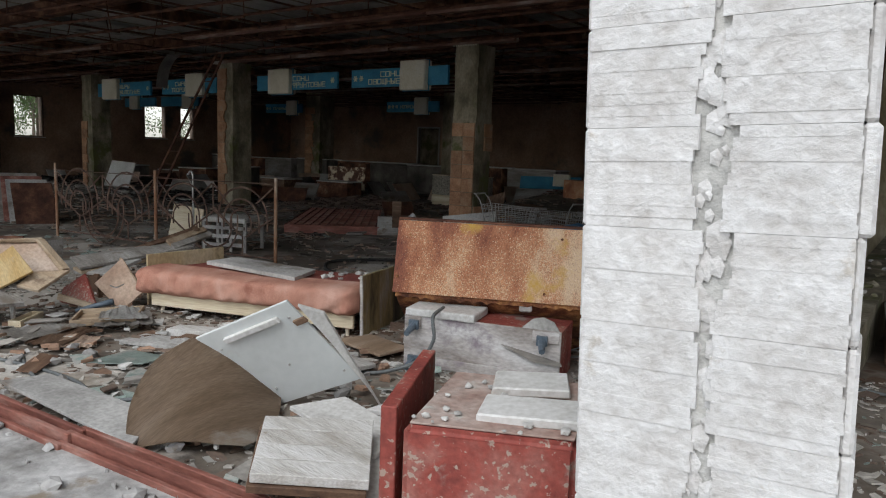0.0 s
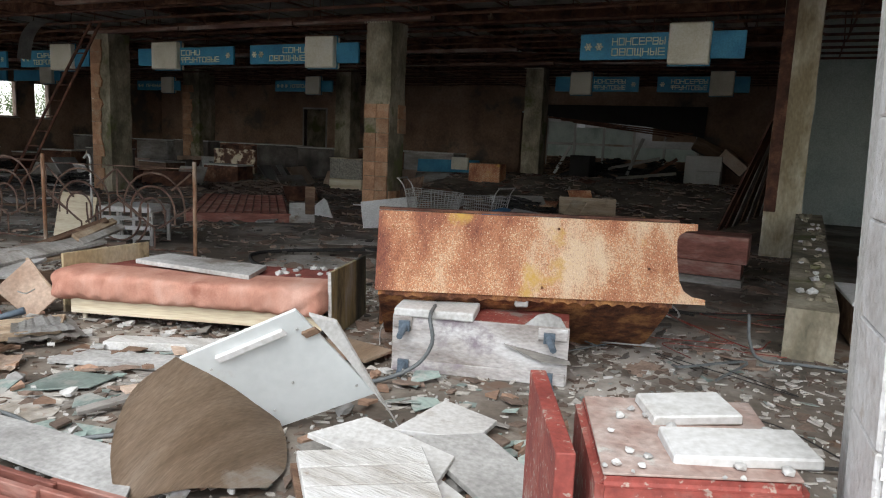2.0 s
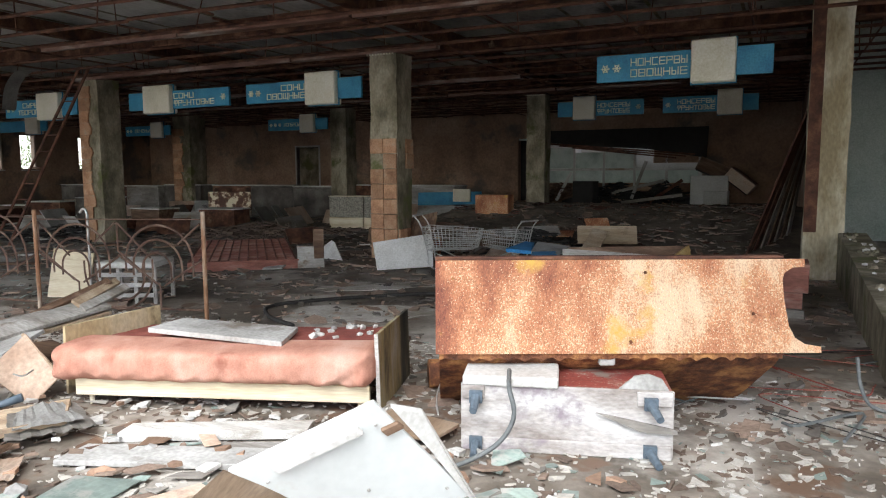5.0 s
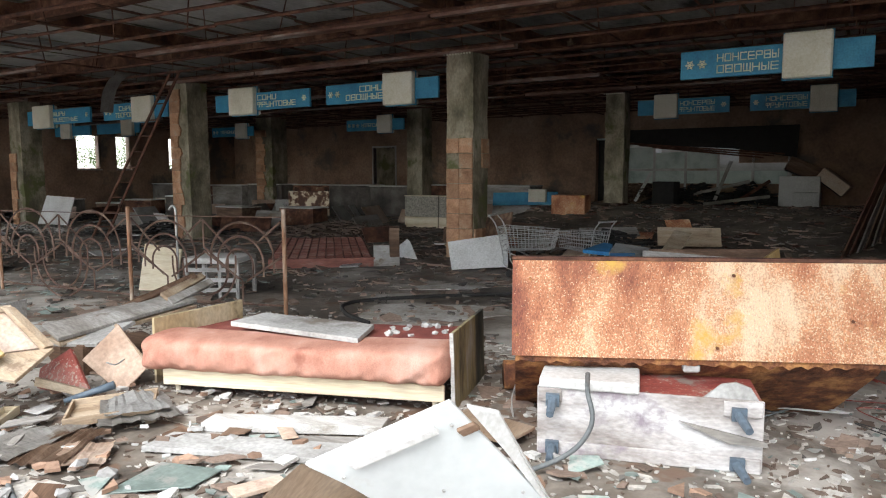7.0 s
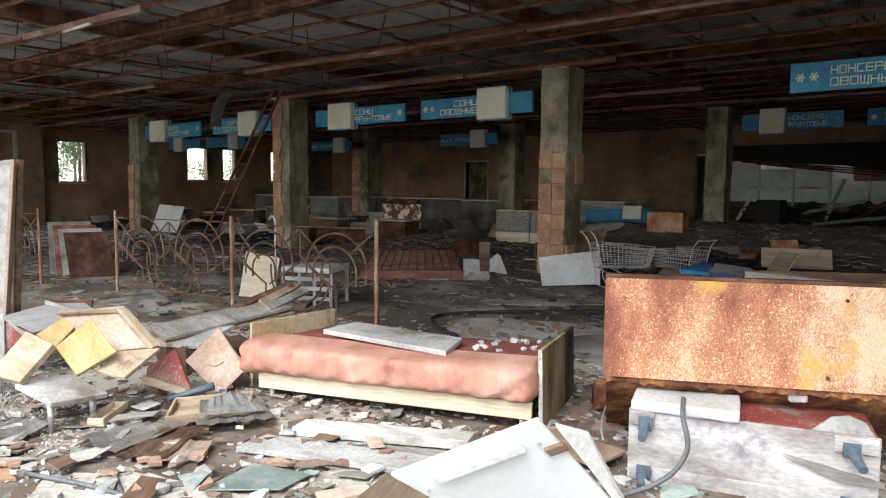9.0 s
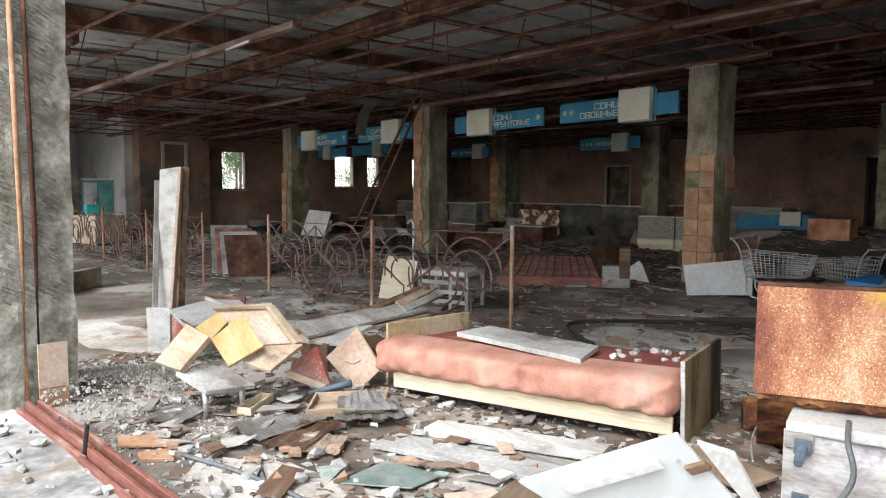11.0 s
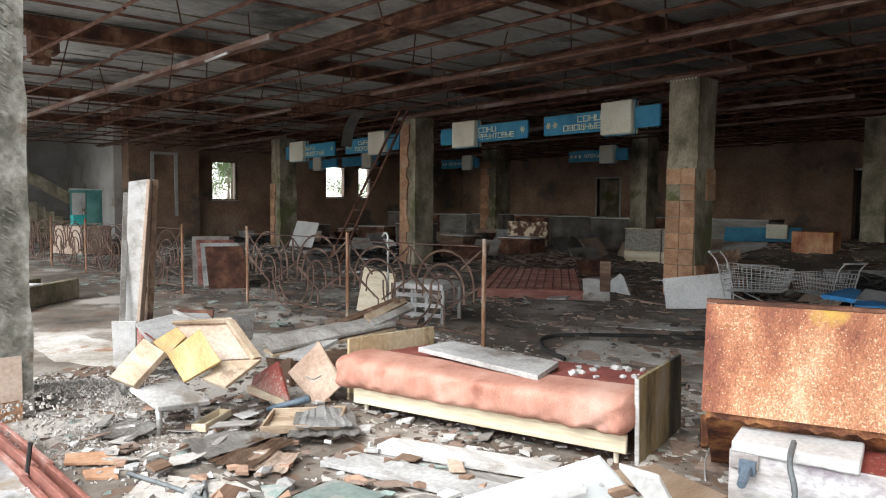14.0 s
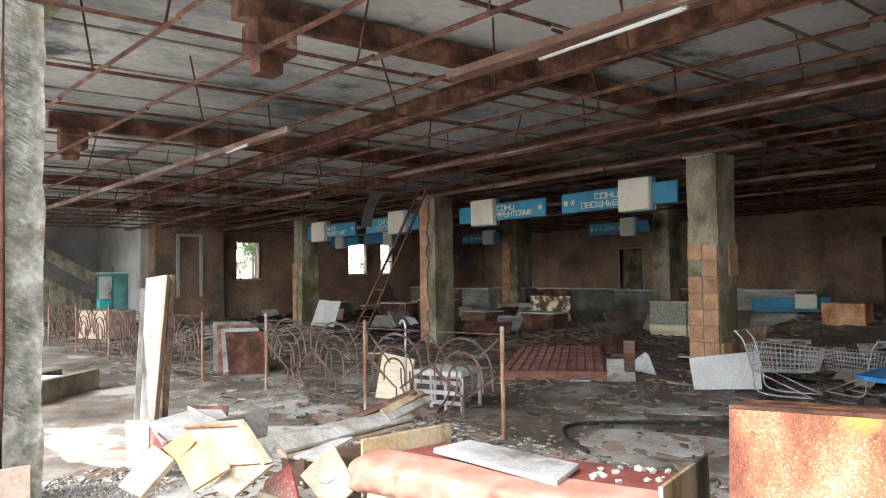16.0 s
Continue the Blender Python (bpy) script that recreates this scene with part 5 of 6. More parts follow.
quad_board("side", [(-7.525, 3.64, 0.46), (-7.427, 3.61, 0.333), (-7.123, 3.865, 0.333), (-7.202, 3.914, 0.47)], 0.02, "rust", "rust-stained side", "", parent=ch)
quad_board("side", [(-6.78, 3.659, 0.441), (-6.594, 3.591, 0.245), (-6.878, 4.159, 0.215), (-7.045, 4.257, 0.431)], 0.03, "weathered", "", "", parent=ch)
quad_board("end", [(-7.525, 3.64, 0.46), (-7.437, 3.61, 0.274), (-6.594, 3.591, 0.245), (-6.78, 3.659, 0.441)], 0.03, "weathered", "", "", parent=ch)
drawer(pose(-4.82, 3.27, 0.03, 3, -3, 50), 0.5, 0.34, 0.05, "pale_wood", "pale_wood", "pale yellow wooden drawer lying upside on rubble")
drawer(pose(-5.13, 3.04, 0.01, 0, 0, 130), 0.35, 0.1, 0.05, "cream", "cream", "small cream wooden tray lying on rubble")
bm = bmesh.new()
rod(bm, (-5.2, 3.5, 0.06), (-5.0, 3.72, 0.14), 0.016, 8, 0.028)
solo("loose_furniture_foot", bm, M["plastic"], "slate grey tapered furniture leg lying loose", "furniture leg", smooth=True)
def warped_sheet(pts, seed, mt, label):
    """A delaminating sheet: a rippled surface with torn edges, curling at its rim."""
    a, b, c, d = [Vector(p) for p in pts]
    r = random.Random(seed)
    bm = bmesh.new()
    nu, nv = 18, 12
    g = []
    for j in range(nv + 1):
        for i in range(nu + 1):
            u, v = i / nu, j / nv
            tear = 0.05 * noise.noise(Vector((seed, v * 5, 0))) if i in (0, nu) else 0.0
            tear2 = 0.06 * noise.noise(Vector((u * 6, seed, 3))) if j in (0, nv) else 0.0
            p = a.lerp(b, u + tear).lerp(d.lerp(c, u + tear), v + tear2)
            p.z += 0.022 * noise.noise(Vector((u * 2, v * 2.6, seed))) + 0.012 * noise.noise(Vector((u * 9, v * 2, seed + 5))) + 0.02
            g.append(bm.verts.new(p))
    for j in range(nv):
        for i in range(nu):
            k = j * (nu + 1) + i
            bm.faces.new((g[k], g[k + 1], g[k + nu + 2], g[k + nu + 1]))
    bmesh.ops.solidify(bm, geom=list(bm.faces), thickness=0.006)
    bmesh.ops.recalc_face_normals(bm, faces=bm.faces)
    solo("rotten_sheet", bm, M[mt], label, "board", group="rotten sheets")


warped_sheet([(-4.57, 3.33, 0.05), (-4.32, 3.72, 0.05), (-4.92, 3.96, 0.07), (-4.97, 3.6, 0.05)], 1, "weathered", "rotten grey veneered sheet peeling in layers")
warped_sheet([(-4.62, 3.40, 0.08), (-4.42, 3.70, 0.08), (-4.85, 3.85, 0.10), (-4.88, 3.6, 0.08)], 2, "grey_board", "rotten grey veneered sheet peeling in layers")
warped_sheet([(-4.94, 2.81, 0.03), (-4.55, 2.83, 0.03), (-4.6, 3.3, 0.06), (-4.9, 3.1, 0.05)], 3, "weathered", "rotten grey veneered sheet peeling in layers")
warped_sheet([(-4.55, 2.83, 0.02), (-4.30, 2.98, 0.02), (-4.5, 3.34, 0.05), (-4.66, 3.2, 0.05)], 4, "brown_wood", "rotten brown veneer torn into strips")
warped_sheet([(-4.35, 2.9, 0.01), (-4.15, 3.1, 0.01), (-4.35, 3.3, 0.03), (-4.5, 3.1, 0.03)], 5, "veneer", "pale torn veneer curled on the rubble")
warped_sheet([(-5.5, 2.4, 0.01), (-5.2, 2.6, 0.01), (-5.35, 2.85, 0.03), (-5.6, 2.7, 0.02)], 6, "weathered", "rotten grey veneered sheet peeling in layers")
for pts in ([(-5.21, 2.25, 0.03), (-5.05, 2.21, 0.03), (-4.89, 2.44, 0.03), (-5.08, 2.49, 0.03)], [(-4.9, 2.27, 0.02), (-4.78, 2.26, 0.02), (-4.68, 2.40, 0.02), (-4.85, 2.43, 0.02)]):
    quad_board("clay_tile", pts, 0.02, "tile", "loose ochre clay tile on the floor", "tile", "loose tiles")
for pts in ([(-3.84, 2.90, 0.03), (-3.55, 3.16, 0.03), (-3.58, 3.37, 0.03), (-3.92, 3.27, 0.03)], [(-3.4, 2.6, 0.015), (-2.9, 2.72, 0.015), (-3.0, 2.88, 0.015), (-3.35, 2.8, 0.015)], [(-3.05, 3.05, 0.02), (-2.75, 3.1, 0.02), (-2.8, 3.3, 0.02), (-3.15, 3.2, 0.02)]):
    quad_board("glass_sheet", pts, 0.008, "glass_shard", "broken sheet of dusty green glass", "glass", "broken glass sheets")
for pts in ([(-4.7, 2.45, 0.02), (-4.2, 2.62, 0.02), (-3.6, 2.72, 0.015), (-3.2, 2.66, 0.02)], [(-4.4, 2.75, 0.02), (-3.9, 2.6, 0.02), (-3.3, 2.55, 0.02)], [(-3.1, 2.6, 0.02), (-2.8, 2.75, 0.08), (-2.7, 3.0, 0.02), (-2.75, 3.2, 0.02)]):
    bm = bmesh.new()
    tube(bm, curve_points(pts, 6), 0.012, 6)
    solo("cable", bm, M["hose"], "thick grey cable lying on the rubble", "cable", group="cables on the floor", smooth=True)


# ---------------------------------------------------------------- wrought rails
def rail_panel(t, x0, x1, h, seed):
    """One bay of bent flat-bar scrolls between two posts."""
    w = x1 - x0
    bm = bmesh.new()
    rod(bm, (x0, 0, h - 0.03), (x1, 0, h - 0.05), 0.006, 5)
    part("top_wire", bm, M["rail_iron"], t)
    bm = bmesh.new()
    rod(bm, (x0, 0, 0.13), (x1, 0, 0.10), 0.012, 5)
    part("bottom_bar", bm, M["rail_iron"], t)
    bays = max(2, round(w / 1.02))
    bw = w / bays
    for i in range(bays):
        cx = x0 + bw * (i + 0.5)
        for rr, cz, flip, sx in ((0.40 * bw, 0.56, 1, 0.0), (0.29 * bw, 0.52, 1, 0.02), (0.17 * bw, 0.50, 1, 0.03), (0.42 * bw, 0.46, -1, bw / 2), (0.30 * bw, 0.44, -1, bw / 2 - 0.02)):
            if cx + sx + rr > x1:
                continue
            top_ = h * cz
            pts = [(cx + sx + rr, 0, top_ - flip * 0.10)] + [(cx + sx + rr * math.cos(a), 0, top_ + flip * rr * 0.95 * math.sin(a)) for a in [math.pi * k / 12 for k in range(13)]] + [(cx + sx - rr, 0, top_ - flip * 0.14)]
            bm = bmesh.new()
            tube(bm, pts, 0.013, 4)
            part("scroll", bm, M["rail_iron"], t)
        e_ = cx + bw / 2 - 0.01
        for (xa, za), (xb, zb) in (((e_, 0.93 * h), (e_, 0.66 * h)), ((e_, 0.66 * h), (cx + 0.05, 0.36 * h)), ((e_ - bw, 0.60 * h), (cx - 0.06, 0.34 * h)), ((cx, 0.34 * h), (cx, 0.12 * h)), ((e_, 0.93 * h), (cx + 0.1, 0.60 * h)), ((e_ - bw + 0.02, 0.93 * h), (e_ - bw * 0.72, 0.74 * h)), ((cx, 0.34 * h), (e_, 0.62 * h))):
            bm = bmesh.new()
            rod(bm, (xa, 0, za), (xb, 0, zb), 0.012, 4)
            part("bar", bm, M["rail_iron"], t)


def rail(pts, label):
    for (a, b) in zip(pts, pts[1:]):
        d0 = Vector(b) - Vector(a)
        t = thing("railing", label, "railing", pose(a[0], a[1], 0, 0, 0, math.degrees(math.atan2(d0.y, d0.x))), "wrought railings")
        rail_panel(t, 0.03, d0.length - 0.03, 1.08, 1)
        bm = bmesh.new()
        rod(bm, (0, 0, 0), (0, 0, 1.13), 0.022, 8)
        part("post", bm, M["post"], t, "rust-streaked tubular post")
    t = thing("railing_post", "rust-streaked tubular railing post", "post", pose(pts[-1][0], pts[-1][1], 0), "wrought railings")
    bm = bmesh.new()
    rod(bm, (0, 0, 0), (0, 0, 1.13), 0.022, 8)
    part("post", bm, M["post"], t)


rail([(-6.02, 6.3), (-8.05, 5.92), (-10.56, 5.75)], "rusted wrought-iron railing with scroll pattern")
rail([(-12.0, 5.3), (-14.2, 5.08), (-16.4, 4.87), (-18.6, 4.65), (-20.8, 4.42)], "rusted wrought-iron railing with scroll pattern")
bm = bmesh.new()
tube(bm, curve_points([(-7.45, 6.1, 0), (-7.45, 6.1, 0.8), (-7.45, 6.1, 1.08), (-7.5, 6.1, 1.14), (-7.56, 6.1, 1.10)], 5), 0.014, 6)
solo("bent_pipe", bm, M["chrome"], "thin bent pipe standing by the railing", "pipe", smooth=True)
quad_board("yellow_board", [(-8.95, 6.62, 0.0), (-8.45, 6.8, 0.0), (-8.55, 7.0, 0.52), (-9.1, 6.85, 0.58)], 0.03, "cream", "yellowish board leaning behind the railing", "board", "boards by the railing")
sl = thing("stool", "low plastic-topped stool with webbed sides behind the railing", "stool", pose(-7.75, 6.95, 0, 0, 0, 25))
part("seat", boxes(((-0.34, -0.3, 0.42), (0.34, 0.3, 0.49)), bevel=0.015), M["white_board"], sl)
for i in range(3):
    part("slat", boxes(((-0.32, -0.29, 0.08 + 0.12 * i), (0.32, -0.27, 0.13 + 0.12 * i))), M["grey_board"], sl)
for x in (-0.32, -0.1, 0.1, 0.32):
    part("leg", boxes(((x - 0.02, -0.268, 0.0), (x + 0.02, -0.24, 0.42))), M["grey_board"], sl)
for x in (-0.32, 0.32):
    part("leg", boxes(((x - 0.02, 0.24, 0.0), (x + 0.02, 0.28, 0.42))), M["grey_board"], sl)

# ---------------------------------------------------------------- middle of the hall
gt = thing("steel_grate", "large red-brown steel mesh grate lying flat on rubble", "grate", pose(-9.0, 8.95, 0.10, 0, 0, 41))
for i in range(17):
    part("bar", boxes(((0.0, i * 0.24, 0.0), (1.65, i * 0.24 + 0.03, 0.03))), M["red_frame"], gt)
for i in range(12):
    part("crossbar", boxes(((i * 0.147, 0.0, 0.031), (i * 0.147 + 0.022, 3.87, 0.05))), M["red_frame"], gt)
part("edge_bar", boxes(((0.0, -0.05, -0.1), (1.68, -0.002, 0.05)), bevel=0.004), M["red_frame"], gt)
bk = thing("small_cabinet_end", "small broken cabinet end, dark above and cream below", "board", pose(-7.72, 10.0, 0, 0, 0, 42))
part("dark_post", boxes(((0.26, 0.0, 0.0), (0.42, 0.1, 0.62)), bevel=0.005), M["brown_wood"], bk)
part("cream_front", boxes(((0, -0.02, 0.0), (0.42, -0.002, 0.34)), bevel=0.004, m=pose(0, 0, 0, -8)), M["weathered"], bk)
quad_board("white_triangle", [(-8.35, 11.2, 0.02), (-7.55, 11.0, 0.02), (-7.8, 11.15, 0.30), (-7.9, 11.2, 0.34)], 0.02, "white_board", "white broken corner of a board standing on rubble", "board")
cb = bmesh.new()
tube(cb, curve_points([(-4.3, 8.9, 0.02), (-4.9, 8.5, 0.02), (-5.67, 7.75, 0.02), (-5.95, 7.2, 0.02), (-5.6, 6.75, 0.02), (-5.1, 6.5, 0.02)], 8), 0.022, 7)
solo("thick_cable", cb, M["dark"], "thick black cable looping over the bare floor", "cable", smooth=True)
quad_board("white_slab", [(-6.44, 10.31, 0.0), (-5.62, 10.62, 0.07), (-5.72, 10.78, 0.56), (-6.58, 10.42, 0.42)], 0.03, "white_board", "stained white panel propped at a slant", "board", "boards by the pillar")
quad_board("dark_slab", [(-8.81, 13.83, 0.0), (-6.0, 11.2, 0.0), (-5.95, 11.4, 0.86), (-8.83, 13.95, 0.33)], 0.03, "brown_wood", "dark brown board leaning on the pillar foot", "board", "boards by the pillar")


def cart(m):
    t = thing("shopping_cart", "dull chrome wire shopping cart with bent frame", "shopping cart", m, "shopping carts")

    def face(name, corners, nu, nv, r=0.004):
        a, b, c, d0 = [Vector(p) for p in corners]
        bm = bmesh.new()
        for i in range(nu + 1):
            rod(bm, a.lerp(b, i / nu), d0.lerp(c, i / nu), r, 4)
        for j in range(nv + 1):
            rod(bm, a.lerp(d0, j / nv), b.lerp(c, j / nv), r * 1.3, 4)
        part(name, bm, M["chrome"], t)

    B0, B1, B2, B3 = (0.08, 0.05, 0.42), (0.85, 0.08, 0.46), (0.85, 0.42, 0.46), (0.08, 0.45, 0.42)
    T0, T1, T2, T3 = (0.0, 0.0, 0.80), (0.92, 0.04, 0.76), (0.92, 0.46, 0.76), (0.0, 0.5, 0.80)
    face("basket_side", (B0, B1, T1, T0), 14, 5)
    face("basket_side", (B3, B2, T2, T3), 14, 5)
    face("basket_front", (B1, B2, T2, T1), 7, 5)
    face("basket_back", (B0, B3, T3, T0), 7, 5)
    face("basket_bottom", (B0, B1, B2, B3), 12, 6)
    for y in (0.04, 0.46):
        bm = bmesh.new()
        tube(bm, curve_points([(-0.14, y, 0.98), (-0.02, y, 0.82), (0.08, y, 0.42), (0.18, y, 0.14), (0.86, y, 0.12)], 5), 0.011, 6)
        part("frame_tube", bm, M["chrome"], t, smooth=True)
        bm = bmesh.new()
        rod(bm, (0.86, y, 0.12), (0.14, y, 0.42), 0.01, 6)
        part("brace", bm, M["chrome"], t)
    bm = bmesh.new()
    rod(bm, (-0.14, 0.02, 0.98), (-0.14, 0.48, 0.98), 0.016, 8)
    part("handle", bm, M["chrome"], t)
    for x in (0.2, 0.84):
        for y in (0.04, 0.46):
            bm = bmesh.new()
            rod(bm, (x, y - 0.014, 0.055), (x, y + 0.014, 0.055), 0.055, 12)
            part("wheel", bm, M["dark"], t)
    return t


c0 = cart(pose(-5.50, 10.0, 0.0, 0, 0, 10) @ Matrix.Diagonal((0.9, 0.9, 0.9, 1)))
copy_thing(c0, pose(-4.15, 11.0, 0.0, 0, 0, 158) @ Matrix.Diagonal((0.9, 0.9, 0.9, 1)))


def plain_box(name, m, w, d0, h, mat, label, category, lid=True, group=""):
    """A box-like unit with panel seams and an overhanging top."""
    t = thing(name, label, category, m, group)
    part("body", boxes(((0, 0, 0.03), (w, d0, h)), bevel=0.01), M[mat], t)
    part("plinth", boxes(((0.03, 0.03, 0), (w - 0.03, d0 - 0.03, 0.03))), M["dark"], t)
    if lid:
        part("top", boxes(((-0.02, -0.02, h + 0.001), (w + 0.02, d0 + 0.02, h + 0.035)), bevel=0.006), M["white_board"], t)
        part("front_panel", boxes(((0.04, -0.012, 0.1), (w - 0.04, -0.001, h - 0.06)), bevel=0.003), M[mat], t)
    return t


def speckled_unit(m, w):
    t = thing("kitchen_unit", "speckled grey laminate unit with a cream lower drawer", "cabinet", m, "speckled units")
    part("body", boxes(((0, 0.01, 0.30), (w, 0.5, 0.86)), bevel=0.006), M["speckled"], t)
    part("drawer_front", boxes(((0, -0.005, 0.0), (w, 0.5, 0.294)), bevel=0.006), M["cream"], t, "cream lower drawer")
    part("top_edge", boxes(((-0.01, 0, 0.861), (w + 0.01, 0.5, 0.88)), bevel=0.004), M["cream"], t)


speckled_unit(pose(-12.07, 17.1, 0, 0, 0, 3), 1.06)
speckled_unit(pose(-10.98, 17.16, 0, 0, 0, 3), 0.7)
rpn = thing("enamel_display", "white enamel panel blotched with rust, standing on legs", "panel", pose(-16.4, 17.0, 0, 0, 0, 12))
part("sheet", boxes(((0, 0, 0.22), (1.42, 0.05, 0.96)), bevel=0.01), material("rust_blotched_enamel", [(0.10, 0.045, 0.03), (0.22, 0.12, 0.07), (0.72, 0.62, 0.46)], 3.4, 0.7, spread=0.05), rpn)
for x in (0.1, 1.3):
    part("leg", boxes(((x, 0.01, 0), (x + 0.05, 0.04, 0.22))), M["rust"], rpn)
plain_box("rusted_box", pose(-7.43, 16.5, 0.42, 0, 0, 4), 0.81, 0.5, 0.55, "rust_bright", "orange rusted steel box standing on debris", "steel box", False)
plain_box("white_unit", pose(-3.43, 24.4, 0.43, 0, 0, 2), 1.1, 0.7, 0.93, "plaster", "dirty white refrigerated unit near the back wall", "cabinet", False)
plain_box("white_unit", pose(-3.0, 24.0, 0.44, 0, 0, -6), 0.7, 0.35, 0.45, "plaster", "small white unit before the refrigerated one", "cabinet", False)
plain_box("box_on_unit", pose(-3.3, 24.5, 1.55, 0, 24, 10), 0.9, 0.5, 0.45, "brown_wood", "brown box tumbled onto the white unit", "box", False)
plain_box("box_on_unit", pose(-2.5, 24.6, 1.30, 0, 38, -8), 0.9, 0.5, 0.4, "veneer", "beige box tumbled onto the white unit", "box", False)
plain_box("dark_unit", pose(-7.0, 23.6, 0.40, 0, 0, -8), 0.7, 0.5, 0.8, "dark", "black burnt unit before the glazed partition", "cabinet", False)
for k, (x, z, a, L_, mt) in enumerate(((-7.8, 0.5, 62, 1.1, "white_board"), (-5.9, 0.75, 14, 1.7, "weathered"), (-5.2, 0.6, 70, 1.3, "weathered"), (-6.2, 0.5, -30, 1.6, "brown_wood"), (-4.6, 0.5, 35, 1.2, "rust"), (-5.5, 0.45, 8, 1.9, "weathered"), (-7.4, 0.45, 20, 1.2, "dark"), (-4.2, 0.45, -20, 1.4, "brown_wood"))):
    solo("leaning_lath", boxes(((0, 0, 0), (L_, 0.05, 0.10)), bevel=0.004), M[mt], "broken lath slanting in the heap before the glazing", "board", pose(x, 24.6 - 0.12 * k, z, 0, -a, 4), "laths before the glazing")
rng = random.Random(12)
mats_ = ["hall_grey", "rust_beam", "weathered", "hall_grey", "rust_beam", "hall_grey"]
for i in range(9):
    x = -28.2 + 2.05 * i
    plain_box("counter", pose(x, 20.7 + 0.25 * math.sin(i * 1.9), 0, 0, 0, rng.uniform(-5, 5)), 1.9, 0.8, 1.04 + rng.uniform(-0.05, 0.05), mats_[i % 6], "long shop counter with grimy panels and dusty top", "counter", True, "shop counters")
for i in range(6):
    x = -27.0 + 2.3 * i
    plain_box("counter", pose(x, 16.0 + rng.uniform(-0.8, 0.8), 0, 0, 0, rng.uniform(-20, 20)), 1.2, 0.7, rng.uniform(0.45, 0.8), ("hall_grey", "brown_wood", "rust_beam")[i % 3], "low shop unit with dirty panels", "counter", True, "shop counters")
for i in range(44):
    x, y = rng.uniform(-28, -9), rng.uniform(13.2, 24)
    a = rng.uniform(0, 180)
    w, h = rng.uniform(0.5, 1.5), rng.uniform(0.3, 0.7)
    m = pose(x, y, 0.01 + h * 0.5 * math.sin(radians(55)), 0, 0, a) @ pose(0, 0, 0, 55)
    solo("loose_sheet", boxes(((-w / 2, -h / 2, -0.012), (w / 2, h / 2, 0.012)), bevel=0.003), M[rng.choice(["grey_board", "white_board", "brown_wood", "rust", "veneer", "weathered"])], "loose panel leaning among the hall's debris", "board", m, "loose panels in the hall")
quad_board("white_sheet", [(-21.2, 11.9, 0.1), (-19.9, 12.0, 0.1), (-19.8, 12.2, 0.86), (-21.1, 12.15, 0.9)], 0.03, "white_board", "white sheet standing upright in the debris", "board", "loose panels in the hall")
quad_board("blue_slab", [(-4.23, 10.08, 0.46), (-3.84, 10.01, 0.45), (-4.05, 10.78, 0.48), (-4.2, 10.84, 0.49)], 0.05, "blue_board", "bright blue sign board lying on the floor", "board", "boards behind the freezer")
quad_board("blue_slab", [(-3.71, 9.63, 0.43), (-3.4, 9.73, 0.44), (-3.5, 10.01, 0.46), (-3.8, 9.92, 0.45)], 0.04, "blue_board", "bright blue sign board lying on the floor", "board", "boards behind the freezer")
quad_board("grey_slab", [(-3.84, 10.01, 0.45), (-3.43, 9.82, 0.45), (-3.47, 10.64, 0.47), (-4.04, 10.89, 0.49)], 0.04, "grey_board", "grey board lying over the blue sign", "board", "boards behind the freezer")
quad_board("blue_slab", [(-11.1, 20.5, 0.48), (-9.0, 20.6, 0.55), (-9.0, 20.65, 0.93), (-11.1, 20.55, 0.88)], 0.05, "blue", "fallen blue sign panel behind the pillar", "board")
quad_board("light_box", [(-9.85, 20.42, 0.62), (-9.3, 20.45, 0.62), (-9.3, 20.47, 1.0), (-9.85, 20.44, 1.0)], 0.1, "ivory", "ivory light box of the fallen sign", "light box")
dn = thing("plank_trough", "long weathered plank trough with a yellow end behind the freezer", "box", pose(-3.0, 9.0, 0))
quad_board("side", [(-3.03, 8.69, 0.65), (-2.92, 8.41, 0.05), (-1.83, 8.63, 0.09), (-1.88, 8.93, 0.59)], 0.03, "weathered", "", "", parent=dn)
quad_board("side", [(-3.1, 9.19, 0.61), (-3.05, 9.0, 0.1), (-1.73, 9.25, 0.15), (-1.76, 9.45, 0.66)], 0.03, "brown_wood", "", "", parent=dn)
quad_board("end", [(-1.86, 8.83, 0.59), (-1.85, 8.63, 0.12), (-1.64, 9.16, 0.17), (-1.75, 9.35, 0.68)], 0.03, "yellow", "yellow end board", "", parent=dn)
rx = thing("red_crate", "dull red wooden crate with pale broken base", "crate", pose(-0.95, 9.0, 0))
part("body", boxes(((-0.45, 0, 0.26), (0.4, 0.5, 0.56)), bevel=0.006), M["red_frame"], rx)
part("base", boxes(((-0.43, 0.01, 0.09), (0.35, 0.5, 0.255)), bevel=0.004), M["red_frame"], rx)
part("skid", boxes(((-0.45, -0.02, 0.0), (0.37, 0.45, 0.085)), bevel=0.004), M["weathered"], rx)
rng = random.Random(44)
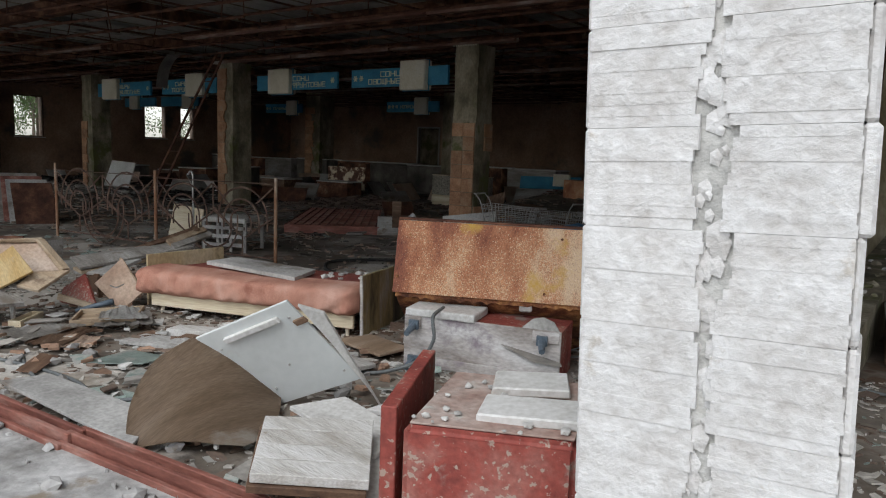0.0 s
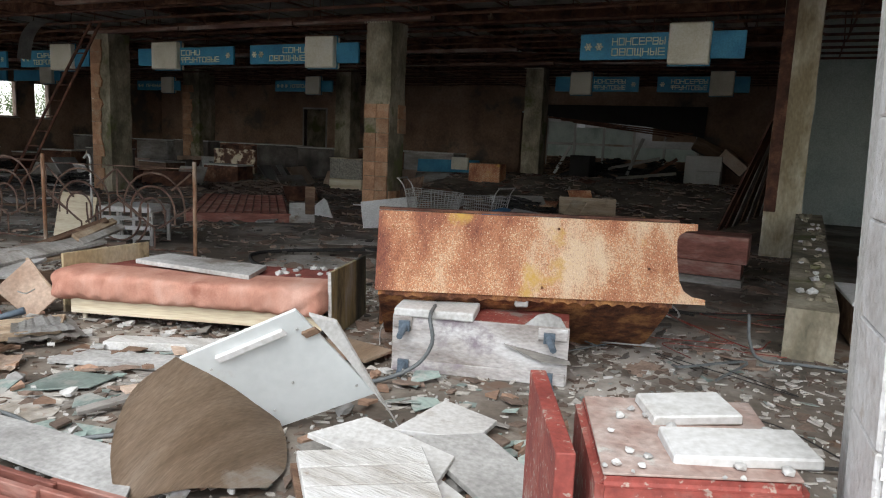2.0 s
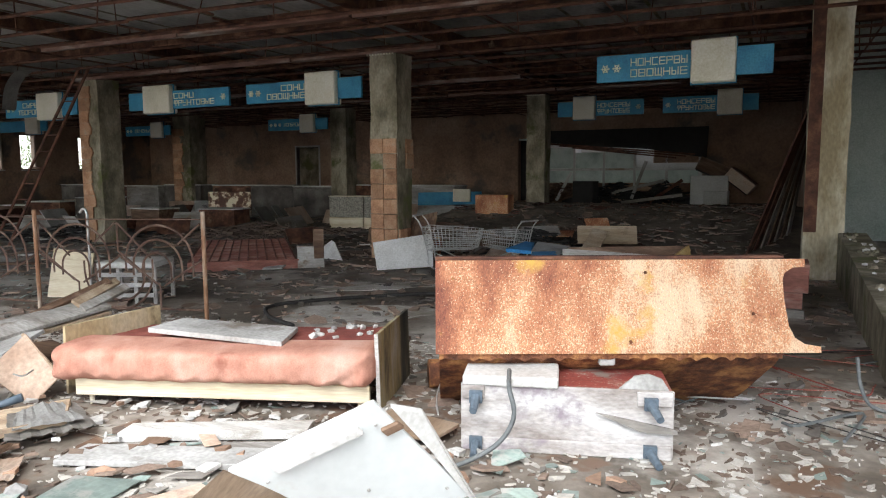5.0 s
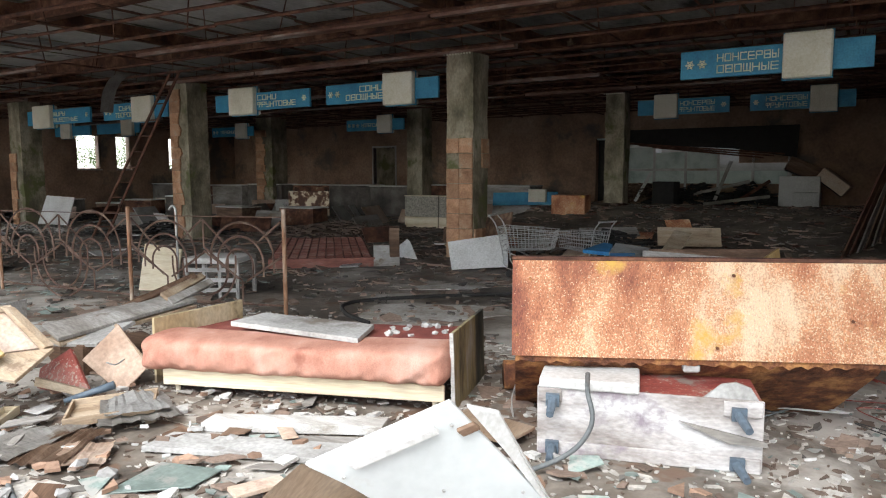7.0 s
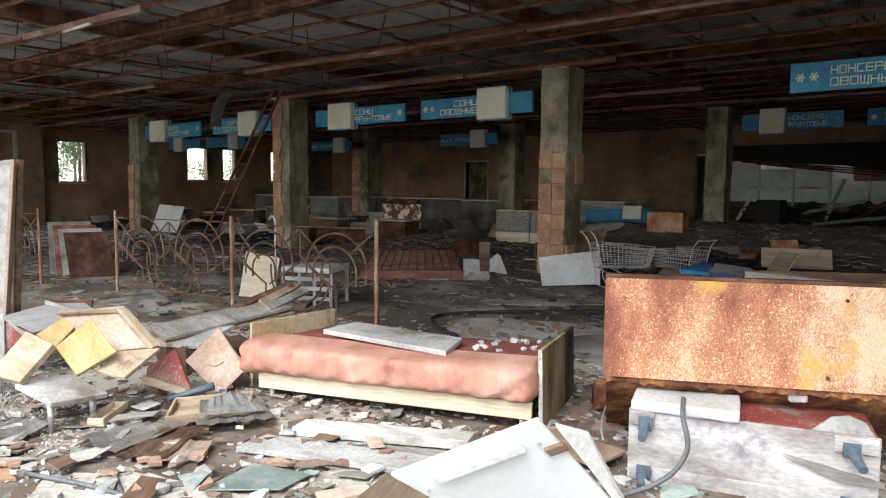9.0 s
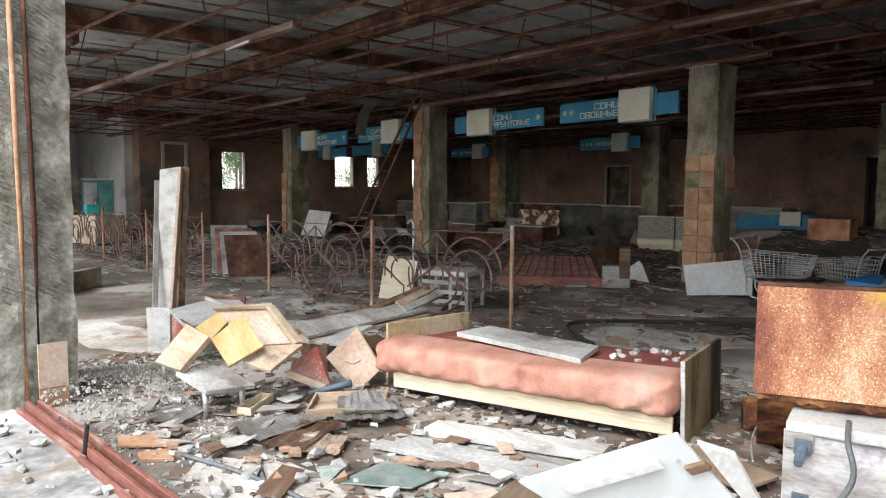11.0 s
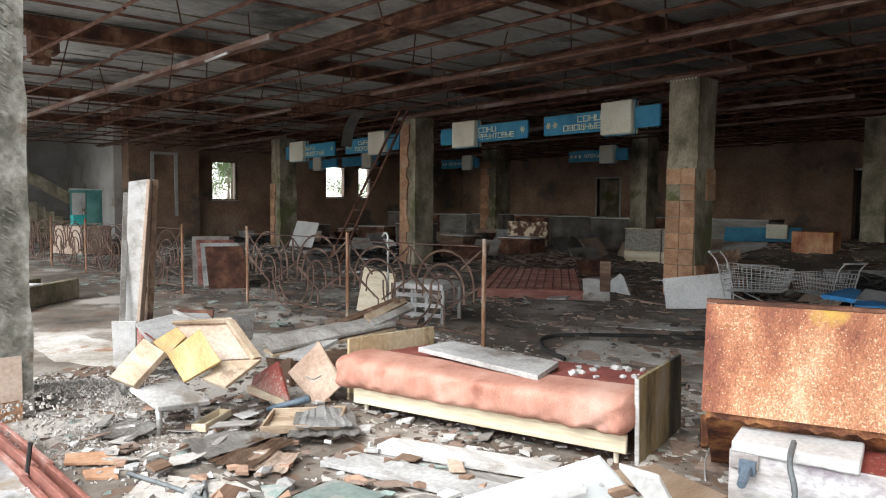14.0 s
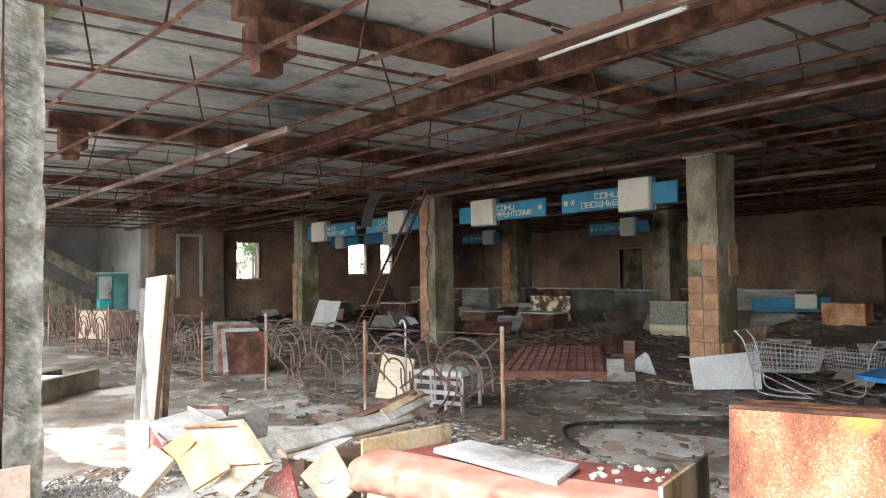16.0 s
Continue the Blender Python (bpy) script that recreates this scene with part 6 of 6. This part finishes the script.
for i in range(22):
    x, y = rng.uniform(-7.6, -3.4), rng.uniform(12.0, 14.6)
    w, h = rng.uniform(0.5, 1.2), rng.uniform(0.25, 0.55)
    tilt = rng.uniform(15, 60)
    m = pose(x, y, 0.02 + h * 0.5 * math.sin(radians(tilt)) + 0.25 * rng.random(), 0, 0, rng.uniform(-50, 50)) @ pose(0, 0, 0, tilt)
    solo("broken_board", boxes(((-w / 2, -h / 2, -0.012), (w / 2, h / 2, 0.012)), bevel=0.003), M[rng.choice(["veneer", "brown_wood", "weathered", "pale_wood", "rust_bright"])], "broken brown board in the heap behind the carts", "board", m, "heap behind the carts")
for i in range(40):
    x, y = rng.uniform(-24, -7.5), rng.uniform(8.0, 20.0)
    w, h = rng.uniform(0.3, 1.1), rng.uniform(0.1, 0.4)
    solo("broken_plank", boxes(((-w / 2, -h / 2, 0), (w / 2, h / 2, 0.025)), bevel=0.003), M[rng.choice(["grey_board", "weathered", "white_board", "brown_wood", "veneer", "plaster"])], "broken board lying flat on the hall floor", "board", pose(x, y, 0.03, rng.uniform(-5, 5), rng.uniform(-5, 5), rng.uniform(0, 180)), "boards on the hall floor")
# bundle of boards leaning on the east wall
for i in range(7):
    x, y = -1.35 + 0.1 * i, 14.0 + 0.22 * i
    quad_board("leaning_board", [(x, y, 0.0), (x + 0.05, y + 0.22, 0.0), (-0.42 + 0.005 * i, y + 0.5, 2.55 - 0.06 * i), (-0.46 + 0.005 * i, y + 0.28, 2.6 - 0.06 * i)], 0.03, "rust" if i < 2 else ("brown_wood" if i % 2 else "weathered"), "long dark board leaning against the wall", "board", "leaning boards")
# tall ladder against the hung grid
la = thing("ladder", "rusty steel ladder leaning up to the ceiling grid", "ladder")
A0, A1 = Vector((-15.55, 10.35, 0)), Vector((-13.25, 10.75, 3.62))
off_ = Vector((-0.45, -0.05, 0))
for o in (Vector((0, 0, 0)), off_):
    bm = bmesh.new()
    rod(bm, A0 + o, A1 + o * 0.55, 0.03, 6)
    part("stile", bm, M["rust"], la)
for i in range(1, 11):
    f = i / 11
    bm = bmesh.new()
    rod(bm, A0.lerp(A1, f), A0.lerp(A1, f) + off_ * (1 - 0.45 * f), 0.014, 5)
    part("rung", bm, M["rust"], la)
# west end: teal vending unit, slabs, boards
tv = thing("metal_locker", "teal painted metal locker with glazed upper part, battered", "locker", pose(-27.6, 6.9, 0, 0, 0, 78))
part("body", boxes(((0, 0.0, 0.0), (1.0, 0.7, 1.85)), bevel=0.01), M["teal"], tv)
part("door", boxes(((0.06, -0.03, 0.3), (0.48, -0.004, 1.75)), bevel=0.006), M["grey_board"], tv)
part("door", boxes(((0.52, -0.03, 0.3), (0.94, -0.004, 1.75)), bevel=0.006), M["teal"], tv)
for o_ in [o for o in tv.children if o.name.startswith("door")]:
    part("handle", boxes(((0.40, -0.06, 0.95), (0.43, -0.031, 1.1)), bevel=0.004), M["chrome"], o_)
part("top_rim", boxes(((-0.03, -0.03, 1.851), (1.03, 0.73, 1.9))), M["green_wall"], tv)
plain_box("turquoise_bin", pose(-24.2, 6.2, 0), 0.4, 0.35, 1.05, "turquoise", "turquoise plastic bin among the debris", "bin", False)
tr = thing("concrete_trough", "long dark concrete trough lying behind the front pillar", "trough", pose(-11.5, 2.95, 0, 0, 0, 137))
part("side", boxes(((0, 0, 0), (1.4, 0.1, 0.3)), bevel=0.01), M["concrete"], tr)
part("side", boxes(((0, 0.6, 0), (1.4, 0.7, 0.3)), bevel=0.01), M["concrete"], tr)
part("lid", boxes(((-0.4, -0.05, 0.302), (0.45, 0.6, 0.33)), bevel=0.005), M["white_board"], tr, "white sheet on the trough")
for i, (mt, z) in enumerate((("weathered", 0.85), ("red_frame", 0.8), ("grey_board", 0.75), ("rust", 0.7))):
    quad_board("upright_slab", [(-13.2 + 0.25 * i, 5.9, 0), (-12.9 + 0.25 * i, 6.5, 0), (-13.25 + 0.2 * i, 6.6, z), (-13.5 + 0.2 * i, 6.0, z)], 0.03, mt, "upright panels leaning against the railing", "board", "panels by the railing")
bx = plain_box("pale_box", pose(-22.5, 5.4, 0, 0, 0, 20), 1.3, 0.9, 0.8, "veneer", "pale collapsed cardboard-coloured box unit", "box", False)
# side room
plain_box("rusted_counter", pose(1.0, 8.2, 0, 0, 0, 3), 1.4, 0.9, 0.72, "rust_bright", "rusted steel counter in the side room", "counter", True)
plain_box("rusted_counter", pose(0.9, 10.8, 0, 0, 0, -4), 1.6, 0.8, 0.8, "rust", "dark rusted counter in the side room", "counter", True)
plain_box("white_tray", pose(1.0, 10.9, 0.84), 0.8, 0.5, 0.16, "white_board", "white tray on the rusted counter", "tray", False)
bm = bmesh.new()
rod(bm, (0, 0, 0), (0, 0, 0.26), 0.12, 14, 0.15)
solo("bucket", bm, M["white_board"], "white plastic bucket beside the low wall", "bucket", pose(0.55, 7.9, 0.35), smooth=True)
bm = bmesh.new()
tube(bm, curve_points([(-0.36, 6.16, 0.32), (-0.33, 6.11, 0.12), (-0.23, 6.06, 0.02), (0.13, 6.12, 0.02), (1.2, 6.1, 0.02)], 7), 0.012, 7)
solo("hose_end", bm, M["hose"], "grey hose rising beside the low wall", "hose", smooth=True)
plain_box("junk_crate", pose(0.35, 6.9, 0, 0, 0, 6), 0.7, 0.9, 0.34, "brown_wood", "brown crate filled with litter beside the low wall", "crate", True)

# ---------------------------------------------------------------- rubble
def scatter(name, mat, n, area, r0, r1, thick, seed, label, z=0.0, lump=False, slope=None):
    """Many broken pieces in one mesh."""
    r = random.Random(seed)
    verts, faces = [], []
    for _ in range(n):
        x, y = r.uniform(area[0], area[1]), r.uniform(area[2], area[3])
        if y < facade(x) + 0.05 and not lump:
            continue
        base = z + (slope(x, y) if slope else 0.0)
        rr = r0 + (r1 - r0) * r.random() ** 2.2
        k, th = r.choice((3, 4, 4, 5)), thick * r.uniform(0.5, 1.5)
        a0, sq = r.uniform(0, 6.28), r.uniform(0.15, 0.9)
        m = pose(x, y, base, r.uniform(-14, 14), r.uniform(-14, 14), r.uniform(0, 360))
        i0 = len(verts)
        pts = [(rr * math.cos(a0 + 6.283 * i / k) * r.uniform(0.7, 1.1), sq * rr * math.sin(a0 + 6.283 * i / k) * r.uniform(0.7, 1.1)) for i in range(k)]
        for zz in (0, th if not lump else rr * 0.8):
            s_ = 0.6 if (lump and zz) else 1.0
            verts += [tuple(m @ Vector((px * s_, py * s_, zz))) for px, py in pts]
        faces.append(tuple(i0 + k + i for i in range(k)))
        for i in range(k):
            j = (i + 1) % k
            faces.append((i0 + i, i0 + j, i0 + k + j, i0 + k + i))
    me = bpy.data.meshes.new(name)
    me.from_pydata(verts, [], faces)
    me.materials.append(M[mat])
    return tagged(new(name, me), label, "rubble", "", "stuff")


random.seed(6)
near = (-7.5, 1.0, 2.2, 6.5)
scatter("fine_rubble", "shard_grey", 4200, near, 0.008, 0.07, 0.008, 31, "fine grey lino and plaster crumbs over the floor")
scatter("brown_splinters", "shard_brown", 2600, near, 0.008, 0.09, 0.008, 32, "brown board splinters over the floor")
scatter("white_crumbs", "shard_white", 1100, near, 0.004, 0.04, 0.01, 33, "white plaster crumbs over the floor")
scatter("glass_bits", "glass_shard", 900, near, 0.01, 0.07, 0.004, 34, "bits of dusty green glass over the floor")
hall = (-29, 0.0, 5.0, 25.5)
scatter("hall_rubble", "hall_grey", 6500, hall, 0.02, 0.14, 0.015, 35, "grey debris over the hall floor")
scatter("hall_splinters", "shard_brown", 5200, hall, 0.02, 0.2, 0.02, 36, "brown board debris over the hall floor")
scatter("hall_white", "shard_grey", 700, hall, 0.012, 0.08, 0.012, 37, "white fragments over the hall floor")
scatter("hall_glass", "glass_shard", 1600, (-28, -8, 4.2, 12), 0.02, 0.16, 0.006, 38, "glass fragments over the hall floor")
scatter("threshold_rubble", "ground", 1500, (-9, 3, 1.2, 2.6), 0.005, 0.04, 0.02, 39, "lime mortar crumbs along the front", lump=True)
scatter("pillar_rubble", "shard_grey", 4200, (-7.2, -5.0, 2.0, 3.2), 0.004, 0.022, 0.01, 40, "mortar crumbs heaped at the front pillar", z=-0.005, lump=True, slope=lambda x, y: max(0.0, 0.16 - 0.16 * math.hypot(x + 6.3, y - 2.25)))
for i, (hx, hy, hr, hh) in enumerate(((-6.5, 13.2, 1.5, 0.55), (-4.9, 13.4, 1.4, 0.5), (-6.8, 18.2, 1.4, 0.55), (-5.4, 20.5, 2.0, 0.5), (-16.5, 13.0, 2.0, 0.35), (-21.0, 9.5, 2.5, 0.3), (-12.5, 14.8, 1.8, 0.35), (-25.0, 14.0, 2.5, 0.4))):
    scatter("debris_heap", ("shard_brown", "dark", "shard_grey")[i % 3], 520, (hx - hr, hx + hr, hy - hr, hy + hr), 0.05, 0.34, 0.03, 60 + i, "heap of dark broken boards and rubble", slope=lambda x, y, hx=hx, hy=hy, hr=hr, hh=hh: random.random() * max(0.0, hh * (1 - math.hypot(x - hx, y - hy) / hr)))



def soil_z(x, y):
    up = min(1.0, max(0.0, (y - 12.9) / 5.2))
    side = min(1.0, max(0.0, (x + 10.2) / 2.4))
    return 0.66 * up * up * (3 - 2 * up) * (1 - 0.35 * min(1.0, max(0.0, (y - 19) / 5))) * side * side * (3 - 2 * side)


bay = (-9.5, -0.8, 12.8, 26.0)
scatter("soil_rubble", "hall_grey", 2600, bay, 0.015, 0.11, 0.02, 81, "grey crumbs over the heaped soil", slope=soil_z)
scatter("soil_splinters", "shard_brown", 1700, bay, 0.02, 0.22, 0.02, 82, "dark board splinters over the heaped soil", slope=soil_z)
scatter("soil_scraps", "rust", 500, bay, 0.03, 0.25, 0.02, 83, "rusted scraps over the heaped soil", slope=soil_z)
for i, (hx, hy, hr) in enumerate(((-6.0, 25.2, 1.7), (-7.9, 25.3, 1.2), (-4.4, 25.4, 1.3))):
    scatter("debris_heap", ("dark", "brown_wood", "dark")[i], 620, (hx - hr, hx + hr, hy - 0.9, hy + 0.9), 0.06, 0.34, 0.03, 84 + i, "black burnt heap before the glazed partition", slope=lambda x, y, hx=hx, hr=hr: 0.4 + 0.75 * random.random() * max(0.0, 1 - abs(x - hx) / hr))
# single pieces near the front
rng = random.Random(123)
for i in range(22):
    x, y = rng.uniform(-6.0, -2.4), rng.uniform(2.5, 4.0)
    if y < facade(x) + 0.3 or y > 3.3 + 0.33 * (x + 5.0) + 0.5:
        continue
    w, d_ = rng.uniform(0.10, 0.32), rng.uniform(0.05, 0.14)
    bm = boxes(((-w / 2, -d_ / 2, 0), (w / 2, d_ / 2, rng.choice((0.006, 0.012, 0.02)))), bevel=0.002)
    for v in bm.verts:
        v.co.x += noise.noise(Vector((v.co.y * 9, i, 0))) * 0.06
        v.co.z += 0.03 * abs(noise.noise(Vector((v.co.x * 5, v.co.y * 5, i))))
    mt = rng.choice(("weathered", "grey_board", "shard_grey", "brown_wood", "veneer", "weathered"))
    solo("torn_scrap", bm, M[mt], "flat torn scrap of board or lino on the floor", "rubble", pose(x, y, 0.012 + rng.random() * 0.04, rng.uniform(-5, 5), rng.uniform(-5, 5), rng.uniform(0, 180)), "floor scraps")
rng = random.Random(77)
kinds = [("broken_tile", "shard_white", "white broken tile piece on the floor", 0.02, 0.07, 0.02), ("board_piece", "shard_brown", "brown splintered board piece on the floor", 0.04, 0.13, 0.012), ("lino_piece", "shard_grey", "grey curled lino piece on the floor", 0.05, 0.15, 0.006), ("tile_piece", "shard_orange", "ochre broken clay tile piece on the floor", 0.03, 0.09, 0.02), ("glass_piece", "glass_shard", "dusty green broken glass piece on the floor", 0.05, 0.17, 0.006)]
protos = []
for nm, mt, lb, r0, r1, th in kinds:
    protos.append([data(nm, shard_bm(rng, rng.uniform(r0, r1), th), M[mt]) for _ in range(9)])
for i in range(420):
    k = rng.randrange(5)
    x, y = rng.uniform(-6.2, -0.1), rng.uniform(2.35, 4.4)
    if y < facade(x) + 0.15 or (k == 4 and x < -4):
        continue
    nm, mt, lb, r0, r1, th = kinds[k]
    ob = new(nm, rng.choice(protos[k]))
    ob.matrix_world = pose(x, y, 0.008 + rng.random() * 0.03, rng.uniform(-9, 9), rng.uniform(-9, 9), rng.uniform(0, 360))
    tagged(ob, lb, "rubble", nm.replace("_", " ") + "s")
stones = [data("stone", lump_bm(rng, rng.uniform(0.03, 0.07)), M["ground"]) for _ in range(8)]
for i in range(60):
    x = rng.uniform(-6.5, 0)
    on = rng.random() < 0.5
    y = facade(x) + (rng.uniform(-0.6, -0.05) if on else rng.uniform(0.2, 1.6))
    ob = new("stone", rng.choice(stones))
    ob.matrix_world = pose(x, y, 0.025, rng.uniform(0, 40), 0, rng.uniform(0, 360))
    tagged(ob, "pale lump of mortar lying at the front", "stone", "mortar lumps")
for i in range(16):
    x, y = rng.uniform(-2.0, 0.0), rng.uniform(4.3, 7.5)
    bm = bmesh.new()
    p0 = Vector((x, y, 0.02))
    tube(bm, curve_points([p0, p0 + Vector((rng.uniform(-0.4, 0.4), rng.uniform(-0.3, 0.3), 0.03)), p0 + Vector((rng.uniform(-0.7, 0.7), rng.uniform(-0.5, 0.5), 0.0)), p0 + Vector((rng.uniform(-1, 1), rng.uniform(-0.5, 0.5), 0.02))], 5), rng.choice((0.004, 0.006, 0.010)), 5)
    solo("cable", bm, M[rng.choice(("hose", "hose", "dark", "red_paint", "white_board"))], "thin cable tangled on the floor by the freezer", "cable", group="cables on the floor")


# ---------------------------------------------------------------- trees outside the west windows
def tree(x, y, h, seed):
    r = random.Random(seed)
    t = thing("tree", "young tree with sparse green leaves outside", "tree", pose(x, y, -0.12), "trees outside")
    bm = bmesh.new()
    tips = []
    tube(bm, curve_points([(0, 0, 0), (0.1, 0.05, h * 0.4), (-0.05, 0.1, h)], 4), 0.09, 6)
    for i in range(14):
        z = h * r.uniform(0.25, 0.95)
        a = r.uniform(0, 6.28)
        L_ = r.uniform(0.8, 2.0)
        e = Vector((math.cos(a) * L_, math.sin(a) * L_, z + r.uniform(0.3, 1.0)))
        rod(bm, (0, 0, z), e, 0.035, 5, 0.008)
        tips.append((Vector((0, 0, z)), e))
    part("trunk", bm, M["bark"], t)
    verts, faces = [], []
    for _ in range(2600):
        a, e = r.choice(tips)
        c = a.lerp(e, r.uniform(0.3, 1.1)) + Vector((r.gauss(0, 0.3), r.gauss(0, 0.3), r.gauss(0, 0.3)))
        m = Matrix.Translation(c) @ pose(0, 0, 0, r.uniform(0, 360), r.uniform(0, 360), r.uniform(0, 360))
        i0 = len(verts)
        verts += [tuple(m @ Vector(p)) for p in ((-0.07, 0, 0), (0, -0.035, 0), (0.07, 0, 0), (0, 0.035, 0.01))]
        faces.append((i0, i0 + 1, i0 + 2, i0 + 3))
    me = bpy.data.meshes.new("crown")
    me.from_pydata(verts, [], faces)
    me.materials.append(M["leaf"])
    c = new("crown", me)
    c.parent = t


for i, (x, y, h) in enumerate(((-36.5, 14.6, 5), (-37, 16.6, 6), (-38, 21.5, 6), (-37.5, 24.0, 6), (-38.6, 26.5, 5), (-40.5, 29.5, 6), (-42, 18.5, 7))):
    tree(x, y, h, 90 + i)
